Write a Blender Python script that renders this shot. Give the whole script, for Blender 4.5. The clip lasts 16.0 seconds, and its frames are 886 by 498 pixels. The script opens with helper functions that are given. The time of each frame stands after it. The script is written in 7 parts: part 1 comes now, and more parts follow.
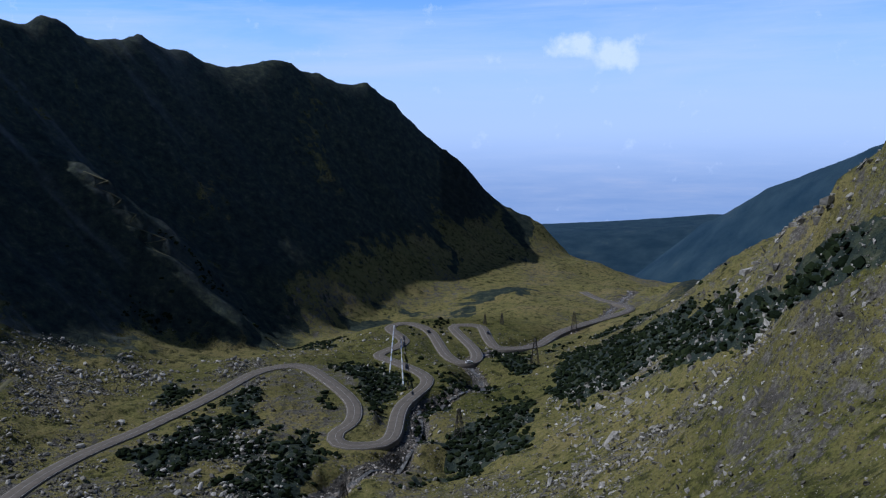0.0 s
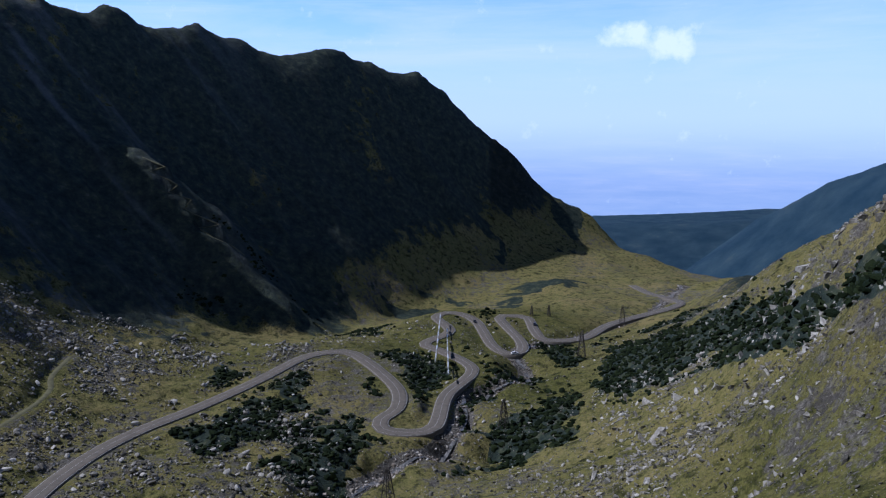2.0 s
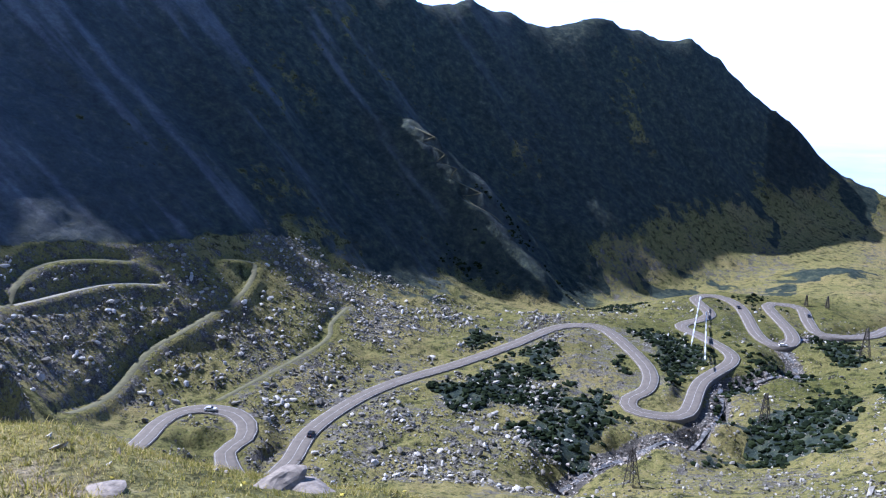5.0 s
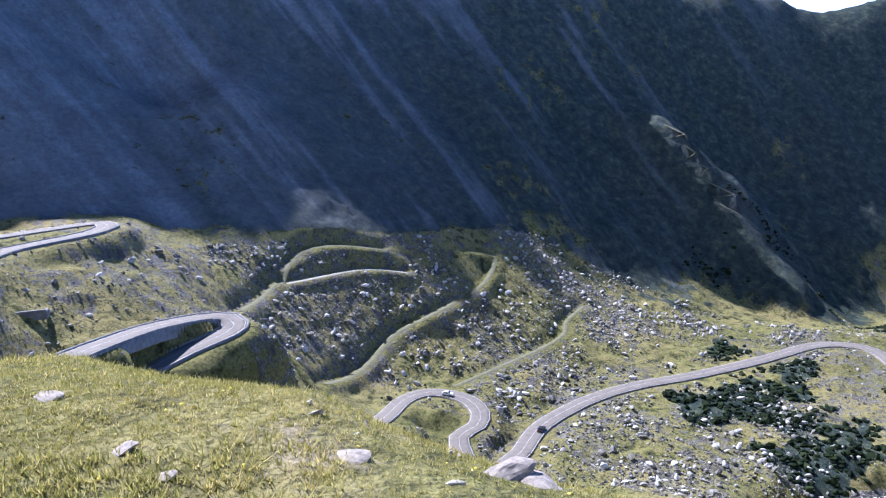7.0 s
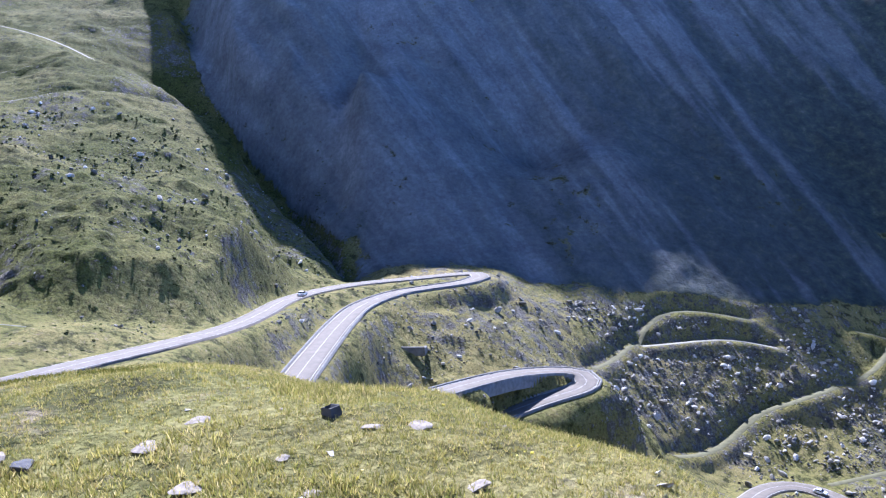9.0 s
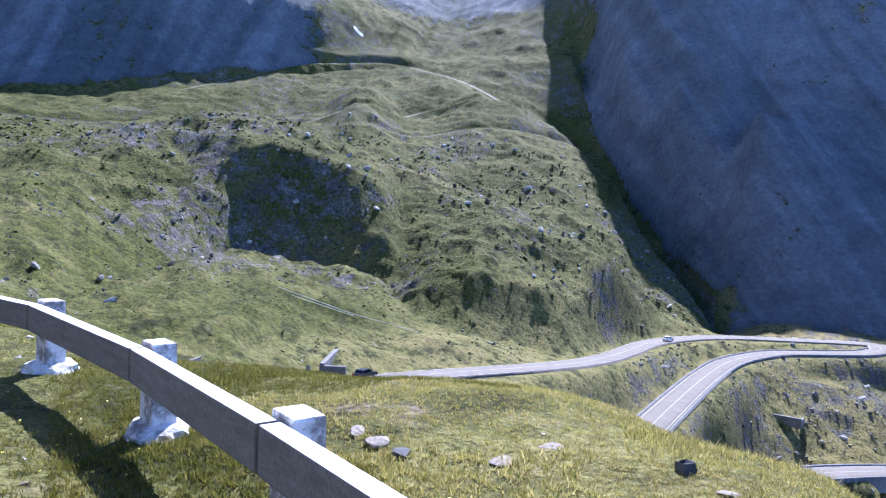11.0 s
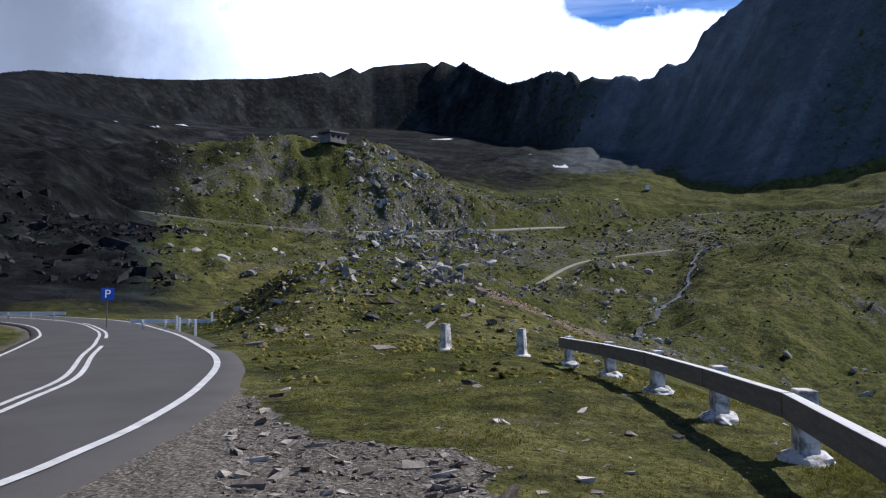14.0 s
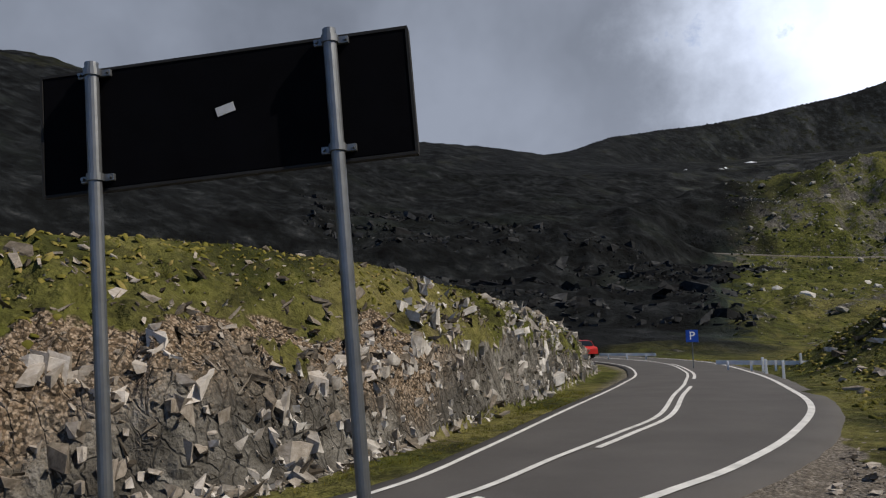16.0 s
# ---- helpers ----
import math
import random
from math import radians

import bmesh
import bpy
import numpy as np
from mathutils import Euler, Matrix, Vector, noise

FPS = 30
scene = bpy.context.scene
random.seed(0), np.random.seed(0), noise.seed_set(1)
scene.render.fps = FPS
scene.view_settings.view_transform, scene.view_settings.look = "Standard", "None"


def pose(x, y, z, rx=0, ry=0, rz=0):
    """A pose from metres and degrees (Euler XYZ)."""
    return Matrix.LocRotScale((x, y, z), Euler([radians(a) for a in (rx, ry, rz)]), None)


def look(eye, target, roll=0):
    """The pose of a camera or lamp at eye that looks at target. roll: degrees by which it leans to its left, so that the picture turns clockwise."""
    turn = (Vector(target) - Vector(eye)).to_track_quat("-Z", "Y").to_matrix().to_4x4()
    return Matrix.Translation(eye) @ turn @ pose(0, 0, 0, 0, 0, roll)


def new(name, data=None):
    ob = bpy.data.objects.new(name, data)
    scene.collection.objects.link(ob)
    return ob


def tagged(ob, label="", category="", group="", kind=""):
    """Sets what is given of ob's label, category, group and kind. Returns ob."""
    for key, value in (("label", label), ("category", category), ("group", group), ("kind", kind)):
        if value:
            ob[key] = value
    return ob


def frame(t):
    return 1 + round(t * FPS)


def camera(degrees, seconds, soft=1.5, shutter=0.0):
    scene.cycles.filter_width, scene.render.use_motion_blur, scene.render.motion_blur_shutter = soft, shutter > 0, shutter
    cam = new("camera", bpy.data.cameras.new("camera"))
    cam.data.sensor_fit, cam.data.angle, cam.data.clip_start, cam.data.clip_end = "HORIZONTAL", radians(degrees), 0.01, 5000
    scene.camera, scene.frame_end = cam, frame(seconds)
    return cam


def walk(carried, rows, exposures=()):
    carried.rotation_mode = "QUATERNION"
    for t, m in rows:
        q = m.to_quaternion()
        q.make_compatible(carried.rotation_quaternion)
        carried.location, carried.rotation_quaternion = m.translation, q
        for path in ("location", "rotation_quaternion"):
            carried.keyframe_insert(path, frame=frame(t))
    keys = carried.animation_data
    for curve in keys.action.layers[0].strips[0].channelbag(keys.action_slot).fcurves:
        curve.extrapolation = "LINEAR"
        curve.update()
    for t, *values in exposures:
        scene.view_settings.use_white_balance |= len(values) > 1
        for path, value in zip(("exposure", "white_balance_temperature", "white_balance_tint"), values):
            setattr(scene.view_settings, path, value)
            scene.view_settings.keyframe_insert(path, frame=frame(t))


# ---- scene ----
cam = camera(61.4, 16.0, soft=1.2)
# Seconds, bearing to the left of north, pitch, roll: a person turns round on the spot at the lookout.
PATH = [
    (0, -0.00, -8.97, 0.84),
    (0.5, 0.79, -9.16, 0.68),
    (1, 1.52, -9.57, 0.52),
    (1.5, 2.47, -9.56, 0.40),
    (2, 3.72, -9.72, 0.34),
    (2.5, 5.69, -10.12, -0.05),
    (3, 8.91, -10.23, 0.22),
    (3.5, 14.29, -10.34, 0.92),
    (3.7, 16.00, -10.50, 0.75),
    (5.8, 29.50, -12.30, 1.40),
    (6, 31.67, -12.38, 1.50),
    (6.5, 37.77, -11.93, 1.90),
    (7, 42.11, -11.41, 1.84),
    (7.5, 50.88, -9.85, 3.07),
    (8, 58.01, -8.67, 2.56),
    (8.2, 60.40, -8.20, 2.90),
    (10.3, 87.40, -3.10, -0.85),
    (10.5, 90.96, -2.91, -0.79),
    (11, 97.30, -2.80, -2.00),
    (11.5, 104.10, -2.82, -3.10),
    (12, 111.00, -1.48, -2.80),
    (12.5, 122.56, -0.04, -1.20),
    (13, 128.35, 0.77, -1.30),
    (13.5, 137.22, 1.03, -1.40),
    (14, 150.63, 3.08, 0.05),
    (14.5, 154.02, 5.13, -0.34),
    (15, 160.48, 7.65, 0.03),
    (15.5, 176.46, 8.11, -0.64),
    (16, 192.98, 6.74, 1.34),
]
EYE = (0.0, 0.0, 2.05)
EXPOSURES = [(0.0, -0.6, 4640, 16), (1.5, -0.5, 4660, 19), (2.5, 0.0, 4500, 22), (3.5, 0.65, 4320, 23), (6.0, 1.45, 4500, 24), (8.0, 1.85, 4520, 26), (10.5, 1.8, 4420, 26),
             (12.5, 1.45, 4460, 24), (13.5, 1.0, 4600, 19), (14.0, 0.1, 4940, 17), (14.5, -0.45, 5090, 15), (15.0, -0.8, 5240, 15), (15.5, -0.85, 5390, 14), (16.0, -0.15, 5540, 13)]
walk(cam, [(t, pose(*EYE, 90 + pitch, 0, yaw) @ pose(0, 0, 0, 0, 0, -roll)) for t, yaw, pitch, roll in PATH], EXPOSURES)

# ---- sky and sun ----
SUN_BEARING, SUN_RISE = 81.0, 46.6


def bearing_vec(bearing, rise=0.0):
    b, r = radians(bearing), radians(rise)
    return Vector((-math.sin(b) * math.cos(r), math.cos(b) * math.cos(r), math.sin(r)))


sun = new("sun", bpy.data.lights.new("sun", "SUN"))
sun.data.energy, sun.data.angle, sun.data.color = 5.0, radians(0.53), (1.0, 0.84, 0.61)
sun.matrix_world = look((0, 0, 60), Vector((0, 0, 60)) - bearing_vec(SUN_BEARING, SUN_RISE))
world = bpy.data.worlds.new("sky")
scene.world = world
world.use_nodes = True


class Nodes:
    """Short hand for node trees."""

    def __init__(self, tree):
        self.tree = tree
        tree.nodes.clear()

    def add(self, kind, props=None, **sockets):
        node = self.tree.nodes.new(kind)
        for key, value in (props or {}).items():
            setattr(node, key, value)
        for key, value in sockets.items():
            name = key.replace("_", " ")
            slot = node.inputs[int(key[1:])] if key[0] == "i" and key[1:].isdigit() else node.inputs[name]
            if isinstance(value, bpy.types.NodeSocket):
                self.tree.links.new(value, slot)
            else:
                slot.default_value = value
        return node

    def math(self, op, a, b=0.0, clamp=False):
        return self.add("ShaderNodeMath", {"operation": op, "use_clamp": clamp}, i0=a, i1=b).outputs[0]

    def ramp(self, fac, *stops, ease=False):
        node = self.add("ShaderNodeValToRGB", None, i0=fac)
        if ease:
            node.color_ramp.interpolation = "EASE"
        els = node.color_ramp.elements
        while len(els) < len(stops):
            els.new(0.5)
        for el, (at, colour) in zip(els, stops):
            el.position = at
            el.color = (*colour, 1.0) if isinstance(colour, tuple) else (colour, colour, colour, 1.0)
        return node.outputs[0]

    def noise(self, vector, scale, detail=4.0, rough=0.55, distort=0.0):
        return self.add("ShaderNodeTexNoise", None, Vector=vector, Scale=scale, Detail=detail, Roughness=rough, Distortion=distort).outputs[0]

    def mix(self, fac, a, b, blend="MIX"):
        node = self.add("ShaderNodeMix", {"data_type": "RGBA", "blend_type": blend})
        for slot, value in ((0, fac), (6, a), (7, b)):
            if isinstance(value, bpy.types.NodeSocket):
                self.tree.links.new(value, node.inputs[slot])
            else:
                node.inputs[slot].default_value = (*value, 1.0) if isinstance(value, tuple) else value
        return node.outputs[2]


def build_sky():
    n = Nodes(world.node_tree)
    sky = n.add("ShaderNodeTexSky", {"sky_type": "NISHITA", "sun_disc": False, "sun_elevation": radians(SUN_RISE),
                                     "sun_rotation": radians(-SUN_BEARING), "altitude": 1800.0, "air_density": 1.0, "dust_density": 0.2}).outputs[0]
    way = n.add("ShaderNodeTexCoord").outputs["Generated"]
    xyz = n.add("ShaderNodeSeparateXYZ", None, Vector=way).outputs
    rise = n.math("MULTIPLY", n.math("ARCSINE", xyz[2]), 180 / math.pi)
    turn = n.math("MULTIPLY", n.math("ARCTAN2", n.math("MULTIPLY", xyz[0], -1.0), xyz[1]), 180 / math.pi)

    def between(value, a, b, c, d):
        up = n.add("ShaderNodeMapRange", {"interpolation_type": "SMOOTHSTEP"}, Value=value, From_Min=a, From_Max=b).outputs[0]
        down = n.add("ShaderNodeMapRange", {"interpolation_type": "SMOOTHSTEP"}, Value=value, From_Min=c, From_Max=d, To_Min=1.0, To_Max=0.0).outputs[0]
        return n.math("MULTIPLY", up, down)

    flat = n.add("ShaderNodeMapping", None, Vector=way, Scale=(1.0, 1.0, 9.0)).outputs[0]
    wisps = n.noise(flat, 2.2, 7.0, 0.6, 0.4)
    # pale haze low over the plains, thin streaks of high cloud
    haze = n.math("MULTIPLY", between(rise, -60, -1, 0, 15), 0.95)
    glow = n.add("ShaderNodeMapRange", {"interpolation_type": "SMOOTHSTEP"}, Value=rise, From_Min=8.0, From_Max=30.0, To_Min=2.6, To_Max=0.45).outputs[0]
    sky = n.mix(1.0, sky, n.add("ShaderNodeCombineXYZ", None, X=glow, Y=glow, Z=glow).outputs[0], "MULTIPLY")
    colour = n.mix(haze, n.mix(1.0, sky, (0.62, 1.0, 1.34), "MULTIPLY"), (15.6, 16.8, 18.8))
    streaks = n.math("MULTIPLY", n.ramp(wisps, (0.42, 0.0), (0.74, 0.9)), between(rise, -1, 5, 14, 30))
    colour = n.mix(streaks, colour, (17.0, 17.8, 19.0))
    # the plain far below, seen through blue haze
    plain_tone = n.ramp(n.noise(n.add("ShaderNodeMapping", None, Vector=way, Scale=(1.0, 1.0, 9.0)).outputs[0], 9.0, 7.0, 0.62),
                        (0.35, (0.62, 0.76, 0.96)), (0.55, (0.72, 0.83, 0.99)), (0.72, (0.86, 0.91, 1.0)))
    plain_tone = n.mix(1.0, plain_tone, (13.5, 13.5, 14.0), "MULTIPLY")
    low = n.add("ShaderNodeMapRange", {"interpolation_type": "SMOOTHSTEP"}, Value=rise, From_Min=-5.5, From_Max=0.5, To_Min=1.0, To_Max=0.0).outputs[0]
    colour = n.mix(low, colour, plain_tone)
    # a lone cumulus over the plain
    puff = n.noise(way, 28.0, 8.0, 0.66)
    lone = n.math("MAXIMUM", n.math("MULTIPLY", between(turn, -12.2, -10.2, -9.2, -7.4), between(rise, 4.8, 5.7, 6.4, 7.7)),
                  n.math("MULTIPLY", between(turn, -15.6, -13.6, -12.6, -10.8), between(rise, 3.7, 4.9, 5.8, 7.2)))
    lone = n.ramp(n.math("ADD", lone, n.math("MULTIPLY", n.math("SUBTRACT", puff, 0.5), 2.6)), (0.30, 0.0), (1.0, 1.0))
    colour = n.mix(lone, colour, (21.0, 21.0, 21.0))
    # the bank of cloud on the southern summits, bright where the sun shines through it, grey beyond
    south = n.math("ABSOLUTE", turn)
    wrap = n.math("MODULO", n.math("ADD", turn, 360.0), 360.0)
    lump = n.noise(way, 6.0, 7.0, 0.58)
    bank = n.math("ADD", n.math("SUBTRACT", between(south, 104, 140, 181, 182), n.math("MULTIPLY", between(wrap, 121, 128, 138, 145), between(rise, 18.5, 21, 29, 36))), n.math("MULTIPLY", n.math("SUBTRACT", lump, 0.5), 2.1))
    bank = n.math("MULTIPLY", n.ramp(bank, (0.42, 0.0), (0.62, 1.0)), between(rise, 6, 12, 27, 44))
    lit = n.add("ShaderNodeMapRange", {"interpolation_type": "SMOOTHSTEP"}, Value=n.math("ADD", wrap, n.math("MULTIPLY", lump, 24.0)),
                From_Min=166.0, From_Max=192.0, To_Min=1.0, To_Max=0.0).outputs[0]
    tone = n.mix(lit, n.ramp(n.noise(way, 3.0, 5.0), (0.3, (3.6, 3.7, 3.85)), (0.7, (6.8, 6.9, 7.1))), (28.0, 28.0, 28.0))
    colour = n.mix(bank, colour, tone)
    back = n.add("ShaderNodeBackground", None, Color=colour, Strength=0.054)
    n.add("ShaderNodeOutputWorld", None, Surface=back.outputs[0])


build_sky()


# ---- materials ----
def material(name):
    mat = bpy.data.materials.new(name)
    mat.use_nodes = True
    return mat, Nodes(mat.node_tree)


def surface(n, colour, rough=0.9, bump=None, strength=0.4, distance=0.02, metal=0.0, spec=0.3):
    args = dict(Base_Color=colour if isinstance(colour, bpy.types.NodeSocket) else (*colour, 1.0), Roughness=rough, Metallic=metal)
    bsdf = n.add("ShaderNodeBsdfPrincipled", None, **args)
    bsdf.inputs["Specular IOR Level"].default_value = spec
    if bump is not None:
        b = n.add("ShaderNodeBump", None, Height=bump, Strength=strength, Distance=distance)
        n.tree.links.new(b.outputs[0], bsdf.inputs["Normal"])
    n.add("ShaderNodeOutputMaterial", None, Surface=bsdf.outputs[0])


def plain(name, colour, rough=0.6, metal=0.0, vary=0.15, scale=6.0, spec=0.3):
    mat, n = material(name)
    at = n.add("ShaderNodeTexCoord").outputs["Object"]
    a = n.noise(at, scale, 6.0, 0.65)
    dark = tuple(c * (1 - vary) for c in colour)
    light = tuple(min(1.0, c * (1 + vary)) for c in colour)
    surface(n, n.ramp(a, (0.3, dark), (0.7, light)), rough, a, 0.2, 0.01, metal, spec)
    return mat


def ground_material():
    mat, n = material("hillside")
    at = n.add("ShaderNodeNewGeometry").outputs["Position"]
    cover = n.add("ShaderNodeAttribute", {"attribute_name": "cover"})
    rgb = n.add("ShaderNodeSeparateColor", None, Color=cover.outputs["Color"]).outputs
    big, mid = n.noise(at, 0.018, 5.0), n.noise(at, 0.22, 7.0, 0.68)
    fine, grit = n.noise(at, 1.1, 9.0, 0.74), n.noise(at, 24.0, 5.0, 0.7)
    # sedge and dry grass, greener in the hollows
    grass = n.ramp(big, (0.3, (0.205, 0.182, 0.06)), (0.5, (0.14, 0.148, 0.04)), (0.7, (0.255, 0.212, 0.086)))
    grass = n.mix(n.ramp(mid, (0.38, 0.0), (0.68, 0.75)), grass, (0.265, 0.218, 0.088))
    grass = n.mix(n.ramp(mid, (0.32, 0.9), (0.48, 0.0)), grass, (0.016, 0.021, 0.009))
    lush = n.ramp(fine, (0.36, (0.014, 0.023, 0.004)), (0.62, (0.088, 0.10, 0.014)))
    grass = n.mix(n.math("MULTIPLY", rgb[1], 0.92), grass, lush)
    grass = n.mix(n.ramp(mid, (0.36, 0.75), (0.48, 0.0)), grass, (0.017, 0.02, 0.008))
    grass = n.mix(n.ramp(fine, (0.34, 0.85), (0.5, 0.0)), grass, (0.022, 0.022, 0.009))
    grass = n.mix(n.math("MULTIPLY", n.ramp(fine, (0.57, 0.0), (0.70, 0.7)), n.math("SUBTRACT", 1.0, n.math("MULTIPLY", rgb[1], 0.6))), grass, (0.28, 0.225, 0.10))
    tuft = n.noise(at, 6.0, 6.0, 0.72)
    grass = n.mix(n.ramp(tuft, (0.36, 0.6), (0.5, 0.0)), grass, (0.05, 0.05, 0.014))
    grass = n.mix(n.math("MULTIPLY", n.ramp(tuft, (0.56, 0.0), (0.70, 0.45)), n.math("SUBTRACT", 1.0, n.math("MULTIPLY", rgb[1], 0.65))), grass, (0.33, 0.29, 0.12))
    # scattered stones that lie in the turf, and open scree
    cells = n.add("ShaderNodeTexVoronoi", {"feature": "F1"}, Vector=at, Scale=0.42, Randomness=1.0)
    small = n.add("ShaderNodeTexVoronoi", {"feature": "F1"}, Vector=at, Scale=1.3, Randomness=1.0)
    stone = n.ramp(n.noise(at, 1.1, 8.0, 0.75), (0.34, (0.045, 0.043, 0.035)), (0.48, (0.20, 0.188, 0.16)), (0.66, (0.47, 0.45, 0.40)))
    bent = n.add("ShaderNodeVectorMath", {"operation": "ADD"}, i0=at, i1=n.add("ShaderNodeTexNoise", None, Vector=at, Scale=0.8, Detail=4.0).outputs["Color"]).outputs[0]
    bent = n.add("ShaderNodeMapping", None, Vector=bent, Rotation=(0.5, 0.3, 0.0), Scale=(1.0, 1.0, 0.45)).outputs[0]
    wide_joint = n.add("ShaderNodeTexVoronoi", {"feature": "DISTANCE_TO_EDGE"}, Vector=bent, Scale=0.9).outputs["Distance"]
    thin_joint = n.add("ShaderNodeTexVoronoi", {"feature": "DISTANCE_TO_EDGE"}, Vector=bent, Scale=3.2).outputs["Distance"]
    block = n.add("ShaderNodeTexVoronoi", {"feature": "F1"}, Vector=bent, Scale=3.2).outputs["Color"]
    stone = n.mix(n.math("MULTIPLY", n.add("ShaderNodeSeparateColor", None, Color=block).outputs[0], 0.6), stone, (0.07, 0.06, 0.047))
    stone = n.mix(n.ramp(n.noise(at, 0.09, 7.0, 0.65), (0.38, 0.7), (0.58, 0.0)), stone, (0.045, 0.042, 0.036))
    joints = n.math("MINIMUM", n.ramp(wide_joint, (0.0, 0.6), (0.045, 1.0)), n.ramp(thin_joint, (0.0, 0.55), (0.06, 1.0)))
    stone = n.mix(joints, (0.016, 0.015, 0.013), stone)
    stone = n.mix(n.ramp(grit, (0.35, 0.5), (0.6, 0.0)), stone, (0.07, 0.066, 0.06))
    lump = n.ramp(cells.outputs["Distance"], (0.08, 1.0), (0.3, 0.0))
    lump2 = n.ramp(small.outputs["Distance"], (0.08, 1.0), (0.3, 0.0))
    amount = n.math("SUBTRACT", n.math("ADD", n.math("MULTIPLY", rgb[0], 1.25), n.math("MULTIPLY", n.math("MAXIMUM", lump, n.math("MULTIPLY", lump2, 0.85)), 0.34)), n.math("MULTIPLY", mid, 0.9))
    where = n.ramp(amount, (0.20, 0.0), (0.32, 1.0))
    earth = n.add("ShaderNodeAttribute", {"attribute_name": "earth"}).outputs["Fac"]
    chip = n.add("ShaderNodeTexVoronoi", {"feature": "F1"}, Vector=at, Scale=24.0, Randomness=1.0)
    debris = n.ramp(n.add("ShaderNodeSeparateColor", None, Color=chip.outputs["Color"]).outputs[0], (0.2, (0.07, 0.054, 0.036)), (0.5, (0.23, 0.165, 0.105)), (0.8, (0.40, 0.32, 0.235)))
    debris = n.mix(n.ramp(chip.outputs["Distance"], (0.35, 0.0), (0.7, 0.5)), debris, (0.03, 0.024, 0.016))
    stone = n.mix(earth, stone, debris)
    soil = n.ramp(n.noise(at, 0.7, 6.0, 0.7), (0.58, 0.0), (0.68, 0.7))
    grass = n.mix(n.math("MULTIPLY", soil, n.math("SUBTRACT", 1.0, rgb[1])), grass, n.ramp(grit, (0.3, (0.17, 0.13, 0.085)), (0.7, (0.36, 0.30, 0.22))))
    colour = n.mix(where, grass, stone)
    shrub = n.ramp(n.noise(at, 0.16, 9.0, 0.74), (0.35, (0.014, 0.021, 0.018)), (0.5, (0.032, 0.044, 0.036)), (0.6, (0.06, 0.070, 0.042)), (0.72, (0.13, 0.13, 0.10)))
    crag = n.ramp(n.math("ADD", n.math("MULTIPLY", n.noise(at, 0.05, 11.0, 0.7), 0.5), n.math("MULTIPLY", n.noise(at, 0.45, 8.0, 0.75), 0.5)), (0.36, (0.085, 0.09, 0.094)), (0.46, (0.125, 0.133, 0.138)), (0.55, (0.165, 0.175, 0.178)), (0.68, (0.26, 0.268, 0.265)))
    # bare streaked rock, also paled to carry haze in its colour
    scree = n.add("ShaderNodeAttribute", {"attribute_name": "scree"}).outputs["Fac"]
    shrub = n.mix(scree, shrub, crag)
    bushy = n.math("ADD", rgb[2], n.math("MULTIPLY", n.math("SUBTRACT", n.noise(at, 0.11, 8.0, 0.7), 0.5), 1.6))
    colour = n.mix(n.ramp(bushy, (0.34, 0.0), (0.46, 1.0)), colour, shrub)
    pebble = n.add("ShaderNodeTexVoronoi", {"feature": "F1"}, Vector=at, Scale=14.0, Randomness=1.0)
    grey = n.mix(0.8, n.ramp(grit, (0.3, (0.13, 0.115, 0.095)), (0.7, (0.34, 0.31, 0.27))), n.ramp(pebble.outputs["Distance"], (0.0, 0.9), (0.6, 0.15)), "SOFT_LIGHT")
    shoulder = n.add("ShaderNodeAttribute", {"attribute_name": "gravel"}).outputs["Fac"]
    colour = n.mix(shoulder, colour, n.mix(n.ramp(fine, (0.4, 0.0), (0.7, 0.5)), grey, (0.12, 0.10, 0.07)))
    # cloud shade over the southern slopes, painted as a near-black colour
    cloud_shade = n.add("ShaderNodeAttribute", {"attribute_name": "cloud_shade"}).outputs["Fac"]
    shade_tone = n.ramp(n.noise(at, 0.12, 10.0, 0.75), (0.36, (0.002, 0.002, 0.002)), (0.5, (0.006, 0.007, 0.0072)), (0.60, (0.017, 0.019, 0.02)), (0.72, (0.06, 0.062, 0.062)))
    colour = n.mix(cloud_shade, colour, shade_tone)
    # far spruce forest, with the blue of distance haze mixed into its colour
    hazy_woods = n.add("ShaderNodeAttribute", {"attribute_name": "hazy_forest"}).outputs["Fac"]
    hazy_spruce = n.ramp(n.noise(at, 0.012, 8.0, 0.65), (0.35, (0.018, 0.04, 0.065)), (0.6, (0.035, 0.062, 0.085)), (0.75, (0.075, 0.095, 0.10)))
    colour = n.mix(hazy_woods, colour, hazy_spruce)
    relief = n.math("ADD", n.math("MULTIPLY", mid, 2.2), n.math("ADD", n.math("MULTIPLY", fine, 0.3), n.math("MULTIPLY", n.math("MAXIMUM", lump, lump2), n.math("MULTIPLY", where, 0.35))))
    relief = n.math("ADD", relief, n.math("MULTIPLY", n.math("MULTIPLY", joints, where), 0.25))
    relief = n.math("ADD", relief, n.math("MULTIPLY", grit, 0.02))
    surface(n, colour, 0.95, relief, 0.75, 0.9, spec=0.08)
    return mat


def asphalt_material(name, tone):
    mat, n = material(name)
    at = n.add("ShaderNodeNewGeometry").outputs["Position"]
    a, b = n.noise(at, 0.5, 5.0), n.noise(at, 60.0, 3.0, 0.7)
    base = n.ramp(a, (0.3, tuple(c * 0.8 for c in tone)), (0.7, tuple(c * 1.2 for c in tone)))
    surface(n, n.mix(n.ramp(b, (0.4, 0.0), (0.75, 0.35)), base, tuple(c * 1.8 for c in tone)), 0.85, b, 0.4, 0.004)
    return mat


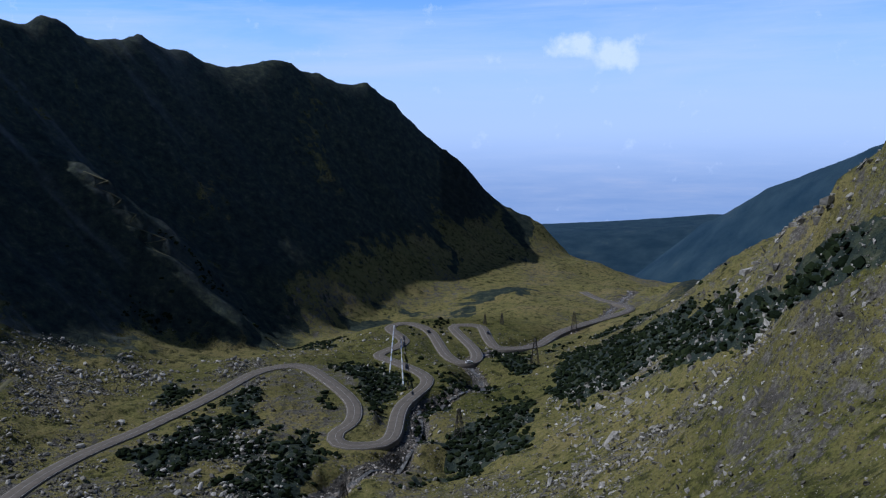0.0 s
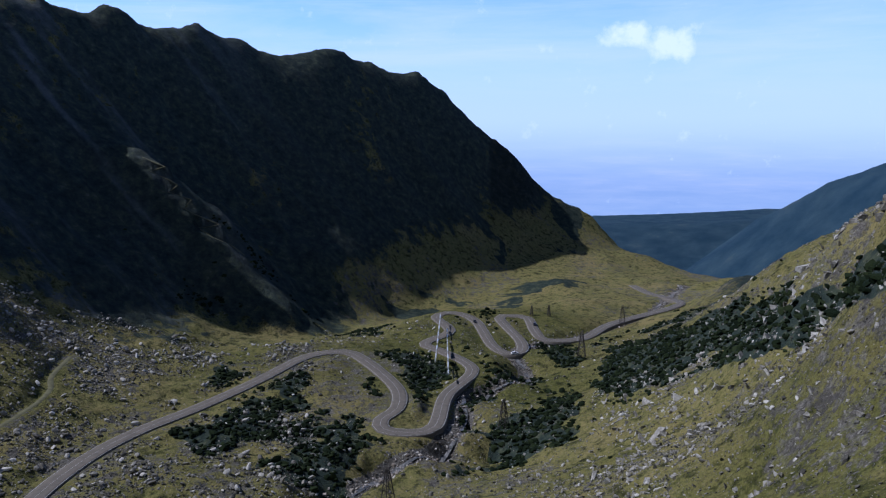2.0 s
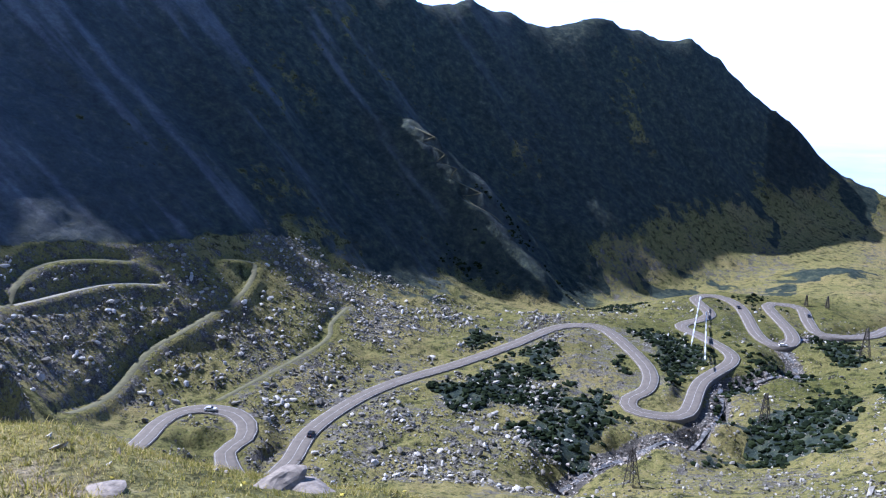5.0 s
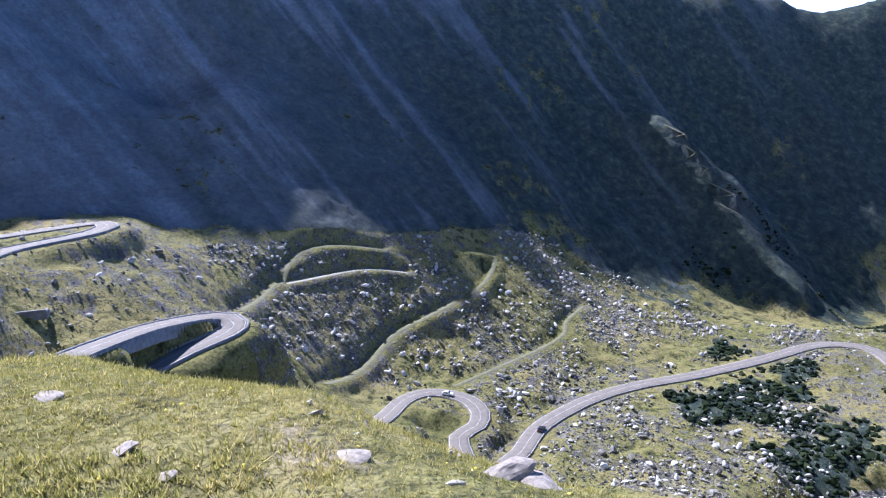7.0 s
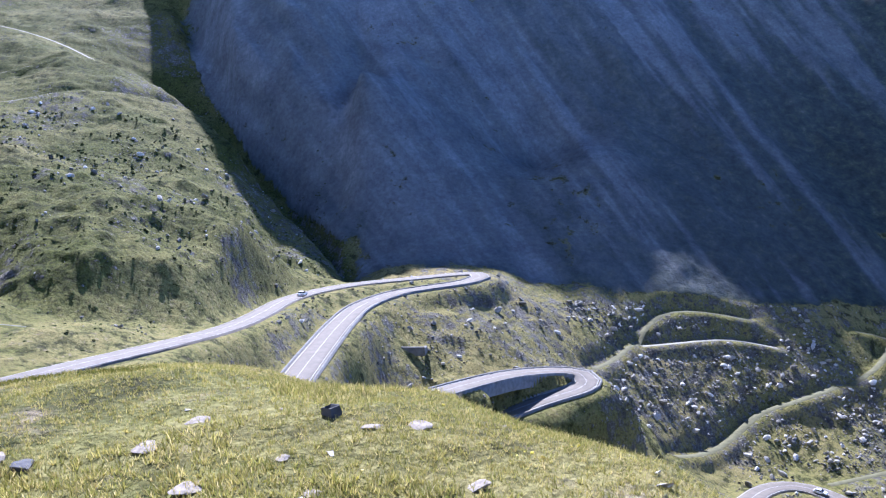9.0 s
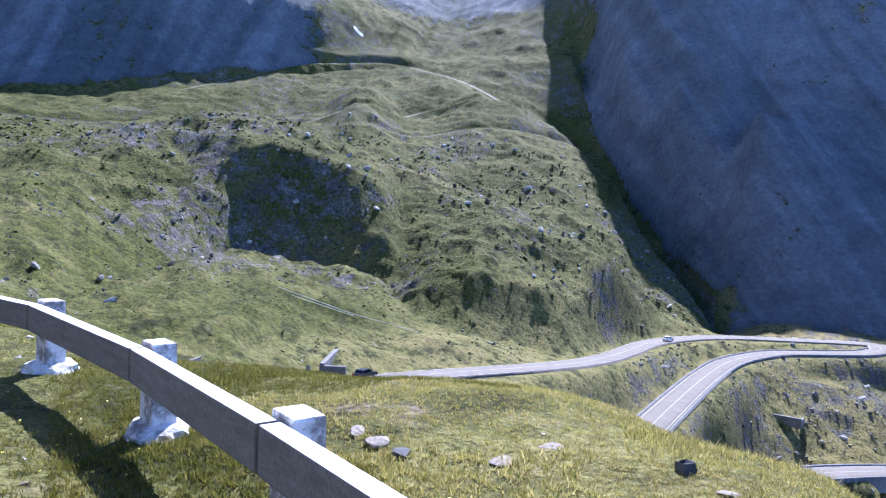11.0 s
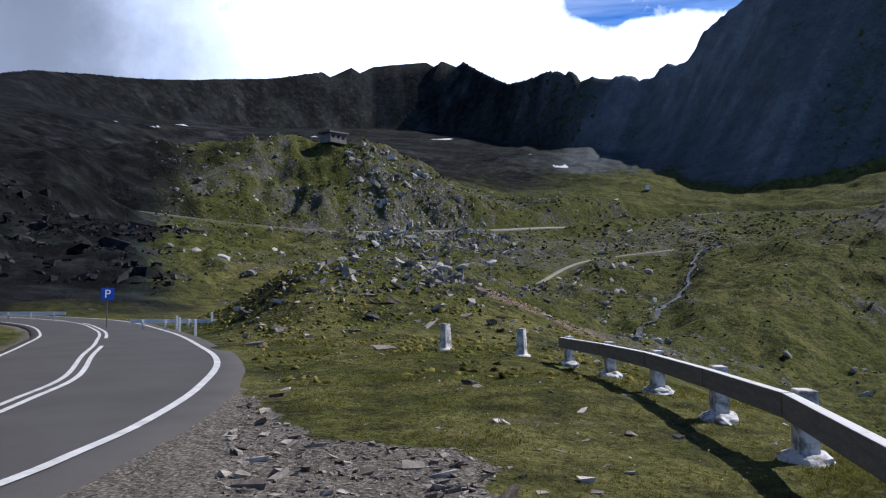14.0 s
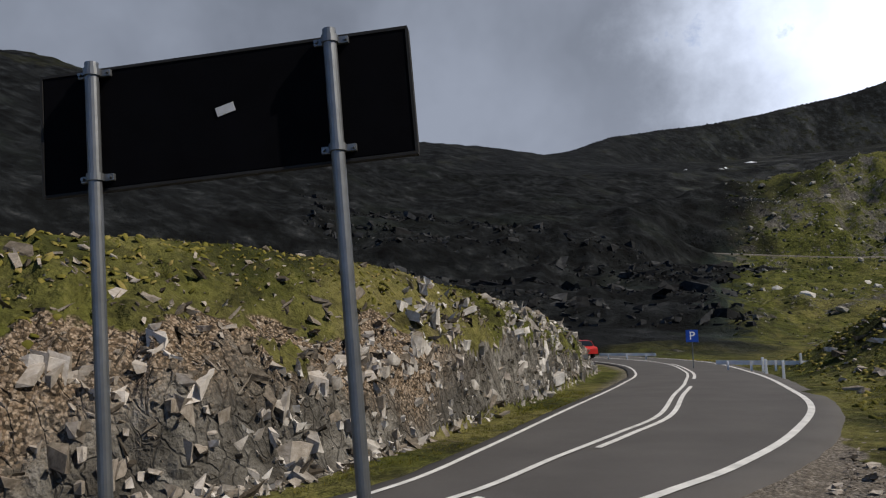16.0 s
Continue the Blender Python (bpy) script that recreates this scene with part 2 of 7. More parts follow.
GROUND = ground_material()
ASPHALT = asphalt_material("asphalt", (0.07, 0.066, 0.063))
FAR_ASPHALT = asphalt_material("worn_asphalt", (0.125, 0.110, 0.090))
GRAVEL_TRACK = asphalt_material("track_gravel", (0.24, 0.225, 0.17))
FAR_PAINT = plain("worn_road_paint", (0.34, 0.34, 0.32), 0.8, vary=0.3, scale=0.5)
ROAD_PAINT = plain("road_paint", (0.6, 0.6, 0.58), 0.7, vary=0.25, scale=2.0)


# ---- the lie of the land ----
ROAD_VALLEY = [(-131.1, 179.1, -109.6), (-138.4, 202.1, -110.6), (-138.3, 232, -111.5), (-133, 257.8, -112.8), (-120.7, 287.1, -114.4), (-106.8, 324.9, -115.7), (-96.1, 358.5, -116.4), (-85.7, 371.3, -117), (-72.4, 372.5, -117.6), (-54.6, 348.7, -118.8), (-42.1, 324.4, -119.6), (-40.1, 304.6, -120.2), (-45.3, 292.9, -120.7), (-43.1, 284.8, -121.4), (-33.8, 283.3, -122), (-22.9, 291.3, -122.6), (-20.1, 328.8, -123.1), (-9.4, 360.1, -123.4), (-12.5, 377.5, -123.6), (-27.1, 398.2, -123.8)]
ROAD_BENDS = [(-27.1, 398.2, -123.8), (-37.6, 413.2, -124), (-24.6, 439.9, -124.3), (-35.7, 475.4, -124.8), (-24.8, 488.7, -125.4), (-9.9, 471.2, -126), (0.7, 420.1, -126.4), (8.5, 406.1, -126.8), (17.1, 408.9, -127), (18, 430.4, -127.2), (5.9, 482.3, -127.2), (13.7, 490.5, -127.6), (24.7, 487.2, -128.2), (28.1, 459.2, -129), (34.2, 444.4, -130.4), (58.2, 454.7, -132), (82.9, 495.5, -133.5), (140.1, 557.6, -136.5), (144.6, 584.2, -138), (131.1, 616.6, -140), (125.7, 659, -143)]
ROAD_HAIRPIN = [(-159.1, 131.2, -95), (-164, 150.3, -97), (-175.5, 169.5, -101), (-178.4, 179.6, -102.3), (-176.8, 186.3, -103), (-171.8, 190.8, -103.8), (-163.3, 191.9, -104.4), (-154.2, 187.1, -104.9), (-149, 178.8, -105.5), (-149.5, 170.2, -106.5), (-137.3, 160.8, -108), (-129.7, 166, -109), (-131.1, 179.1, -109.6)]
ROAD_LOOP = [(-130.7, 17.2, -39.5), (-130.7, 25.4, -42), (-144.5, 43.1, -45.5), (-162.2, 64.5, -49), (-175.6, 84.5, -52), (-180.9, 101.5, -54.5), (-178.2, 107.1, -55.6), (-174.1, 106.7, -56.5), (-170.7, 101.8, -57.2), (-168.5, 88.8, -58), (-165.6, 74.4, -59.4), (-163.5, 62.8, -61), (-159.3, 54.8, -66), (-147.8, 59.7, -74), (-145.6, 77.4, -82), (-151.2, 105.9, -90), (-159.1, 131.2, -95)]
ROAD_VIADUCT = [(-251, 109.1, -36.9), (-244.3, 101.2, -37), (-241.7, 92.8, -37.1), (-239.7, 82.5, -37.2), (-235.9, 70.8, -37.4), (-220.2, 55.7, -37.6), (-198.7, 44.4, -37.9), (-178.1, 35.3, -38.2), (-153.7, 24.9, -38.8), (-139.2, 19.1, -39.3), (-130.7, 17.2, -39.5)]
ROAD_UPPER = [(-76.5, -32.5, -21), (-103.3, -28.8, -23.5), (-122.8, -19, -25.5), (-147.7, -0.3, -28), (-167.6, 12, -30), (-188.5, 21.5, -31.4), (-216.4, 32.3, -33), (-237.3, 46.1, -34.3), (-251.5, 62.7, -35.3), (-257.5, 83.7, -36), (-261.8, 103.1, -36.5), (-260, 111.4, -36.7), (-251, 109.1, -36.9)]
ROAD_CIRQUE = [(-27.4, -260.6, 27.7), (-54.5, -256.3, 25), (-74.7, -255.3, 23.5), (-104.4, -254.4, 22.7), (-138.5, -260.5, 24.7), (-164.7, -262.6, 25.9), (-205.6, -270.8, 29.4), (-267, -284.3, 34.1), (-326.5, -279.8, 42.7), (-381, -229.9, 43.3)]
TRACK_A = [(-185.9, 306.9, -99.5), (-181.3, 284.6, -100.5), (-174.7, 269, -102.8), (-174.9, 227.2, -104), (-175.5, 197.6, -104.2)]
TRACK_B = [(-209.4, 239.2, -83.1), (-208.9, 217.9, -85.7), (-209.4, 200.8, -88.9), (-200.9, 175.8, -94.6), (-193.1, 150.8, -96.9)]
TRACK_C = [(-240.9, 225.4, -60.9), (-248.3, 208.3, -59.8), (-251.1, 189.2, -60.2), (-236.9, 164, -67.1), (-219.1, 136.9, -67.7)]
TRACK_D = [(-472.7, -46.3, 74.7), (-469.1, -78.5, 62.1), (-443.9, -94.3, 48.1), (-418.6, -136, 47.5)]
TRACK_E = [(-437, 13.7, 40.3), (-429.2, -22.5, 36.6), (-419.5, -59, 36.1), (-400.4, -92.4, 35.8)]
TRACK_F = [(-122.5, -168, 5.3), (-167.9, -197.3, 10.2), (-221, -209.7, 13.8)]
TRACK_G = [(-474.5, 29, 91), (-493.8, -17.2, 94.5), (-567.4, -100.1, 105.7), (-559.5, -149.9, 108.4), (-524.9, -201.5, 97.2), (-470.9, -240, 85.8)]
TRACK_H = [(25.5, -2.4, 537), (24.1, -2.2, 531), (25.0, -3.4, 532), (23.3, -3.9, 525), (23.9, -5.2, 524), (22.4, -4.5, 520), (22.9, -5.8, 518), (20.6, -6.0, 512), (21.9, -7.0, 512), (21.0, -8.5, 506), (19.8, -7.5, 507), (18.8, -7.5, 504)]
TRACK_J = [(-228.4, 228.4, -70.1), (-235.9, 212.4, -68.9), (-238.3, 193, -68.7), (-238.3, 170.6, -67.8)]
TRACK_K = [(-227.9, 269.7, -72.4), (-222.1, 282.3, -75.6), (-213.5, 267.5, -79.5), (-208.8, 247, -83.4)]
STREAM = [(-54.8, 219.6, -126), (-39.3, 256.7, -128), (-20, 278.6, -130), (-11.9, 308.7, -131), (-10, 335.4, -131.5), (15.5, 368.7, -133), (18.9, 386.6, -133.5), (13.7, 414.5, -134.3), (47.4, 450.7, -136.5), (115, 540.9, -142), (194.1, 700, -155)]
LAND = {
    "ridge_west": [(-10, -9.7, 900), (-9, -8.7, 905), (-8.1, -7.7, 908), (-6.8, -6.5, 908), (-5.1, -5.9, 905), (-3.8, -5.1, 898), (-2.1, -3.1, 890), (-0.8, -1.8, 882), (0.5, -0.9, 875), (1.8, 0.1, 868), (2.8, 1.2, 862), (3.4, 2.0, 856), (4.7, 2.9, 845), (5.5, 3.6, 838), (6.3, 3.4, 832), (7.6, 3.7, 822), (8.8, 4.2, 812), (10, 4.3, 800), (11, 5.0, 790), (12, 5.3, 780), (13.2, 5.2, 770), (14.5, 4.8, 758), (16.2, 4.8, 745), (18.3, 5.7, 730), (20.5, 6.4, 712), (21.3, 6.9, 706), (23, 6.4, 692), (24.2, 6.2, 682), (25.1, 6.4, 674), (26, 7.6, 667), (27.2, 7.8, 658), (28.2, 7.0, 650), (29.7, 7.4, 640), (31.1, 8.1, 628), (33.4, 8.1, 614), (34.3, 7.7, 610), (35.6, 8.4, 610), (36.6, 12.4, 610), (37.2, 13.0, 611), (38.5, 11.0, 614), (41, 12.3, 618), (46.4, 15.5, 624), (49.3, 16.8, 626), (52, 18.3, 628), (53.8, 18.9, 629), (55.4, 21.2, 630), (56.3, 22.2, 630), (57.2, 21.6, 630), (59, 21.5, 630), (61.5, 24.5, 630), (62.3, 23.8, 629), (63.4, 21.4, 629), (66, 23.0, 628), (69.8, 24.9, 625), (74, 25.5, 620), (82, 26, 620)],
    "ridge_east": [(76.8, -695.8, 176.6), (111.8, -640.3, 172.6), (165.4, -576.8, 162.8), (244.1, -459.1, 156.1), (283.2, -310.2, 149.1), (311.8, -180, 133.1), (325, -57.3, 102.9), (315.1, 55.6, 81.8), (245.7, 172.1, 54.9), (147.8, 189.1, 18.8)],
    "spur_foot": [(134.5, 849.4, -143.4), (69.7, 797, -133.3), (12.9, 739.9, -131.1), (-34, 649.1, -140.9), (-77.9, 554.6, -145.9), (-112.5, 487.2, -137.6), (-148.3, 456.5, -126.6), (-186, 398.8, -104.4)],
    "west_foot": [(-186, 398.8, -104.4), (-212, 339.2, -91.8), (-223.4, 307.4, -73.2), (-229.6, 264.1, -69.8), (-248.7, 231.9, -56.7), (-259.6, 195.6, -51.8), (-268.5, 155, -48.2), (-280.8, 119.2, -38.6), (-291.7, 89.2, -36.5), (-308.1, 65.5, -36.6)],
    "meadow": [(56.7, 647.5, -136.1), (77.9, 554.6, -132.4), (145.5, 684.7, -144.2), (207.1, 772.7, -160.7), (249.6, 791.6, -166.8), (125.1, 790.2, -146.2)],
    "valley_edge": [(180.9, 851, -151.4), (222.6, 830.7, -168.2), (260, 819.7, -172.9)],
    "beyond": [(153.1, 1089.3, -260), (266.1, 1067.3, -300), (376.2, 1033.7, -300), (-0, 1500, -300), (-388.2, 1448.9, -150), (-700, 1212.4, -50), (-919.3, 771.3, 100)],
    "east_edge": [(87.4, 139.9, -0.8), (89.1, 150.6, -1.9), (93.3, 176.9, -10.5), (106.4, 226.2, -30.4), (114.8, 255.4, -39.3), (132.6, 345.4, -61.9), (171.2, 533.2, -109.8), (209.3, 668, -139.1)],
    "east_slope": [(86.9, 163.3, -30.6), (90.9, 194.9, -51.6), (102.6, 281.9, -78.3), (101.6, 407.5, -112.8), (55.4, 345.6, -120.5), (68.6, 256, -94.4), (71.7, 186.7, -70.7), (61.3, 120.3, -47.1), (44.6, 83.9, -46.4), (47.9, 131.6, -66.2), (39.5, 185.8, -88.6), (20.6, 294.3, -123.2), (-0, 278, -130.5), (-9, 257.8, -129.4)],
    "east_back": [(172.1, 245.7, 10), (200, 346.4, -30), (253.6, 543.8, -100), (229.8, 192.8, 30), (422.6, 906.3, -300)],
    "below_n": [(-0, 12, -6.8), (3.11, 11.59, -6.8), (6, 10.39, -6.5), (15, 25.98, -17), (30, 52, -30), (-3.11, 11.59, -7), (-6, 10.39, -7.5), (-0, 60, -34), (20.5, 56.4, -32), (-20.5, 56.4, -36), (-0, 150, -83), (-31.2, 146.7, -86), (29.1, 136.9, -77), (-30.6, 217.9, -118), (-63.4, 135.9, -86), (-38.6, 46, -36), (-90, 107.2, -78)],
    "below_w": [(-12.12, 7, -7.5), (-43.3, 25, -26), (-93.3, 58.3, -54), (-13.52, 3.62, -6), (-58, 15.5, -24), (-104.6, 34, -37), (-13.99, 0.49, -5), (-60, 2.1, -19), (-119.9, 4.2, -29), (-59.1, -10.4, -16), (-38.04, -12.36, -10.5)],
    "lip": [(4.33, 2.5, -0.5), (2.57, 3.06, -0.6), (1.23, 3.38, -0.7), (-0, 3.8, -0.7), (-1.99, 3.7, -0.29), (-2.6, 3.67, -0.38), (-3.23, 3.55, -0.36), (-3.9, 3.44, -0.27), (-4.26, 3.32, -0.13), (-5.44, 2.97, -0.23), (-6.52, 2.54, -0.13), (-8.07, 2.32, -0.7), (-9.88, 1.56, -0.7), (-10.5, 0, -0.6), (-10.34, -1.82, -0.5), (-11, -3.36, -0.6), (-12.47, -6.36, -0.7), (-15.76, -12.31, -0.9), (-18.76, -19.42, -1)],
    "home": [(0, 0, 0.42), (-2.26, 0.82, 0.2), (-1.93, -2.3, 0.2), (-1, 1.73, 0.2), (-3, 0, 0.25), (-0, -3, 0.2), (-5.63, -3.25, 0), (-6.43, -7.66, 0), (-5, -8.66, 0), (-3.42, -9.4, 0), (-13.38, -16.83, -0.15), (-11.85, -20.87, 0.12), (-13.32, -18.75, 0.0), (-8.55, -23.49, 0.15), (-9.19, -7.71, -0.1)],
    "rail": [(-13.8, -17.4, -0.15), (-12.4, -14.1, -0.08), (-10.9, -10.9, 0), (-9.4, -8.1, 0), (-8.1, -5.8, 0), (-6.1, -3.45, -0.02), (-4.08, -1.5, -0.02), (-2.05, 0.42, 0.05)],
    "mound": [(-10.73, -36.45, 2.71), (-13.55, -37.64, 3.45), (-17.33, -37.16, 3.63), (-20.3, -36.77, 2.71), (-24.1, -36.8, 2)],
    "mound_foot": [(-5.82, -27.39, 0.1), (-10.26, -28.19, 0.3), (-15.5, -26.85, 0.3), (-20.6, -27.05, 0.1), (-32.9, -61.8, -6), (-17.5, -57.4, -2), (-9.6, -54.2, 0)],
    "gully": [(-75, -80.4, -6), (-95.8, -102.1, -6.3), (-116.6, -123.7, -4.8), (-163.5, -161.8, 1.2), (-223.6, -200, 9.9), (-60.6, -35, -16), (-63, -49.3, -14)],
    "gully_side": [(-44.7, -66.3, 0.7), (-55, -95.3, -1.8), (-106.1, -145.4, 2.7), (-100, -173.2, 7.3), (-74.9, -185.4, 10.8), (-59.3, -206.7, 13.3)],
    "dark_foot": [(20.1, -190.9, 17.5), (2.4, -196, 17.8), (-13.2, -204.6, 18.5), (31.3, -177.3, 16.5), (49.7, -162.6, 15.7), (15.7, -149.2, 7.8), (-0, -140, 5.7), (-13.1, -149.4, 6), (-27.8, -157.6, 4.8), (-5.2, -74.8, 0.5), (-11.7, -74.1, -0), (2.8, -80, 0.7)],
    "cliff_back": [(15.59, -9, 2.5), (14.05, -15.61, 4.2), (10.5, -18.19, 4.2), (7.52, -20.67, 4.1), (6.03, -28.37, 3.6), (4.39, -35.73, 3), (3.21, -45.89, 2.2), (30, -52, 5), (18.1, -67.6, 4.5), (42.4, -42.4, 5)],
    "far_east": [(680.8, 1048.3, -11), (638.2, 1132.6, -38.8), (613.6, 1236.1, -77.5), (573.5, 1331.7, -109.5), (509.7, 1463.8, -188.3), (487.1, 1545, -243), (440.9, 1590, -306.7)],
    "far_low": [(855.1, 2349.2, -313.8), (805.7, 2366.6, -300.5), (651.4, 2465.4, -326.9), (508.4, 2498.8, -326.9), (384.3, 2571.4, -344.9), (181.4, 2593.7, -344.9)],
    "far_dip": [(412.1, 1073.6, -260), (344.5, 1201.6, -330), (291.1, 1369.4, -360), (236.6, 1683.5, -390), (599.4, 1960.4, -400), (426.2, 2005.2, -410), (828.2, 3091, -560), (445.4, 3168.9, -560), (845.2, 1812.6, -330), (1030.1, 1714.3, -250)],
    "plain": [(1409.5, 513, 200), (1300, 2251.7, -420), (-451.5, 2560.5, -480), (677.2, 3840.8, -600), (1648.2, 3534.6, -580), (1675.9, 4604.5, -530), (-1675.9, 4604.5, -530), (-4243.5, 2450, -500), (-4825.6, -850.9, 200), (-2450, -4243.5, 300), (1675.9, -4604.5, 300), (4604.5, -1675.9, 200), (4243.5, 2450, -300), (-1409.5, 513, 150), (-1477.2, -260.5, 220), (-1225.7, -1028.5, 250), (-752.4, -2067.3, 300), (513, -1409.5, 200), (983, -688.3, 150), (1000, -0, 150), (689.4, 578.5, 100)],
    "verge_valley": [(-117.8, 183.4, -110.2), (-152.2, 200.2, -111.2), (-124.5, 204, -111.2), (-152.3, 233.4, -112.1), (-124.4, 230.7, -112.1), (-146.4, 262, -113.4), (-119.7, 253.5, -113.4), (-133.7, 292.2, -115), (-107.7, 282, -115), (-120, 329.4, -116.3), (-93.6, 320.3, -116.3), (-108.8, 364.3, -117), (-83.3, 352.7, -117), (-92.9, 383.3, -117.6), (-78.6, 359.2, -117.6), (-64.2, 383.8, -118.2), (-80.6, 361.2, -118.2), (-42.8, 356.2, -119.4), (-66.5, 341.3, -119.4), (-55.4, 320, -120.2), (-26.2, 303.2, -120.8), (-54, 306, -120.8), (-59.2, 294.9, -121.3), (-34.1, 295.6, -122), (-52, 274, -122), (-29.5, 270, -122.6), (-36.3, 295.4, -123.2), (-9.5, 287.3, -123.2), (-33.9, 331.5, -123.7), (-6.4, 326.1, -123.7)],
    "verge_valley_2": [(-23.3, 362.3, -124), (4.4, 358, -124), (-25.2, 371.6, -124.2), (0.2, 383.4, -124.2), (-38.6, 390.1, -124.4), (-15.7, 406.3, -124.4)],
    "verge_bends": [(-38.6, 390.2, -124.4), (-15.7, 406.2, -124.4), (-51.6, 414, -124.6), (-23.6, 412.3, -124.6), (-38.6, 440.4, -124.9), (-10.6, 439.5, -124.9), (-49.7, 475.4, -125.4), (-21.7, 475.4, -125.4), (-22.5, 502.5, -126), (-23, 466.3, -126.6), (-12.7, 416.3, -127), (0.6, 394.5, -127.4), (30.2, 403.8, -127.6), (31.9, 432.6, -127.8), (-8.1, 481.3, -127.8), (10.2, 504.1, -128.2), (17.2, 477, -128.2), (37.4, 493, -128.8), (41.8, 462.2, -129.6), (14.4, 456.2, -129.6), (32.1, 430.6, -131), (48.1, 464.4, -132.6), (68.4, 445, -132.6), (72, 504.2, -134.1), (93.9, 486.8, -134.1), (128.6, 565.6, -137.1), (151.5, 549.6, -137.1), (130.7, 582.1, -138.6), (158.4, 586.3, -138.6), (117.5, 613.1, -140.6)],
    "verge_bends_2": [(144.6, 620, -140.6), (111.8, 657.3, -143.6), (139.6, 660.7, -143.6)],
    "verge_hairpin": [(-172.7, 127.7, -95.6), (-145.6, 134.6, -95.6), (-176.9, 144.8, -97.6), (-151.1, 155.8, -97.6), (-188.1, 163.3, -101.6), (-162.9, 175.6, -101.6), (-192.4, 178.6, -102.9), (-164.4, 180.7, -102.9), (-188.8, 193.3, -103.6), (-164.7, 179.2, -103.6), (-177.3, 203.8, -104.4), (-166.4, 177.9, -104.4), (-160.4, 205.6, -105), (-166.2, 178.2, -105), (-163.7, 176.8, -105.5), (-162.5, 175.1, -106.1), (-161.3, 162.6, -107.1), (-140.2, 147.1, -108.6), (-116.4, 161.5, -109.6), (-117.2, 180.7, -110.2)],
    "verge_loop": [(-144.7, 17, -46.5), (-116.7, 17.4, -46.5), (-143.1, 18.8, -49), (-118.4, 32, -49), (-155.4, 34.3, -52.5), (-133.6, 51.9, -52.5), (-173.4, 56.1, -56), (-188.1, 78.2, -59), (-194.8, 99.9, -61.5), (-186.7, 118.2, -62.6), (-166, 118.1, -63.5), (-154.7, 91.4, -65), (-179.3, 71.8, -66.4), (-176.8, 58.4, -68), (-161.9, 41.1, -73), (-135.8, 52.5, -81), (-131.7, 78.5, -89), (-137.7, 109.3, -97), (-172.5, 127, -102), (-145.8, 135.4, -102)],
    "meadow_near": [(-89.6, 246.2, -114.6), (-72.6, 291.1, -119.2), (-55.7, 262.1, -120.1), (-68.7, 224.7, -117.7), (-97.6, 219.3, -112.4), (-63.9, 328.8, -119.9), (-27.2, 310.8, -117.7)],
}


def polar(points):
    """Places given by bearing, rise over the eye and distance."""
    return [(-r * math.sin(radians(b)), r * math.cos(radians(b)), EYE[2] + r * math.tan(radians(up))) for b, up, r in points]


TRACK_H = polar(TRACK_H)
LAND["ridge_west"] = polar(LAND["ridge_west"])
WEST_RIB = polar([(27.2, 0, 562), (25.2, 0, 545), (22.5, 0, 530), (20, 0, 512), (17, 0, 490)])
LAND["west_up"] = polar([(62, 0.0, 415), (67, 3.0, 405), (75, 8.0, 395)])



def hollow_face():
    """The western face sags between its foot and its crest."""
    def table(names):
        p = np.vstack([LAND[n] for n in names])
        b, r = np.degrees(np.arctan2(-p[:, 0], p[:, 1])), np.hypot(p[:, 0], p[:, 1])
        order = np.argsort(b)
        return b[order], r[order], p[order, 2]

    foot, top, out = table(("spur_foot", "west_foot")), table(("ridge_west",)), []
    for b in np.arange(-4.0, 61.0, 2.5):
        (r0, z0), (r1, z1) = ((np.interp(b, t[0], t[1]), np.interp(b, t[0], t[2])) for t in (foot, top))
        for share, rise in ((0.25, 0.19), (0.5, 0.42), (0.75, 0.69)):
            r = r0 + share * (r1 - r0)
            out.append((-r * math.sin(radians(b)), r * math.cos(radians(b)), z0 + rise * (z1 - z0)))
    return out


LAND["west_face"] = hollow_face()

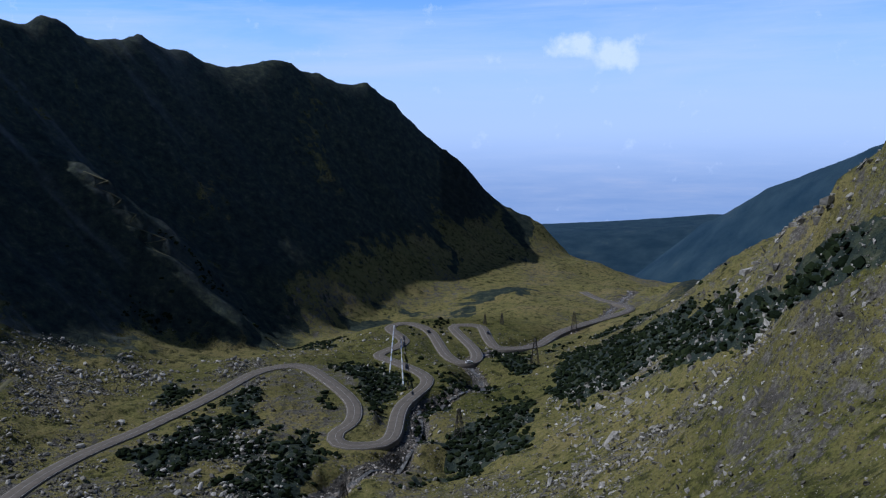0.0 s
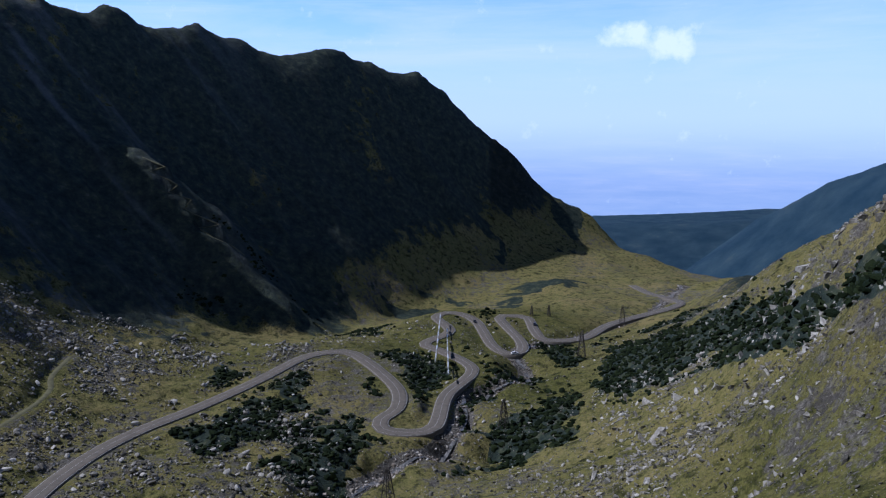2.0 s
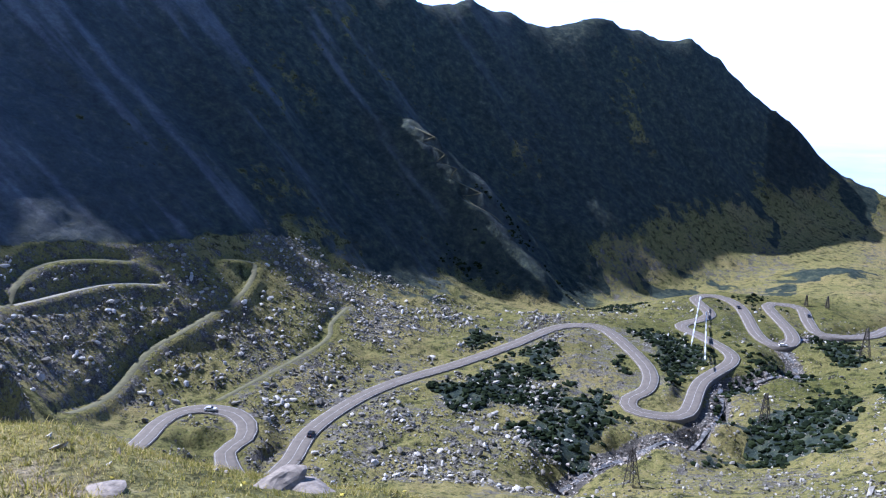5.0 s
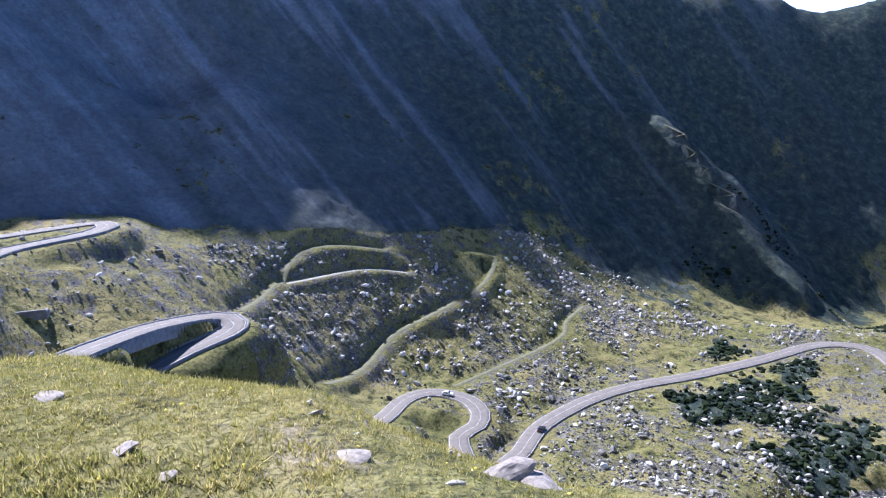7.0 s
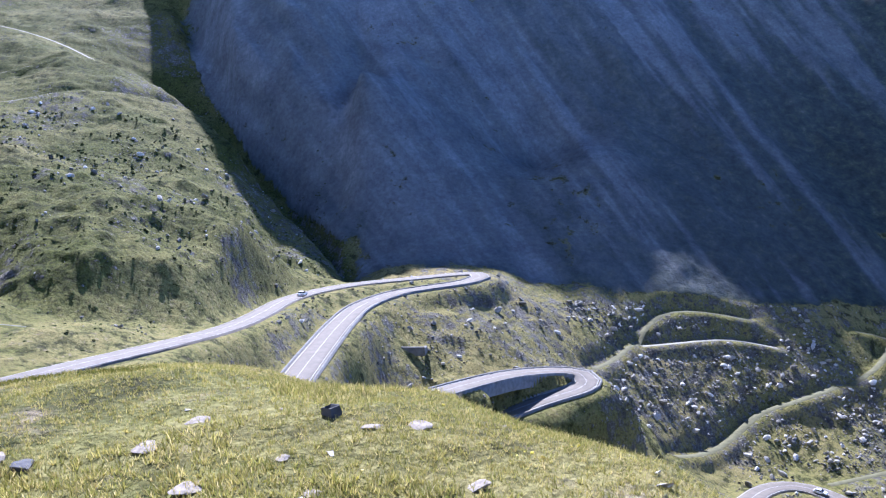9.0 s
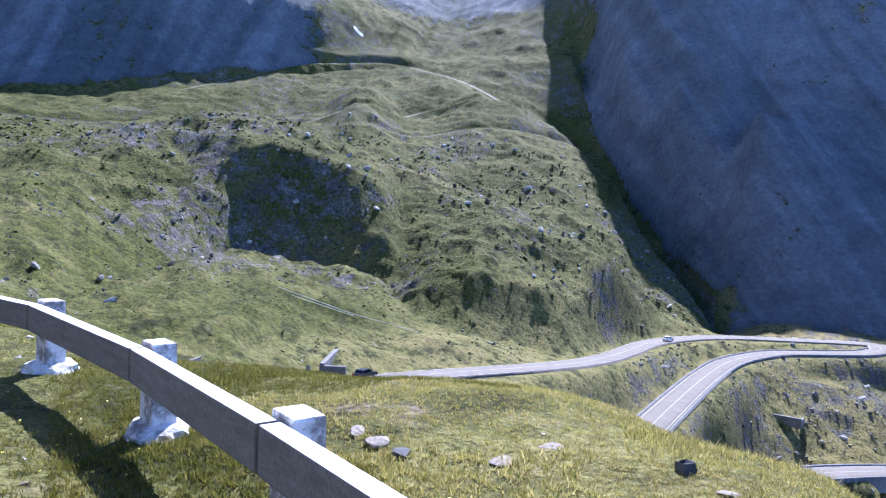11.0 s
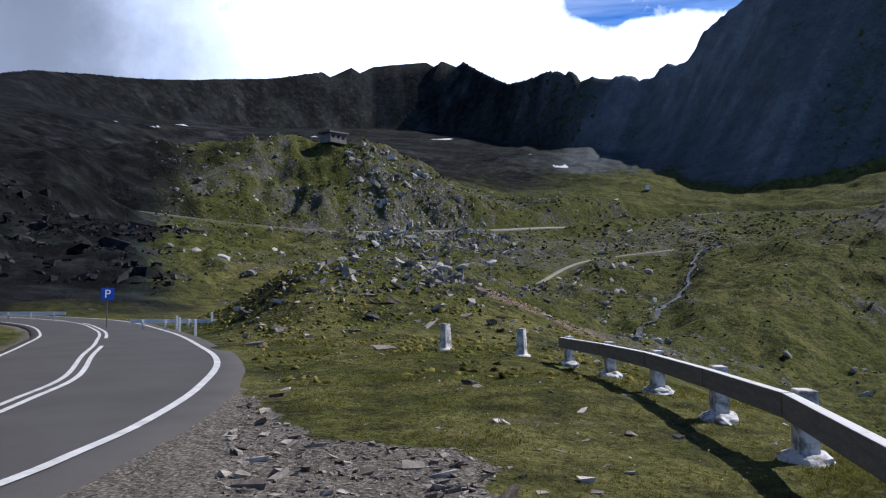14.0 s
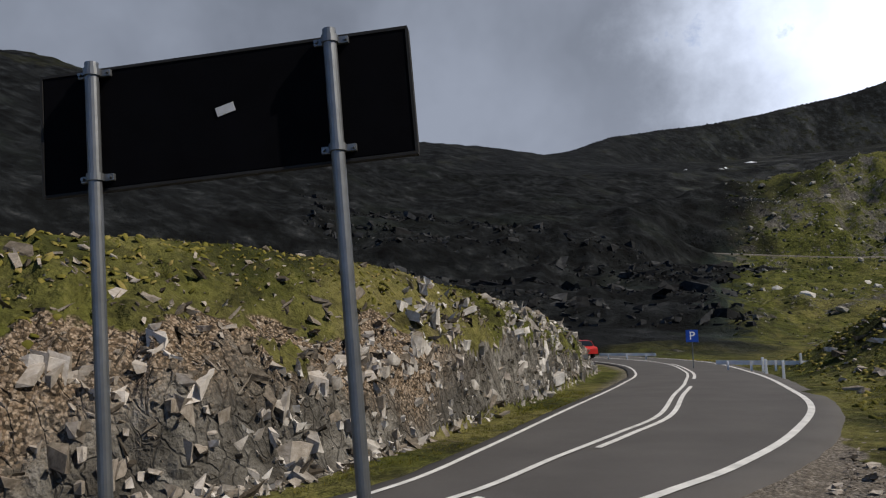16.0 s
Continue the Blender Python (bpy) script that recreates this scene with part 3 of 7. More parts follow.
# lines of the land from west to south, near to far: bearing, rise over the eye, distance
LINES = {
    "cliff_foot": [(76, -8.4, 278), (80, -9, 244), (82, -9.2, 206), (85, -9.6, 186), (90, -10.6, 172), (95, -10.6, 165), (99, -8.5, 170), (102, -5.6, 196), (105, -5.0, 204), (109.5, -4.6, 208),
                   (113, -3.5, 212), (117, -4.5, 190), (121, -6.5, 160), (126, -8, 130), (131, -6.5, 130), (134, -5, 125), (137, -4.4, 125), (140, -3.5, 125), (145, -1.8, 115), (150, -1, 130),
                   (160, 0.5, 140), (172, 1.2, 150), (180, 1.5, 142), (190, 2.5, 145), (216, 3, 120)],
    "cliff_brow": [(76, -8.3, 281), (80, -8.5, 248), (82, -7.0, 209), (85, -5.6, 197), (90, -5.4, 186), (95, -5.0, 181), (98, -4.2, 190), (100.5, -1.5, 222), (102, 0.8, 222), (105, 2.6, 230),
                   (109.5, 4.0, 236), (112.5, 4.3, 238), (115, 2.2, 230), (117, -0.2, 214), (121, -1, 200), (126, -2.5, 170), (131, -2.5, 160), (134, -4, 140), (137, -3.6, 138), (140, -2.2, 148),
                   (145, -0.5, 160), (150, 0.8, 172), (160, 2.4, 190), (172, 3.4, 195), (180, 3.2, 170), (190, 3.6, 165), (216, 4, 140)],
    "hill_crest": [(76, -8.2, 285), (79, -8.4, 245), (81, -8.2, 222), (82, -6, 212), (83.2, -4.2, 217), (86.5, -2.5, 226), (90, -0.8, 235), (94, 0.8, 243), (98, 2.0, 250), (102, 3.2, 257),
                   (106, 4.8, 262), (109, 5.9, 266), (113, 6.1, 268), (117, 5.8, 266), (120.7, 5.1, 262), (123.5, 3.9, 252), (127.6, 2.8, 240), (131.4, 1.3, 215), (133.6, -1.6, 180), (135, -3.4, 150),
                   (137, -3.2, 150), (140, -1.6, 170), (145, -0.2, 205), (150, 1.4, 215), (157, 2.6, 240), (164, 3.2, 245), (170, 3.8, 245), (174, 4.0, 240), (178, 5, 215), (182, 4.6, 195),
                   (190, 4.6, 180), (200, 4.6, 170), (216, 5, 150)],
    "behind_hill": [(76, -8.3, 300), (80, -7, 290), (82, -6.5, 290), (84, -4, 300), (88, -1.5, 310), (92, 0.2, 330), (96, 1.6, 345), (102, 2.8, 350), (108, 4.5, 355), (113, 4.8, 355), (118, 4.4, 355),
                    (122, 3.5, 340), (127, 3.2, 320), (131, 2.8, 310), (134, 3, 310), (138, 3.4, 320), (142, 3.9, 330), (147, 4.2, 315), (151, 4.3, 300), (157, 4.5, 280), (164, 4.9, 272),
                    (170, 5.4, 268), (175, 6.2, 250), (178, 6.8, 225), (182, 7, 210), (190, 7, 195), (200, 7, 185), (216, 8, 170)],
    "spur_and_knob": [(76.9, -8.3, 308), (78.2, -6.4, 325), (80.4, -4.0, 345), (82.5, -1, 375), (84.7, 2.4, 405), (86.9, 4.5, 430), (89.1, 6.4, 450), (92.1, 7.8, 465), (95.2, 9.0, 480), (98, 7.6, 475),
                      (101, 7.0, 470), (103, 9.0, 470), (104.4, 9, 470), (106.4, 7.2, 470), (110, 6.2, 470), (116, 6.2, 470), (122, 5.6, 460), (127, 5.5, 440), (131, 5.6, 430), (135, 5.3, 400),
                      (137, 5.8, 380), (141, 6.3, 370), (144, 6.0, 360), (145.5, 5.6, 345), (147.8, 6.2, 330), (149.5, 7.1, 330), (151, 8.1, 330), (152.5, 9.1, 330), (154.5, 10, 328), (156.5, 10.8, 325),
                      (160.5, 10.4, 325), (163, 10.8, 325), (168, 10.5, 320), (171, 10.2, 318), (173, 9.8, 312), (175, 9.4, 300), (177, 9.6, 285), (179, 9.2, 262), (182, 8.2, 235),
                      (188, 8, 215), (194, 8.2, 205), (200, 8.6, 195), (216, 10, 180)],
    "upper_floor": [(77, -8.2, 318), (80, -5, 365), (82.5, -2, 400), (85, 1.5, 430), (88, 4.5, 480), (91, 7.5, 500), (95, 8.7, 500), (98, 9.3, 510), (103, 8.8, 510), (108, 8.6, 520), (116, 8.0, 520),
                    (122, 6.6, 510), (127, 5.9, 490), (132, 6.4, 490), (136, 7.2, 500), (141, 7.8, 520), (146, 8.0, 520), (150, 8.4, 500), (156, 8.6, 460), (163, 8.2, 450), (170, 8.4, 430),
                    (176, 9, 360), (180, 9, 300), (188, 9.6, 270), (196, 10.2, 255), (216, 13, 235)],
    "wall_foot": [(77, -6.5, 330), (80, -3.5, 385), (83, 0, 430), (86, 5, 480), (88, 11.2, 560), (92, 11.0, 570), (99, 10.7, 575), (104, 10.4, 575), (107, 10.0, 570), (112, 9.6, 560), (115, 9.0, 555),
                  (120, 7.9, 545), (124, 7.2, 540), (128, 6.6, 540), (132, 7.2, 560), (136, 9.0, 620), (140, 9.6, 640), (143, 10.2, 660), (147, 9.6, 640), (150, 9.2, 600), (156, 10.0, 600),
                  (163, 11.0, 600), (170, 11.2, 560), (176, 11.4, 480), (182, 11.5, 420), (190, 12, 380), (200, 13.5, 350), (216, 17, 320)],
    "wall_mid": [(77, 4, 400), (80, 8, 430), (84, 10, 470), (88, 14, 620), (92, 13.8, 640), (96, 13.6, 660), (99, 13.4, 660), (103, 15.0, 660), (107, 15.0, 610), (110, 15.5, 600), (114, 15.0, 600),
                 (120, 14.5, 610), (126, 14, 640), (131, 12.5, 735), (136, 10.4, 815), (140, 10.9, 850), (145, 11.2, 935), (150, 12, 1085), (156, 12.3, 1130), (164, 12, 1035), (172, 12.2, 910), (178, 12.6, 760),
                 (186, 13, 520), (195, 13.9, 450), (205, 15.5, 420), (216, 18, 390)],
    "skyline": [(77, 25.8, 615), (82, 26, 620), (87, 22, 700), (92, 18, 860), (98, 17, 880), (104, 18.5, 800), (110, 22, 740), (115, 24.5, 720), (122, 23, 740), (126.9, 21.4, 770), (127.7, 20.3, 780),
                (129.3, 19.5, 790), (131, 18.3, 800), (132.1, 16.4, 815), (134.2, 16.1, 850), (135, 15.3, 870), (137, 15.6, 890), (139.9, 15.6, 905), (141.6, 16.4, 915), (142.6, 16.2, 930),
                (144, 15.7, 960), (145.4, 15.5, 1000), (147.3, 16.3, 1080), (149, 17.2, 1150), (152, 17.3, 1200), (156, 16.9, 1200), (164, 15.6, 1100), (172, 14.9, 980), (176, 14.8, 900),
                (180, 14.6, 820), (183, 13.8, 740), (185, 13.6, 690), (188, 14.2, 640), (192, 14.7, 600), (196, 15, 560), (208, 16.5, 500), (216, 18.4, 450)],
}
# where the lines take over from the nearer ground
NEAR_EDGE = [(75, 275), (78, 262), (80, 238), (82, 204), (86, 182), (90, 164), (99, 140), (106, 122), (113, 100), (120, 92), (128, 96), (134, 104), (140, 96), (146, 84), (150, 76), (160, 76), (172, 90), (180, 100), (190, 100), (200, 95), (216, 95)]


def lines_height(az, far, z):
    """Height between the lines of the land, where they hold, and how far a place lies up the rock walls."""
    p = np.array(NEAR_EDGE)
    edge = np.interp(az, p[:, 0], p[:, 1])
    hold = smooth(74.5, 77.5, az) * smooth(215, 206, az) * smooth(edge, edge * 1.22, far)
    out, wall = z.copy(), np.zeros(z.shape)
    pick = np.nonzero(hold > 0)[0]
    a, r, zz = az[pick], far[pick], z[pick]
    height, up = zz.copy(), np.zeros(len(pick))
    last_r, last_z = edge[pick], zz
    for k, line in enumerate(LINES.values()):
        p = np.array(line, float)
        this_r = np.maximum(np.interp(a, p[:, 0], p[:, 2]), last_r + 2.0)
        this_z = EYE[2] + this_r * np.tan(np.radians(np.interp(a, p[:, 0], p[:, 1])))
        t = np.clip((r - last_r) / (this_r - last_r), 0, 1)
        height = np.where(r > last_r, last_z * (1 - t) + this_z * t, height)
        if k >= 7:
            up = np.where(r > last_r, np.clip((k - 7 + t) / 2, 0, 1), up)
        last_r, last_z = this_r, this_z
    beyond = np.clip((r - last_r) / (0.6 * last_r), 0, 1)
    height = np.where(r > last_r, last_z - beyond * 0.45 * np.maximum(last_z, 0), height)
    h = hold[pick]
    out[pick] = zz * (1 - h) + height * h
    wall[pick] = up * h
    return out, wall, hold


def along(points, step):
    """Points at even steps along a smooth line through the given ones."""
    p = np.array(points, float)
    ext = np.vstack([2 * p[0] - p[1], p, 2 * p[-1] - p[-2]])
    out = []
    for i in range(len(p) - 1):
        a, b, c, d = ext[i:i + 4]
        count = max(1, int(np.ceil(np.linalg.norm(c - b) / step)))
        t = (np.arange(count) / count)[:, None]
        out.append(0.5 * (2 * b + (c - a) * t + (2 * a - 5 * b + 4 * c - d) * t ** 2 + (3 * b - 3 * c + d - a) * t ** 3))
    out.append(p[-1:])
    return np.vstack(out)


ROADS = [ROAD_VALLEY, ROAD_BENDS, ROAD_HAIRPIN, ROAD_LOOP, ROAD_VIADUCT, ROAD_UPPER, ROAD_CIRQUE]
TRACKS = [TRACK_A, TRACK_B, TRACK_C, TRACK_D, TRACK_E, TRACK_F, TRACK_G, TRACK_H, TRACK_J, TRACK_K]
# cliffs quarried into the hills: bearing, distance, radius, depth
SCOOPS = [(163, 300, 9, 5), (157, 300, 10, 5), (152.5, 305, 9, 5)]
ROAD_HOME = [(36, 5, 0), (26, 4, 0), (17, 2.2, 0), (11, -0.4, 0), (6.8, -3.4, 0), (3.7, -6.5, 0), (1.95, -9.3, 0), (0.95, -12.5, 0), (0.0, -15.5, 0), (-1.0, -19, 0),
             (-1.75, -24.9, 0), (-2.6, -31, 0), (-3.3, -40, 0), (-2.5, -52, 0), (2, -64, 0), (10, -75, 0)]
INNER = [(36, 1.8, 0), (26, 0.8, 0), (17.5, -1.0, 0), (11.5, -3.2, 0), (7.2, -5.4, 0), (4.4, -7.6, 0), (3.1, -10.1, 0), (2.44, -13.7, 0), (1.48, -20.4, 0), (0.0, -30.5, 0), (-0.75, -38.9, 0), (0.1, -50, 0),
         (4.2, -61.5, 0), (12, -72, 0)]
OUTER = [(36, 8, 0), (25.5, 6.8, 0), (16, 4.8, 0), (9.4, 1.6, 0), (5.4, -2.2, 0), (2.3, -6.2, 0), (0.15, -9.1, 0), (-0.6, -10.3, 0), (-1.65, -12.2, 0), (-3.15, -15.8, 0), (-4.75, -21.2, 0), (-5.5, -27, 0), (-6.1, -38, 0),
         (-5.3, -53, 0), (-0.4, -66.5, 0), (8, -78, 0)]
# foot of the rock cutting beside the road, with its height and how far back its top lies
CUTTING = [(11, -3.0, 3.4), (7.2, -5.6, 3.8), (5.2, -8.6, 4.0), (4.5, -11, 4.0), (4.05, -13.5, 4.0), (3.4, -18, 3.8), (2.7, -23, 3.3), (2.1, -29, 3.1), (1.35, -37, 2.3),
           (1.2, -43, 0.9), (2.4, -50, 0.4)]
SETBACK = [6.0, 5.6, 5.2, 4.6, 3.6, 2.2, 1.5, 1.5, 1.6, 2.0, 2.0]
LAYBY = [(-4.2, -16.9), (-3.8, -12.6), (-3.6, -10.0), (-4.5, -8.9), (-4.9, -8.0), (-4.3, -6.8), (-4.1, -5.7), (-3.7, -4.6), (-2.4, -2.6), (-0.6, -1.2), (1.2, -1.2), (3.5, -4), (0.5, -10),
         (-1.5, -13.5), (-3.4, -18.2)]



def hashed(ix, iy, seed):
    h = (ix * 374761393 + iy * 668265263 + seed * 2147483647) & 0xFFFFFFFF
    h = ((h ^ (h >> 13)) * 1274126177) & 0xFFFFFFFF
    return ((h ^ (h >> 16)) & 0xFFFF) / 65535.0


def value_noise(x, y, seed):
    ix, iy = np.floor(x).astype(np.int64), np.floor(y).astype(np.int64)
    fx, fy = x - ix, y - iy
    fx, fy = fx * fx * fx * (fx * (fx * 6 - 15) + 10), fy * fy * fy * (fy * (fy * 6 - 15) + 10)
    a, b = hashed(ix, iy, seed), hashed(ix + 1, iy, seed)
    c, d = hashed(ix, iy + 1, seed), hashed(ix + 1, iy + 1, seed)
    return (a + (b - a) * fx) * (1 - fy) + (c + (d - c) * fx) * fy


def fbm(x, y, size, octaves=4, seed=0, ridged=False, gain=0.5):
    total, amp, norm = 0.0, 1.0, 0.0
    u, v = x / size, y / size
    for k in range(octaves):
        s = value_noise(u, v, seed + k)
        total = total + amp * (1 - np.abs(2 * s - 1) * 2 if ridged else 2 * s - 1)
        norm += amp
        amp *= gain
        u, v = 1.62 * u + 1.18 * v + 5.2, -1.18 * u + 1.62 * v + 9.7
    return total / norm


def smooth(a, b, x):
    t = np.clip((x - a) / (b - a), 0, 1)
    return t * t * (3 - 2 * t)


def near_line(x, y, line, reach):
    """Distance in plan to a line, and its height there; far points keep the reach."""
    best, height = np.full(x.shape, float(reach)), np.zeros(x.shape)
    p = np.array(line, float)
    box = (x > p[:, 0].min() - reach) & (x < p[:, 0].max() + reach) & (y > p[:, 1].min() - reach) & (y < p[:, 1].max() + reach)
    idx = np.nonzero(box)[0]
    if not len(idx):
        return best, height
    px, py, bd, bh = x[idx], y[idx], best[idx], height[idx]
    for a, b in zip(p[:-1], p[1:]):
        d = b - a
        t = np.clip(((px - a[0]) * d[0] + (py - a[1]) * d[1]) / max(d[0] ** 2 + d[1] ** 2, 1e-9), 0, 1)
        r = np.hypot(px - a[0] - t * d[0], py - a[1] - t * d[1])
        hit = r < bd
        bd[hit], bh[hit] = r[hit], (a[2] + t * d[2])[hit]
    best[idx], height[idx] = bd, bh
    return best, height


def land_controls():
    pts = []
    for line in LAND.values():
        pts.append(np.array(line, float))
    for line in LINES.values():
        pts.append(np.array(polar(line), float)[::2])
    for name in ("west_foot", "spur_foot", "lip"):
        p = np.array(LAND[name], float)
        pts.append((p[:-1] + p[1:]) / 2)
    for name in ("ridge_west",):
        p = np.array(LAND[name], float)
        for back, drop in ((55, 22), (170, 60)):
            far = np.hypot(p[:, 0], p[:, 1])
            pts.append(np.column_stack([p[:, :2] * (1 + back / far)[:, None], p[:, 2] - drop]))
    for line in ROADS:
        pts.append(np.array(line, float))
    pts.append(np.array(STREAM, float))
    pts.append(np.array(ROAD_HOME, float))
    pts = np.vstack(pts)
    keep, seen = [], set()
    for p in pts:
        r = math.hypot(p[0], p[1])
        key = (0, 0) if r < 1 else (round(math.degrees(math.atan2(p[0], p[1])) / max(0.5, 30 / r)), round(math.log(r) / max(0.01, 0.5 / r)))
        if key not in seen:
            seen.add(key)
            keep.append(p)
    return np.array(keep)


CONTROLS = land_controls()


def land_solve():
    c = CONTROLS
    k = len(c)
    a = np.zeros((k + 3, k + 3))
    a[:k, :k] = np.hypot(c[:, 0][:, None] - c[:, 0], c[:, 1][:, None] - c[:, 1])
    a[:k, k:] = np.column_stack([np.ones(k), c[:, :2] / 1000])
    a[k:, :k] = a[:k, k:].T
    return np.linalg.solve(a, np.concatenate([c[:, 2], np.zeros(3)]))


WEIGHTS = land_solve()
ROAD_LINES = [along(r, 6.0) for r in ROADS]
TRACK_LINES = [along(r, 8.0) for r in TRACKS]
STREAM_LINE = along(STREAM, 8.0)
HOME_LINE = along(ROAD_HOME, 1.5)


BENCH = 0.0


def cutting(x, y):
    """How far a place lies behind the foot of the rock cutting, its height there and its depth."""
    best, out, high, back = np.full(x.shape, 1e9), np.zeros(x.shape), np.zeros(x.shape), np.ones(x.shape)
    near = (np.hypot(x, y) < 90) & (x > -2)
    px, py = x[near], y[near]
    bd, bo, bh, bb = best[near], out[near], high[near], back[near]
    for i in range(len(CUTTING) - 1):
        (ax, ay, ah), (bx, by, bh2) = CUTTING[i], CUTTING[i + 1]
        dx, dy = bx - ax, by - ay
        t = np.clip(((px - ax) * dx + (py - ay) * dy) / (dx * dx + dy * dy), 0, 1)
        qx, qy = px - ax - t * dx, py - ay - t * dy
        r = np.hypot(qx, qy)
        sign = np.sign(qx * -dy + qy * dx)
        hit = r < bd
        bd[hit], bo[hit] = r[hit], (r * sign)[hit]
        bh[hit], bb[hit] = (ah + t * (bh2 - ah))[hit], (SETBACK[i] + t * (SETBACK[i + 1] - SETBACK[i]))[hit]
    out[near], high[near], back[near] = bo, bh, bb
    return out, high, back


def inside(x, y, poly):
    hit = np.zeros(x.shape, bool)
    for (ax, ay), (bx, by) in zip(poly, poly[1:] + poly[:1]):
        cross = ((ay > y) != (by > y)) & (x < (bx - ax) * (y - ay) / (by - ay + 1e-12) + ax)
        hit ^= cross
    return hit


def land_rough(x, y):
    """Height of the ground between the control points alone."""
    k, z = len(CONTROLS), np.empty(len(x))
    for i in range(0, len(x), 20000):
        px, py = x[i:i + 20000], y[i:i + 20000]
        z[i:i + 20000] = np.hypot(px[:, None] - CONTROLS[:, 0], py[:, None] - CONTROLS[:, 1]) @ WEIGHTS[:k] + WEIGHTS[k] + (px * WEIGHTS[k + 1] + py * WEIGHTS[k + 2]) / 1000
    return z


def land(x, y):
    """Height of the ground, and the distances to the far roads, tracks and the stream."""
    x, y = np.asarray(x, float).ravel(), np.asarray(y, float).ravel()
    c, w = CONTROLS.astype(np.float32), WEIGHTS.astype(np.float32)
    k = len(c)
    z = np.empty(len(x))
    for i in range(0, len(x), 20000):
        px, py = x[i:i + 20000].astype(np.float32), y[i:i + 20000].astype(np.float32)
        r = np.sqrt((px[:, None] - c[:, 0]) ** 2 + (py[:, None] - c[:, 1]) ** 2)
        z[i:i + 20000] = r @ w[:k] + w[k] + (px * w[k + 1] + py * w[k + 2]) / 1000
    far = np.hypot(x, y)
    home_d, home_h = near_line(x, y, HOME_LINE, 60.0)
    roads = [near_line(x, y, line, 40.0) for line in ROAD_LINES]
    road_d = np.minimum.reduce([d for d, _ in roads])
    tracks = [near_line(x, y, line, 25.0) for line in TRACK_LINES]
    track_d = np.minimum.reduce([d for d, _ in tracks])
    stream_d, _ = near_line(x, y, STREAM_LINE, 40.0)
    calm = smooth(4, 16, road_d) * smooth(2, 10, track_d)
    rough_hill = smooth(14, 120, far)
    az = np.degrees(np.arctan2(-x, y))
    az = np.where(az < -60, az + 360, az)
    z, wall, hold = lines_height(az, far, z)
    rough_hill = rough_hill * (1 - 0.6 * hold)
    z = z + calm * rough_hill * (1.5 * fbm(x, y, 26, 4, 11) + 0.9 * fbm(x, y, 9, 3, 21, True) + 2.2 * smooth(60, 160, far) * fbm(x, y, 48, 4, 22, True))
    cut, cut_h, back = cutting(x, y)
    face = np.clip(cut / back, 0, 1)
    low = 0.22 + 0.3 * smooth(3.4, 2.0, back)
    shape = low * smooth(0.0, 0.5, cut) + (1 - low) * (0.6 * face + 0.4 * smooth(0.0, 1.0, face))
    # split blocks of bedrock, stepped along tilted joints
    jx, jy = x + 0.25 * fbm(x, y, 0.8, 2, 57), y + 0.25 * fbm(x, y, 0.8, 2, 58)
    step = 0.0
    for size, lift, turn in ((1.1, 0.42, 0.5), (0.55, 0.24, 0.9), (0.3, 0.12, 0.2)):
        a, b = jx * math.cos(turn) + jy * math.sin(turn), -jx * math.sin(turn) + jy * math.cos(turn)
        step = step + lift * (hashed(np.floor(a / size).astype(np.int64), np.floor(b / (size * 1.7)).astype(np.int64), 59) - 0.5)
    blocks = fbm(x, y, 2.2, 3, 52, True) * 0.35 + step * (1 - 0.75 * smooth(0.5, 0.9, face))
    bank = cut_h * shape + blocks * smooth(0.0, 0.5, cut) * (1 - 0.8 * smooth(0.6, 1.0, face))
    mix = smooth(back + 4.0, back, cut) * (cut > 0)
    z = np.where(cut > 0, z * (1 - mix) + bank * mix, z)
    # ribs and gullies that run slantwise down the faces, splintered crests
    crest = np.minimum(near_line(x, y, LAND["ridge_west"], 120.0)[0], near_line(x, y, polar(LINES["skyline"]), 120.0)[0])
    calm_crest = 0.03 + 0.97 * smooth(0, 80, crest)
    up = np.degrees(np.arctan2(z - EYE[2], far))
    slant = np.where(az < 86, az - 0.7 * up, az + 0.5 * up)
    ribs = fbm(slant, 0.22 * up, 4.6, 5, 33, True, 0.55)
    west = smooth(80, 74, az) * smooth(-14, -6, az) * smooth(370, 470, far) * smooth(-11, -5, up) * (1 - smooth(1300, 1500, far))
    face = np.maximum(west, smooth(0.03, 0.3, wall)) * smooth(3, 14, np.minimum(road_d, track_d))
    plainer = 1 - 0.72 * smooth(143, 148, az) * smooth(200, 185, az)
    z = z + face * calm_crest * plainer * (8.0 * (ribs - 0.75) + 4.0 * (fbm(x, y, 70, 5, 31, True) - 0.6) + 2.4 * (fbm(x, y, 22, 4, 41, True) - 0.5))
    z = z + smooth(16, 0, crest) * (2.2 + 4.5 * smooth(130, 134, az) * smooth(148, 144, az)) * plainer ** 2 * fbm(az, 0.1 * az, 0.7, 4, 38, True, 0.6)
    rim = near_line(x, y, LAND["east_edge"], 60.0)[0]
    z = z + smooth(55, 12, rim) * smooth(90, 140, far) * (2.2 * fbm(x, y, 16, 5, 46, True, 0.62) - 0.4)
    # a rib with a zigzag path stands out from the western face
    rib = near_line(x + 9 * fbm(x, y, 30, 3, 47), y + 9 * fbm(x, y, 30, 3, 48), WEST_RIB, 60.0)[0]
    z = z + 24.0 * smooth(46, 0, rib) * smooth(566, 530, far)
    # hummocks and ledges on the floors and knolls
    floor = hold * (1 - smooth(0.02, 0.2, wall)) * calm * smooth(0, 1, hold)
    knob = smooth(90, 40, np.hypot(x + 125, y + 285))
    front = smooth(80, 83, az) * smooth(119, 113, az) * smooth(150, 180, far) * smooth(262, 240, far) * calm
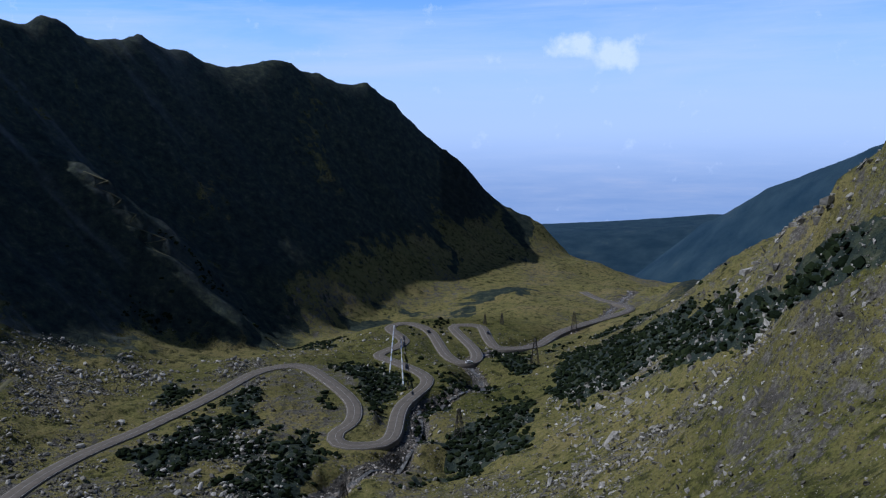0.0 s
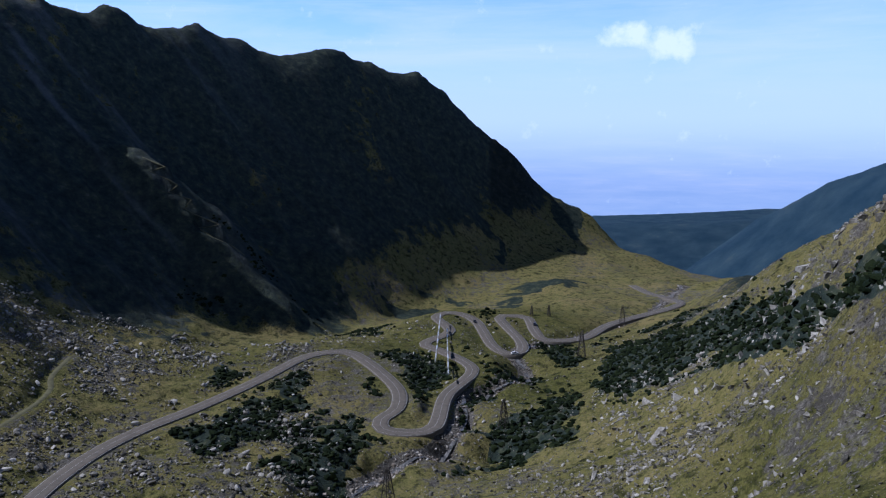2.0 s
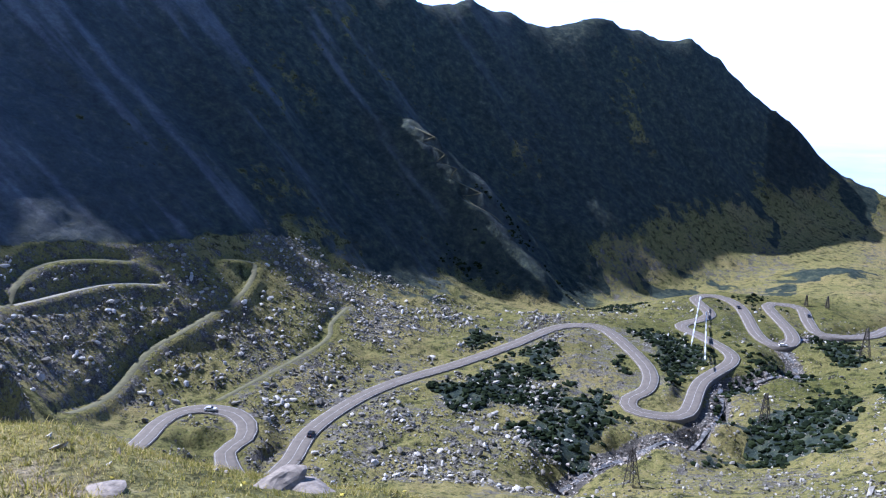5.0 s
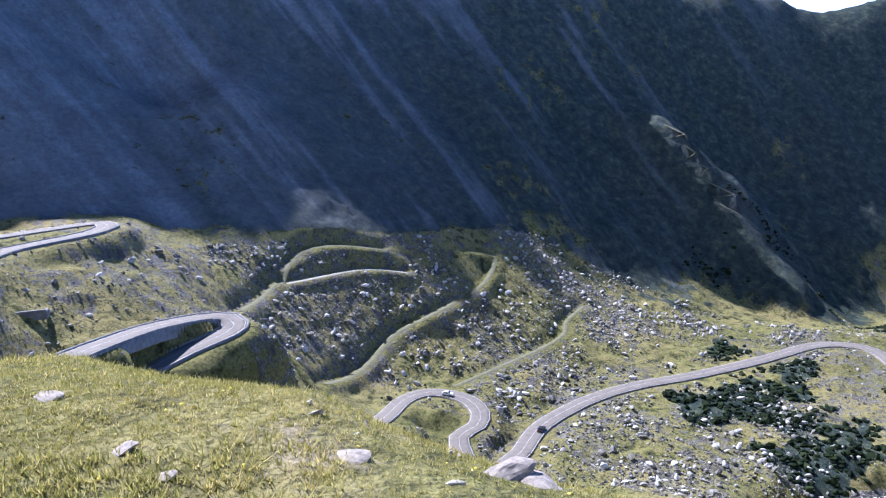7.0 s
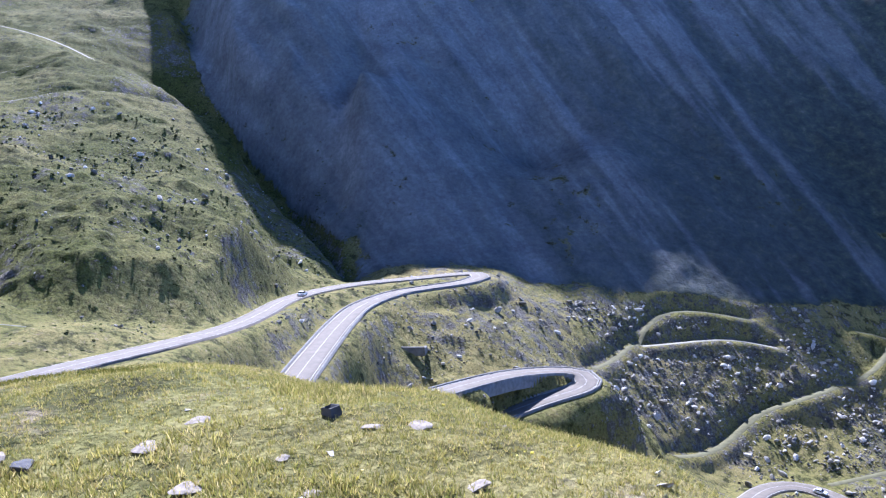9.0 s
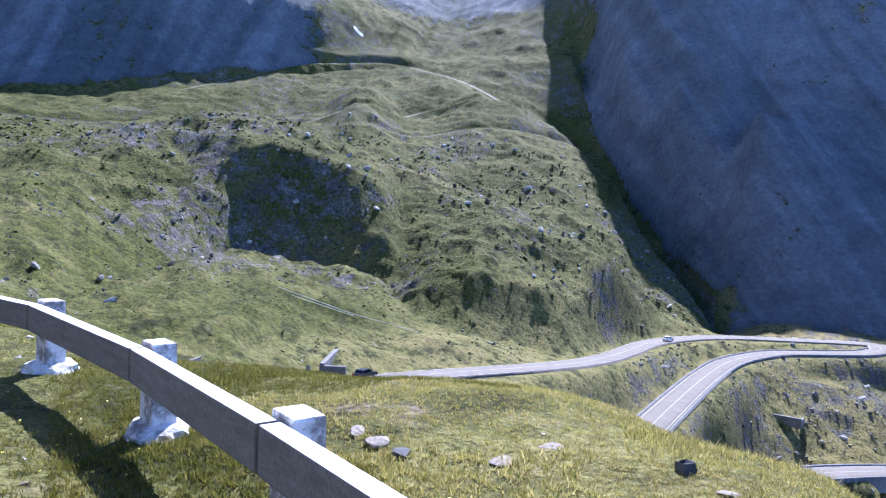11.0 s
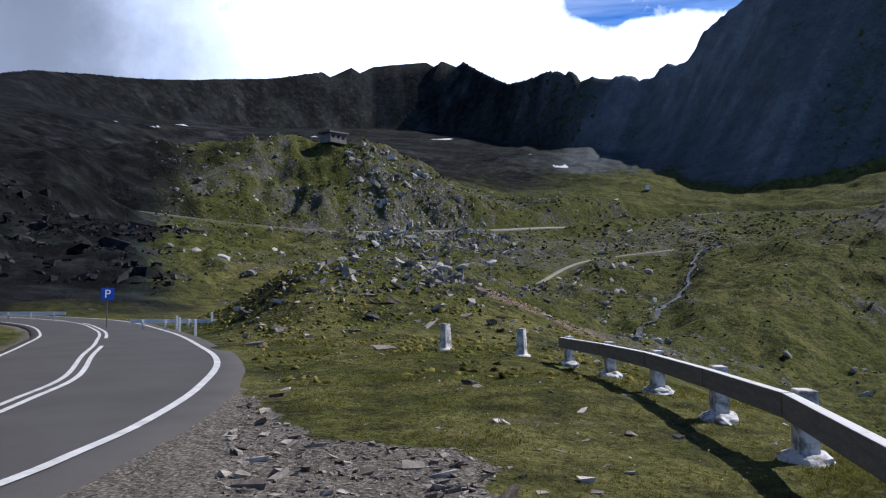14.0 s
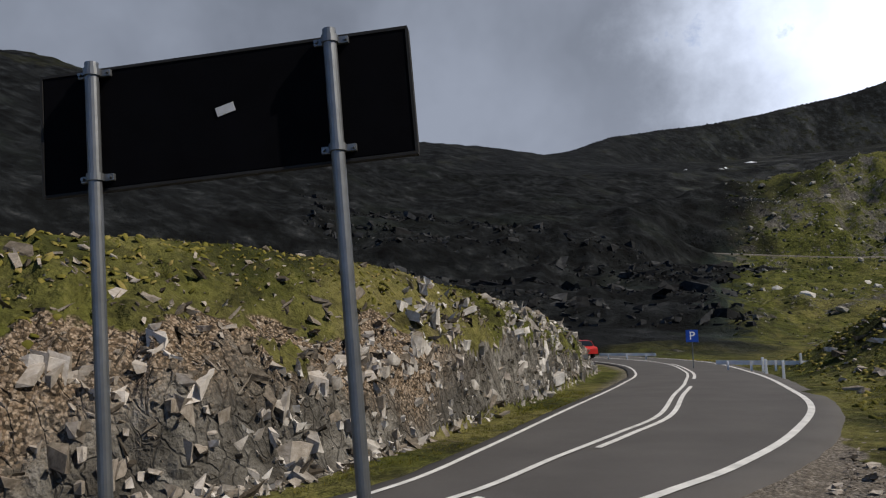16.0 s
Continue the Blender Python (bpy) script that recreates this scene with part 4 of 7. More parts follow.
    z = z + front * (2.6 * fbm(x, y, 30, 4, 49, True, 0.5) - 0.8)
    z = z + floor * (3.0 * fbm(x, y, 34, 5, 43, True, 0.55) + 1.5 * fbm(x, y, 11, 4, 44, True, 0.6)) + knob * floor * 4.5 * fbm(x, y, 15, 4, 45, True, 0.6)
    z = z + smooth(3, 9, home_d) * (1 - smooth(14, 60, far)) * 0.07 * fbm(x, y, 1.3, 3, 51)
    for bearing, away, radius, depth in SCOOPS:
        q = radians(bearing)
        dx, dy = x + away * math.sin(q), y - away * math.cos(q)
        out, side = -dx * math.sin(q) + dy * math.cos(q), dx * math.cos(q) + dy * math.sin(q)
        ragged = radius * (1 + 0.3 * fbm(x, y, radius * 1.4, 4, 35, gain=0.45))
        hollow = np.where(out > 0, np.hypot(out, side * 0.8), np.hypot(out * 0.3, side * 0.85)) / ragged
        z = z - depth * smooth(1.0, 0.66, hollow) * calm
    for d, h in roads:
        t = smooth(13.0, 4.2, d)
        z = z * (1 - t) + (h - 0.35) * t
    for d, h in tracks:
        t = smooth(6.0, 2.0, d) * BENCH
        z = z * (1 - t) + h * t
    z = z - 2.0 * smooth(9, 2, stream_d)
    t = np.maximum(smooth(3.9, 3.3, home_d), smooth(9.0, 3.4, home_d) * (cut <= 0) * (y < -27))
    t = np.maximum(t, ((cut < -1e-4) & (cut > -6) & (home_d < 9)).astype(float))
    z = z * (1 - t) + (home_h - 0.05) * t
    return z, road_d, track_d, stream_d, home_d, home_h, far


def wall_share(x, y):
    az = np.degrees(np.arctan2(-x, y))
    return lines_height(np.where(az < -60, az + 360, az), np.hypot(x, y), np.zeros(len(x)))[1:]


# the tracks lie on benches cut into the slopes
for line in TRACK_LINES:
    line[:, 2] = land(line[:, 0], line[:, 1])[0]
    for _ in range(3):
        line[1:-1, 2] = (line[:-2, 2] + line[1:-1, 2] + line[2:, 2]) / 3
BENCH = 1.0


def grid_mesh(name, rows, cols, verts, closed=False):
    mesh = bpy.data.meshes.new(name)
    i = np.arange(rows * cols).reshape(rows, cols)
    if closed:
        i = np.hstack([i, i[:, :1]])
    quads = np.stack([i[:-1, :-1], i[1:, :-1], i[1:, 1:], i[:-1, 1:]], -1).reshape(-1, 4)
    mesh.vertices.add(len(verts))
    mesh.vertices.foreach_set("co", np.asarray(verts, np.float32).ravel())
    mesh.loops.add(len(quads) * 4)
    mesh.loops.foreach_set("vertex_index", quads.ravel().astype(np.int32))
    mesh.polygons.add(len(quads))
    mesh.polygons.foreach_set("loop_start", (np.arange(len(quads)) * 4).astype(np.int32))
    mesh.polygons.foreach_set("use_smooth", np.ones(len(quads), bool))
    mesh.update(calc_edges=True)
    return mesh


def brushwood(x, y):
    """How thick the dwarf pine grows: thickets round the valley bends and on the eastern slope."""
    az, far = np.degrees(np.arctan2(-x, y)), np.hypot(x, y)
    wx, wy = x + 14 * fbm(x, y, 22, 3, 82), y + 14 * fbm(x, y, 22, 3, 83)
    base = fbm(wx, wy, 46, 5, 81, gain=0.6)
    talus = smooth(215, 120, np.hypot(x + 205, y - 260))
    grow = base - 0.6 * talus - 0.8 * smooth(22, 44, az) - smooth(190, 120, far)
    for cx, cy, reach in ((-62, 262, 34), (-95, 275, 30), (-30, 335, 38), (-110, 322, 26), (10, 300, 26)):
        near = smooth(reach, 0.35 * reach, np.hypot(wx - cx, (wy - cy) * 0.8))
        grow = np.maximum(grow, 0.75 * near + 0.8 * fbm(x, y, 16, 4, 85, gain=0.6) - 0.1 - 0.6 * smooth(0.3, 0.0, near))
    # a dark band slants up the eastern slope
    rise = np.degrees(np.arctan2(land_rough(x, y) - EYE[2], far))
    band = np.interp(az, [-31, -26, -20, -14, -9], [-8.0, -11.5, -14.5, -17.0, -18.8])
    east = 0.8 * smooth(2.6, 0.8, np.abs(rise - band + 1.2 * fbm(wx, wy, 30, 3, 84))) * smooth(-7, -10, az) + 0.5 * fbm(x, y, 14, 4, 86, gain=0.6) - 0.12
    return np.maximum(grow - 2.0 * smooth(-6, -12, az), east - 3.0 * smooth(-8, -5, az) - 3.0 * (az < -60))


def build_ground():
    bear = np.radians(np.concatenate([np.arange(-36, 230, 0.29), np.arange(230, 324, 2.0)]))
    ring = np.concatenate([[0.0], np.geomspace(0.02, 3, 24, False), np.geomspace(3, 26, 190, False), np.geomspace(26, 180, 150, False), np.geomspace(180, 1150, 430, False),
                           np.geomspace(1150, 4900, 60)])
    r, b = np.meshgrid(ring, bear, indexing="ij")
    x, y = (-r * np.sin(b)).ravel(), (r * np.cos(b)).ravel()
    z, road_d, track_d, stream_d, home_d, home_h, far = land(x, y)
    mesh = grid_mesh("ground", len(ring), len(bear), np.column_stack([x, y, z]), True)
    # bedrock and scree, fresh grass, dwarf pine
    zz = z.reshape(r.shape)
    slope = np.hypot(np.gradient(zz, axis=0) / np.gradient(r, axis=0), np.gradient(zz, axis=1) / (np.maximum(r, 0.02) * np.gradient(b, axis=1))).ravel()
    patches = fbm(x, y, 120, 3, 61)
    az, up = np.degrees(np.arctan2(-x, y)), np.degrees(np.arctan2(z - EYE[2], far))
    slant = np.where(az < 86, az - 0.7 * up, az + 0.5 * up)
    ribs = fbm(slant, 0.22 * up, 4.6, 4, 33, True)
    azn = az + 11 * fbm(x, y, 110, 5, 66, gain=0.62)
    # dark cover reaches lower in the north, painting shade over the foot's grass
    foot = 28 * smooth(44, 34, az)
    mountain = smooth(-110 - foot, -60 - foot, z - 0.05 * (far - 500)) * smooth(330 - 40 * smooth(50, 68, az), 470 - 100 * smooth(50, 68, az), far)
    wall, hold = wall_share(x, y)
    full = np.where(az < -60, az + 360, az) + 2.5 * fbm(x, y, 50, 4, 67)
    turfed = smooth(85.5, 88, full) * smooth(109, 105, full) * smooth(0.75, 0.5, wall) + 0.85 * smooth(131, 135, full) * smooth(176, 170, full) * smooth(0.52, 0.4, wall)
    # dark cover added below the wall, in place of shade on the grass
    mountain = np.maximum(mountain, smooth(54, 62, az) * smooth(80, 76, az) * smooth(296, 318, far) * smooth(-9.6, -8.2, up + 0.6 * fbm(x, y, 30, 4, 70)))
    mountain = mountain * (1 - hold) + hold * smooth(0.005, 0.06, wall + 0.02 * fbm(x, y, 40, 4, 66)) * (1 - np.clip(turfed, 0, 1))
    # dark cover drawn down to the shade's edge above the talus
    mountain = np.maximum(mountain, smooth(34, 40, az) * smooth(64, 58, az) * smooth(300, 330, far) * smooth(-10.6, -9.2, up + 0.9 * fbm(x, y, 30, 4, 70)))
    mountain = np.maximum(mountain, smooth(127, 131, full) * smooth(210, 200, full) * smooth(8.0, 9.4, up + 0.8 * fbm(x, y, 60, 4, 98)) * smooth(350, 410, far))
    streak = 0.7 * ribs + 0.8 * fbm(slant, 0.09 * up, 0.9, 5, 36, gain=0.65)
    field = smooth(-0.3, 0.3, fbm(x, y, 45, 5, 71, gain=0.62))
    rock = np.clip(0.06 + 0.25 * smooth(0.8, 1.4, slope) + 0.46 * field, 0, 1) * smooth(25, 70, far) * (1 - 0.6 * mountain)
    rock += 0.32 * smooth(-12, -16, az) * (az > -60) * smooth(-15.5, -12.5, up - 0.25 * (az + 20) * -1) * smooth(90, 150, far) * (0.8 + 1.3 * fbm(x, y, 16, 5, 79, gain=0.65))
    talus = smooth(215, 120, np.hypot(x + 205, y - 260))
    rock += 0.6 * talus * (0.5 + 1.2 * fbm(x, y, 34, 5, 73, gain=0.65)) * (1 - mountain)
    rock += 0.5 * smooth(150, 60, np.hypot(x + 115, y + 285)) * (0.05 + 1.9 * fbm(x, y, 22, 5, 74, gain=0.65))
    rock += 0.25 * smooth(180, 90, np.hypot(x - 60, y - 170)) * (-0.1 + 1.9 * fbm(x, y, 30, 5, 75, gain=0.65))
    rock += 0.6 * smooth(145, 147, az) * smooth(158.5, 156, az) * smooth(250, 262, far) * smooth(350, 335, far) * (0.5 + 1.6 * fbm(x, y, 14, 5, 96, gain=0.65))
    rock += 0.5 * smooth(90, 40, np.hypot(x + 215, y + 80)) * (0.1 + 1.6 * fbm(x, y, 22, 5, 76, gain=0.65))
    rock += 0.55 * smooth(130, 133, az) * smooth(160, 154, az) * smooth(1.2, 2.2, up) * smooth(4.8, 4.2, up) * smooth(180, 230, far) * (0.7 + 1.2 * fbm(x, y, 18, 5, 97, gain=0.65))
    for bearing, away, radius, depth in SCOOPS:
        rock += 0.3 * smooth(1.4, 0.7, np.hypot(x + away * math.sin(radians(bearing)), y - away * math.cos(radians(bearing))) / radius)
    rock = np.clip(rock, 0, 0.55)
    cut, cut_h, back = cutting(x, y)
    rock = np.maximum(rock, smooth(-0.1, 0.2, cut) * smooth(0.72, 0.50, z / np.maximum(cut_h, 0.3) + 0.42 * fbm(x, y, 2.4, 4, 54)) * (cut > 0.005) * (cut < back * 1.2))
    rock = np.maximum(rock, smooth(6, 2.5, stream_d))
    earth = smooth(0.0, 0.2, cut) * (cut < back * 1.3) * smooth(0.2, 0.42, z / np.maximum(cut_h, 0.3) + 0.35 * fbm(x, y, 1.5, 4, 65)) * smooth(1.8, 3.0, back)
    low = np.interp(az, [138, 141, 147, 149], [-4.2, -3.4, -0.8, 0.6])
    bank = smooth(138, 139.5, az) * smooth(150, 148, az) * smooth(-0.4, 0.4, up - low + 0.6 * fbm(x, y, 3, 3, 69)) * smooth(28, 32, far) * smooth(125, 105, far)
    rock, earth = np.maximum(rock, 0.75 * bank), np.maximum(earth, bank)
    mesh.attributes.new("earth", "FLOAT", "POINT").data.foreach_set("value", earth.astype(np.float32))
    lush = np.clip(0.15 + 1.1 * patches, 0, 1) * (1 - smooth(500, 700, far)) * smooth(20, 60, far)
    lush = np.maximum(lush, smooth(5, 2, track_d) * 0.45)
    moist = smooth(98, 118, np.where(az < -60, az + 360, az) + 18 * fbm(x, y, 3.0, 3, 63)) * smooth(3, 8, far) * (0.55 + 0.45 * smooth(-0.4, 0.3, fbm(x, y, 4, 4, 62)))
    moist = np.maximum(moist, smooth(12, -6, az) * smooth(8, 20, far) * (1 - smooth(300, 420, far)) * (0.1 + 0.6 * fbm(x, y, 30, 4, 64)) * (az > -60))
    moist = np.maximum(moist, smooth(-13, -19, az) * (az > -60) * smooth(15, 40, far) * smooth(260, 180, far) * (0.35 + 0.9 * fbm(x, y, 22, 4, 64)))
    lush = np.maximum(np.maximum(lush, moist), hold * (0.75 + 0.5 * fbm(x, y, 18, 4, 68)))
    lush = np.clip(lush, 0, 1)
    brush = smooth(0.1, 0.5, brushwood(x, y)) * smooth(8, 14, road_d)
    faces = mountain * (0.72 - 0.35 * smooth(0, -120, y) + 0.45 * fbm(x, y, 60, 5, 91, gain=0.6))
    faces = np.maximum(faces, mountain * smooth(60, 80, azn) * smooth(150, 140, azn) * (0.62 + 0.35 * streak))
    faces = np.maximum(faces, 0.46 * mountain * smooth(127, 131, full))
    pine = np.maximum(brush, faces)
    scrub = smooth(9, 14, az) * smooth(30, 24, az) * smooth(-17.2, -15.6, up) * smooth(-7, -9, up) * smooth(430, 500, far)
    pine = np.maximum(pine, scrub * (0.75 + 0.7 * fbm(x, y, 26, 5, 95, gain=0.6)))
    # shade on the southern shelf, put in as dark plant cover
    shelf_shade = smooth(230, 120, np.hypot(x - 35, y + 215)) * smooth(60, 100, far) * smooth(168, 176, np.where(az < 0, az + 360, az))
    pine = np.maximum(pine, shelf_shade * (0.85 + 0.3 * fbm(x, y, 40, 4, 92)))
    # streaks follow the ribs; the paling with bearing is haze painted into the rock
    scree = mountain * np.clip(0.08 + 0.85 * smooth(30, 75, full) - 0.3 * smooth(106, 120, full), 0, 1) * (0.6 + 0.4 * smooth(-0.6, 0.6, streak)) + 0.5 * mountain * smooth(0.25, 0.7, streak) * smooth(12, 30, full)
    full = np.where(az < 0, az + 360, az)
    # where that cloud shade is painted: the southern slope and the far walls
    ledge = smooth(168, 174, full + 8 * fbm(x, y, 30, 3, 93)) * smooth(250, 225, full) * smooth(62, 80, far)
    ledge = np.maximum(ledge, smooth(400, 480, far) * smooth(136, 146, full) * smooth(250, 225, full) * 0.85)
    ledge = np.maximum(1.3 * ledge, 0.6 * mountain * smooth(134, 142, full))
    cloud_shade = ledge * (0.85 + 0.35 * fbm(x, y, 30, 4, 94, gain=0.65)) * smooth(3, 8, road_d)
    mesh.attributes.new("cloud_shade", "FLOAT", "POINT").data.foreach_set("value", np.clip(cloud_shade, 0, 1).astype(np.float32))
    gravel = inside(x + 0.35 * fbm(x, y, 0.9, 3, 55), y + 0.35 * fbm(x, y, 0.9, 3, 56), LAYBY).astype(float)
    gravel = np.maximum(gravel, smooth(4.1, 3.5, home_d) * smooth(-0.9, -1.8, cut))
    mesh.attributes.new("scree", "FLOAT", "POINT").data.foreach_set("value", scree.astype(np.float32))
    # forest that carries the painted haze, growing with distance
    mesh.attributes.new("hazy_forest", "FLOAT", "POINT").data.foreach_set("value", (smooth(1020, 1250, far) * (y > 0)).astype(np.float32))
    mesh.attributes.new("gravel", "FLOAT", "POINT").data.foreach_set("value", gravel.astype(np.float32))
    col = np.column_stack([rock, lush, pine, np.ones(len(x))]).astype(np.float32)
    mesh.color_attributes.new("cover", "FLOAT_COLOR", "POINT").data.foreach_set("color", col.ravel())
    ob = new("ground", mesh)
    mesh.materials.append(GROUND)
    tagged(ob, "grassy alpine valley and dark rocky mountainsides round a lookout", "terrain", kind="structure")
    return ob


build_ground()


def ribbon(name, line, offsets, lift, mat, label, category="road", dip=0.0):
    """A strip of road along a line; offsets to the right in metres, with the heights of its section."""
    p = np.array(line)
    d = np.gradient(p[:, :2], axis=0)
    d /= np.maximum(np.linalg.norm(d, axis=1, keepdims=True), 1e-9)
    side = np.column_stack([d[:, 1], -d[:, 0]])
    verts = []
    for off, h in offsets:
        q = np.column_stack([p[:, :2] + side * off, p[:, 2] + lift + h])
        verts.append(q)
    v = np.stack(verts, 0).reshape(-1, 3)
    mesh = grid_mesh(name, len(offsets), len(p), v)
    mesh.materials.append(mat)
    return tagged(new(name, mesh), label, category, kind="structure")


# ---- roads, tracks and the stream ----
CONCRETE = plain("old_concrete", (0.30, 0.29, 0.27), 0.9, vary=0.3, scale=3.0)
DARK_CONCRETE = plain("grimy_concrete", (0.16, 0.155, 0.145), 0.9, vary=0.35, scale=0.7)


def part(name, bm, mat, parent=None, label=""):
    mesh = bpy.data.meshes.new(name)
    bm.to_mesh(mesh)
    bm.free()
    mesh.materials.append(mat)
    ob = new(name, mesh)
    if parent is not None:
        ob.parent = parent
    if label:
        ob["label"] = label
    return ob


def box(bm, sx, sy, sz, m=Matrix(), taper=0.0, bevel=0.0):
    made = bmesh.ops.create_cube(bm, size=1.0)["verts"]
    for v in made:
        k = 1 - taper * (v.co.z + 0.5)
        v.co = m @ Vector((v.co.x * sx * k, v.co.y * sy * k, v.co.z * sz))
    if bevel:
        edges = list({e for v in made for e in v.link_edges})
        bmesh.ops.bevel(bm, geom=edges, offset=bevel, segments=2, affect="EDGES", profile=0.6)


def tube(bm, a, b, r, sides=8, r2=None):
    a, b = Vector(a), Vector(b)
    turn = (b - a).to_track_quat("Z", "Y").to_matrix().to_4x4()
    bmesh.ops.create_cone(bm, cap_ends=True, segments=sides, radius1=r, radius2=r if r2 is None else r2, depth=(b - a).length,
                          matrix=Matrix.Translation((a + b) / 2) @ turn)


def thing(name, label, category, group="", at=Matrix()):
    ob = new(name)
    ob.matrix_world = at
    ob.empty_display_size = 0.3
    return tagged(ob, label, category, group)


def ground_at(x, y):
    return float(land([x], [y])[0][0])


def ground_many(x, y):
    return land(x, y)[0]


def strip(name, line, offsets, lift, mat, parent, follow=False):
    """A strip along a line in plan, as a part; offsets to the right in metres with heights."""
    p = np.array(line)
    d = np.gradient(p[:, :2], axis=0)
    d /= np.maximum(np.linalg.norm(d, axis=1, keepdims=True), 1e-9)
    side = np.column_stack([d[:, 1], -d[:, 0]])
    rows = []
    for off, h in offsets:
        q = p[:, :2] + side * off
        z = ground_many(q[:, 0], q[:, 1]) if follow else p[:, 2]
        rows.append(np.column_stack([q, z + lift + h]))
    mesh = grid_mesh(name, len(offsets), len(p), np.stack(rows, 0).reshape(-1, 3))
    mesh.materials.append(mat)
    ob = new(name, mesh)
    ob.parent = parent
    return ob


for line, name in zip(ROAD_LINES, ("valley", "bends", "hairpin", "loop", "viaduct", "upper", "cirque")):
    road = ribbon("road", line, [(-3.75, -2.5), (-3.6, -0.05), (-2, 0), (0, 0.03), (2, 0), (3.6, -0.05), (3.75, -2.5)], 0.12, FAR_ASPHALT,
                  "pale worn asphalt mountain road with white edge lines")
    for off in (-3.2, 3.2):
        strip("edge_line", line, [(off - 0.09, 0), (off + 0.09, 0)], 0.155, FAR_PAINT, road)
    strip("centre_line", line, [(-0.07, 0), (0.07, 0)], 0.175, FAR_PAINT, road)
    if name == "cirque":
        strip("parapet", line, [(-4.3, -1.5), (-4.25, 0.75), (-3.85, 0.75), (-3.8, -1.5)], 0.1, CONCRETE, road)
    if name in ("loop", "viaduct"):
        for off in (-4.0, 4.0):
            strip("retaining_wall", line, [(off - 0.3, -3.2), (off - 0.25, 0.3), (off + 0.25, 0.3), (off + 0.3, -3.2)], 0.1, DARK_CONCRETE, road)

HOME_FINE = along(ROAD_HOME, 0.5)


def even(points, count):
    """A smooth line through points, at a number of equal steps."""
    p = along(points, 0.4)
    d = np.concatenate([[0], np.cumsum(np.linalg.norm(np.diff(p[:, :2], axis=0), axis=1))])
    s = np.linspace(0, d[-1], count)
    return np.column_stack([np.interp(s, d, p[:, k]) for k in range(3)])


def build_home_road():
    a, b = even(INNER, 260), even(OUTER, 260)
    across = (b - a) / np.linalg.norm((b - a)[:, :2], axis=1, keepdims=True)
    rows = []
    for base, off, h in ((a, -0.5, -0.25), (a, -0.38, 0.01), (a, 0.0, 0.03), (None, 0.5, 0.06), (b, 0.0, 0.03), (b, 0.66, 0.01), (b, 0.8, -0.25)):
        q = (a + b) / 2 if base is None else base + across * off
        ragged = 0.06 * fbm(q[:, 0], q[:, 1], 0.8, 3, 58) if abs(off) > 0.3 and base is not None else 0.0
        rows.append(np.column_stack([q[:, 0] + across[:, 0] * ragged, q[:, 1] + across[:, 1] * ragged, np.full(len(q), h)]))
    mesh = grid_mesh("road", 7, 260, np.stack(rows, 0).reshape(-1, 3))
    mesh.materials.append(ASPHALT)
    return tagged(new("road", mesh), "dark asphalt road with white lines bending round a rock cutting", "road", kind="structure")


home_road = build_home_road()


def worn(points, width, name, lift, offset=0.0, cut=None):
    """A painted line; cut: metres painted, metres bare, and the start."""
    line = even(points, 420)
    dist = np.concatenate([[0], np.cumsum(np.linalg.norm(np.diff(line[:, :2], axis=0), axis=1))])
    keep = [(dist[0], dist[-1])] if cut is None else [(s, s + cut[0]) for s in np.arange(cut[2], dist[-1], cut[0] + cut[1])]
    for a, b in keep:
        pick = line[(dist >= a) & (dist <= b)]
        if len(pick) > 2:
            strip(name, pick, [(offset - width / 2, 0), (offset + width / 2, 0)], lift, ROAD_PAINT, home_road)


worn(OUTER, 0.17, "edge_line", 0.045)
worn(INNER, 0.11, "edge_line", 0.045)
worn(ROAD_HOME, 0.12, "centre_line", 0.074, -0.14)
worn(ROAD_HOME, 0.13, "centre_line", 0.074, 0.14, cut=(16.0, 4.0, 3.0))

TRACK_GRASS = plain("track_grass", (0.109, 0.105, 0.054), 0.95, vary=0.3, scale=0.5)
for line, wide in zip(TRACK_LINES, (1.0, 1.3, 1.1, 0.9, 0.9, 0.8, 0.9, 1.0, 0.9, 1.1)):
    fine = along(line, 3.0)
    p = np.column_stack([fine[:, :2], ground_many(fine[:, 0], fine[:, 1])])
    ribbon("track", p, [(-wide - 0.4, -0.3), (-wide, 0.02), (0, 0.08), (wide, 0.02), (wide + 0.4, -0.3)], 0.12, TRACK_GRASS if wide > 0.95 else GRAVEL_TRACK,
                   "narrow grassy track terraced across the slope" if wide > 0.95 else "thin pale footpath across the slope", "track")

# the stream
mat, n = material("stream_water")
at = n.add("ShaderNodeNewGeometry").outputs["Position"]
foam = n.noise(at, 0.55, 8.0, 0.75)
surface(n, n.ramp(foam, (0.36, (0.03, 0.034, 0.034)), (0.5, (0.10, 0.10, 0.095)), (0.66, (0.32, 0.315, 0.30))), 0.35, foam, 0.6, 0.3, spec=0.5)
WATER = mat
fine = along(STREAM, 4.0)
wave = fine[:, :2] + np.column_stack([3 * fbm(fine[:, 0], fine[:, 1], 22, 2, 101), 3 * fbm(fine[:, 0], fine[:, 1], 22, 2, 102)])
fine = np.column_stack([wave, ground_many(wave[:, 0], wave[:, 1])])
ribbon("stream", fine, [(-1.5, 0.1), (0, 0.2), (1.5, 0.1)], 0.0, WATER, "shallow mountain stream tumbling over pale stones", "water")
TORRENT = [(-231.2, -191.2, 0), (-178.9, -160.0, 0), (-149.4, -140.3, 0), (-125.5, -122.0, 0), (-104.3, -105.0, 0), (-81.7, -85.2, 0)]
fine = along(TORRENT, 3.0)
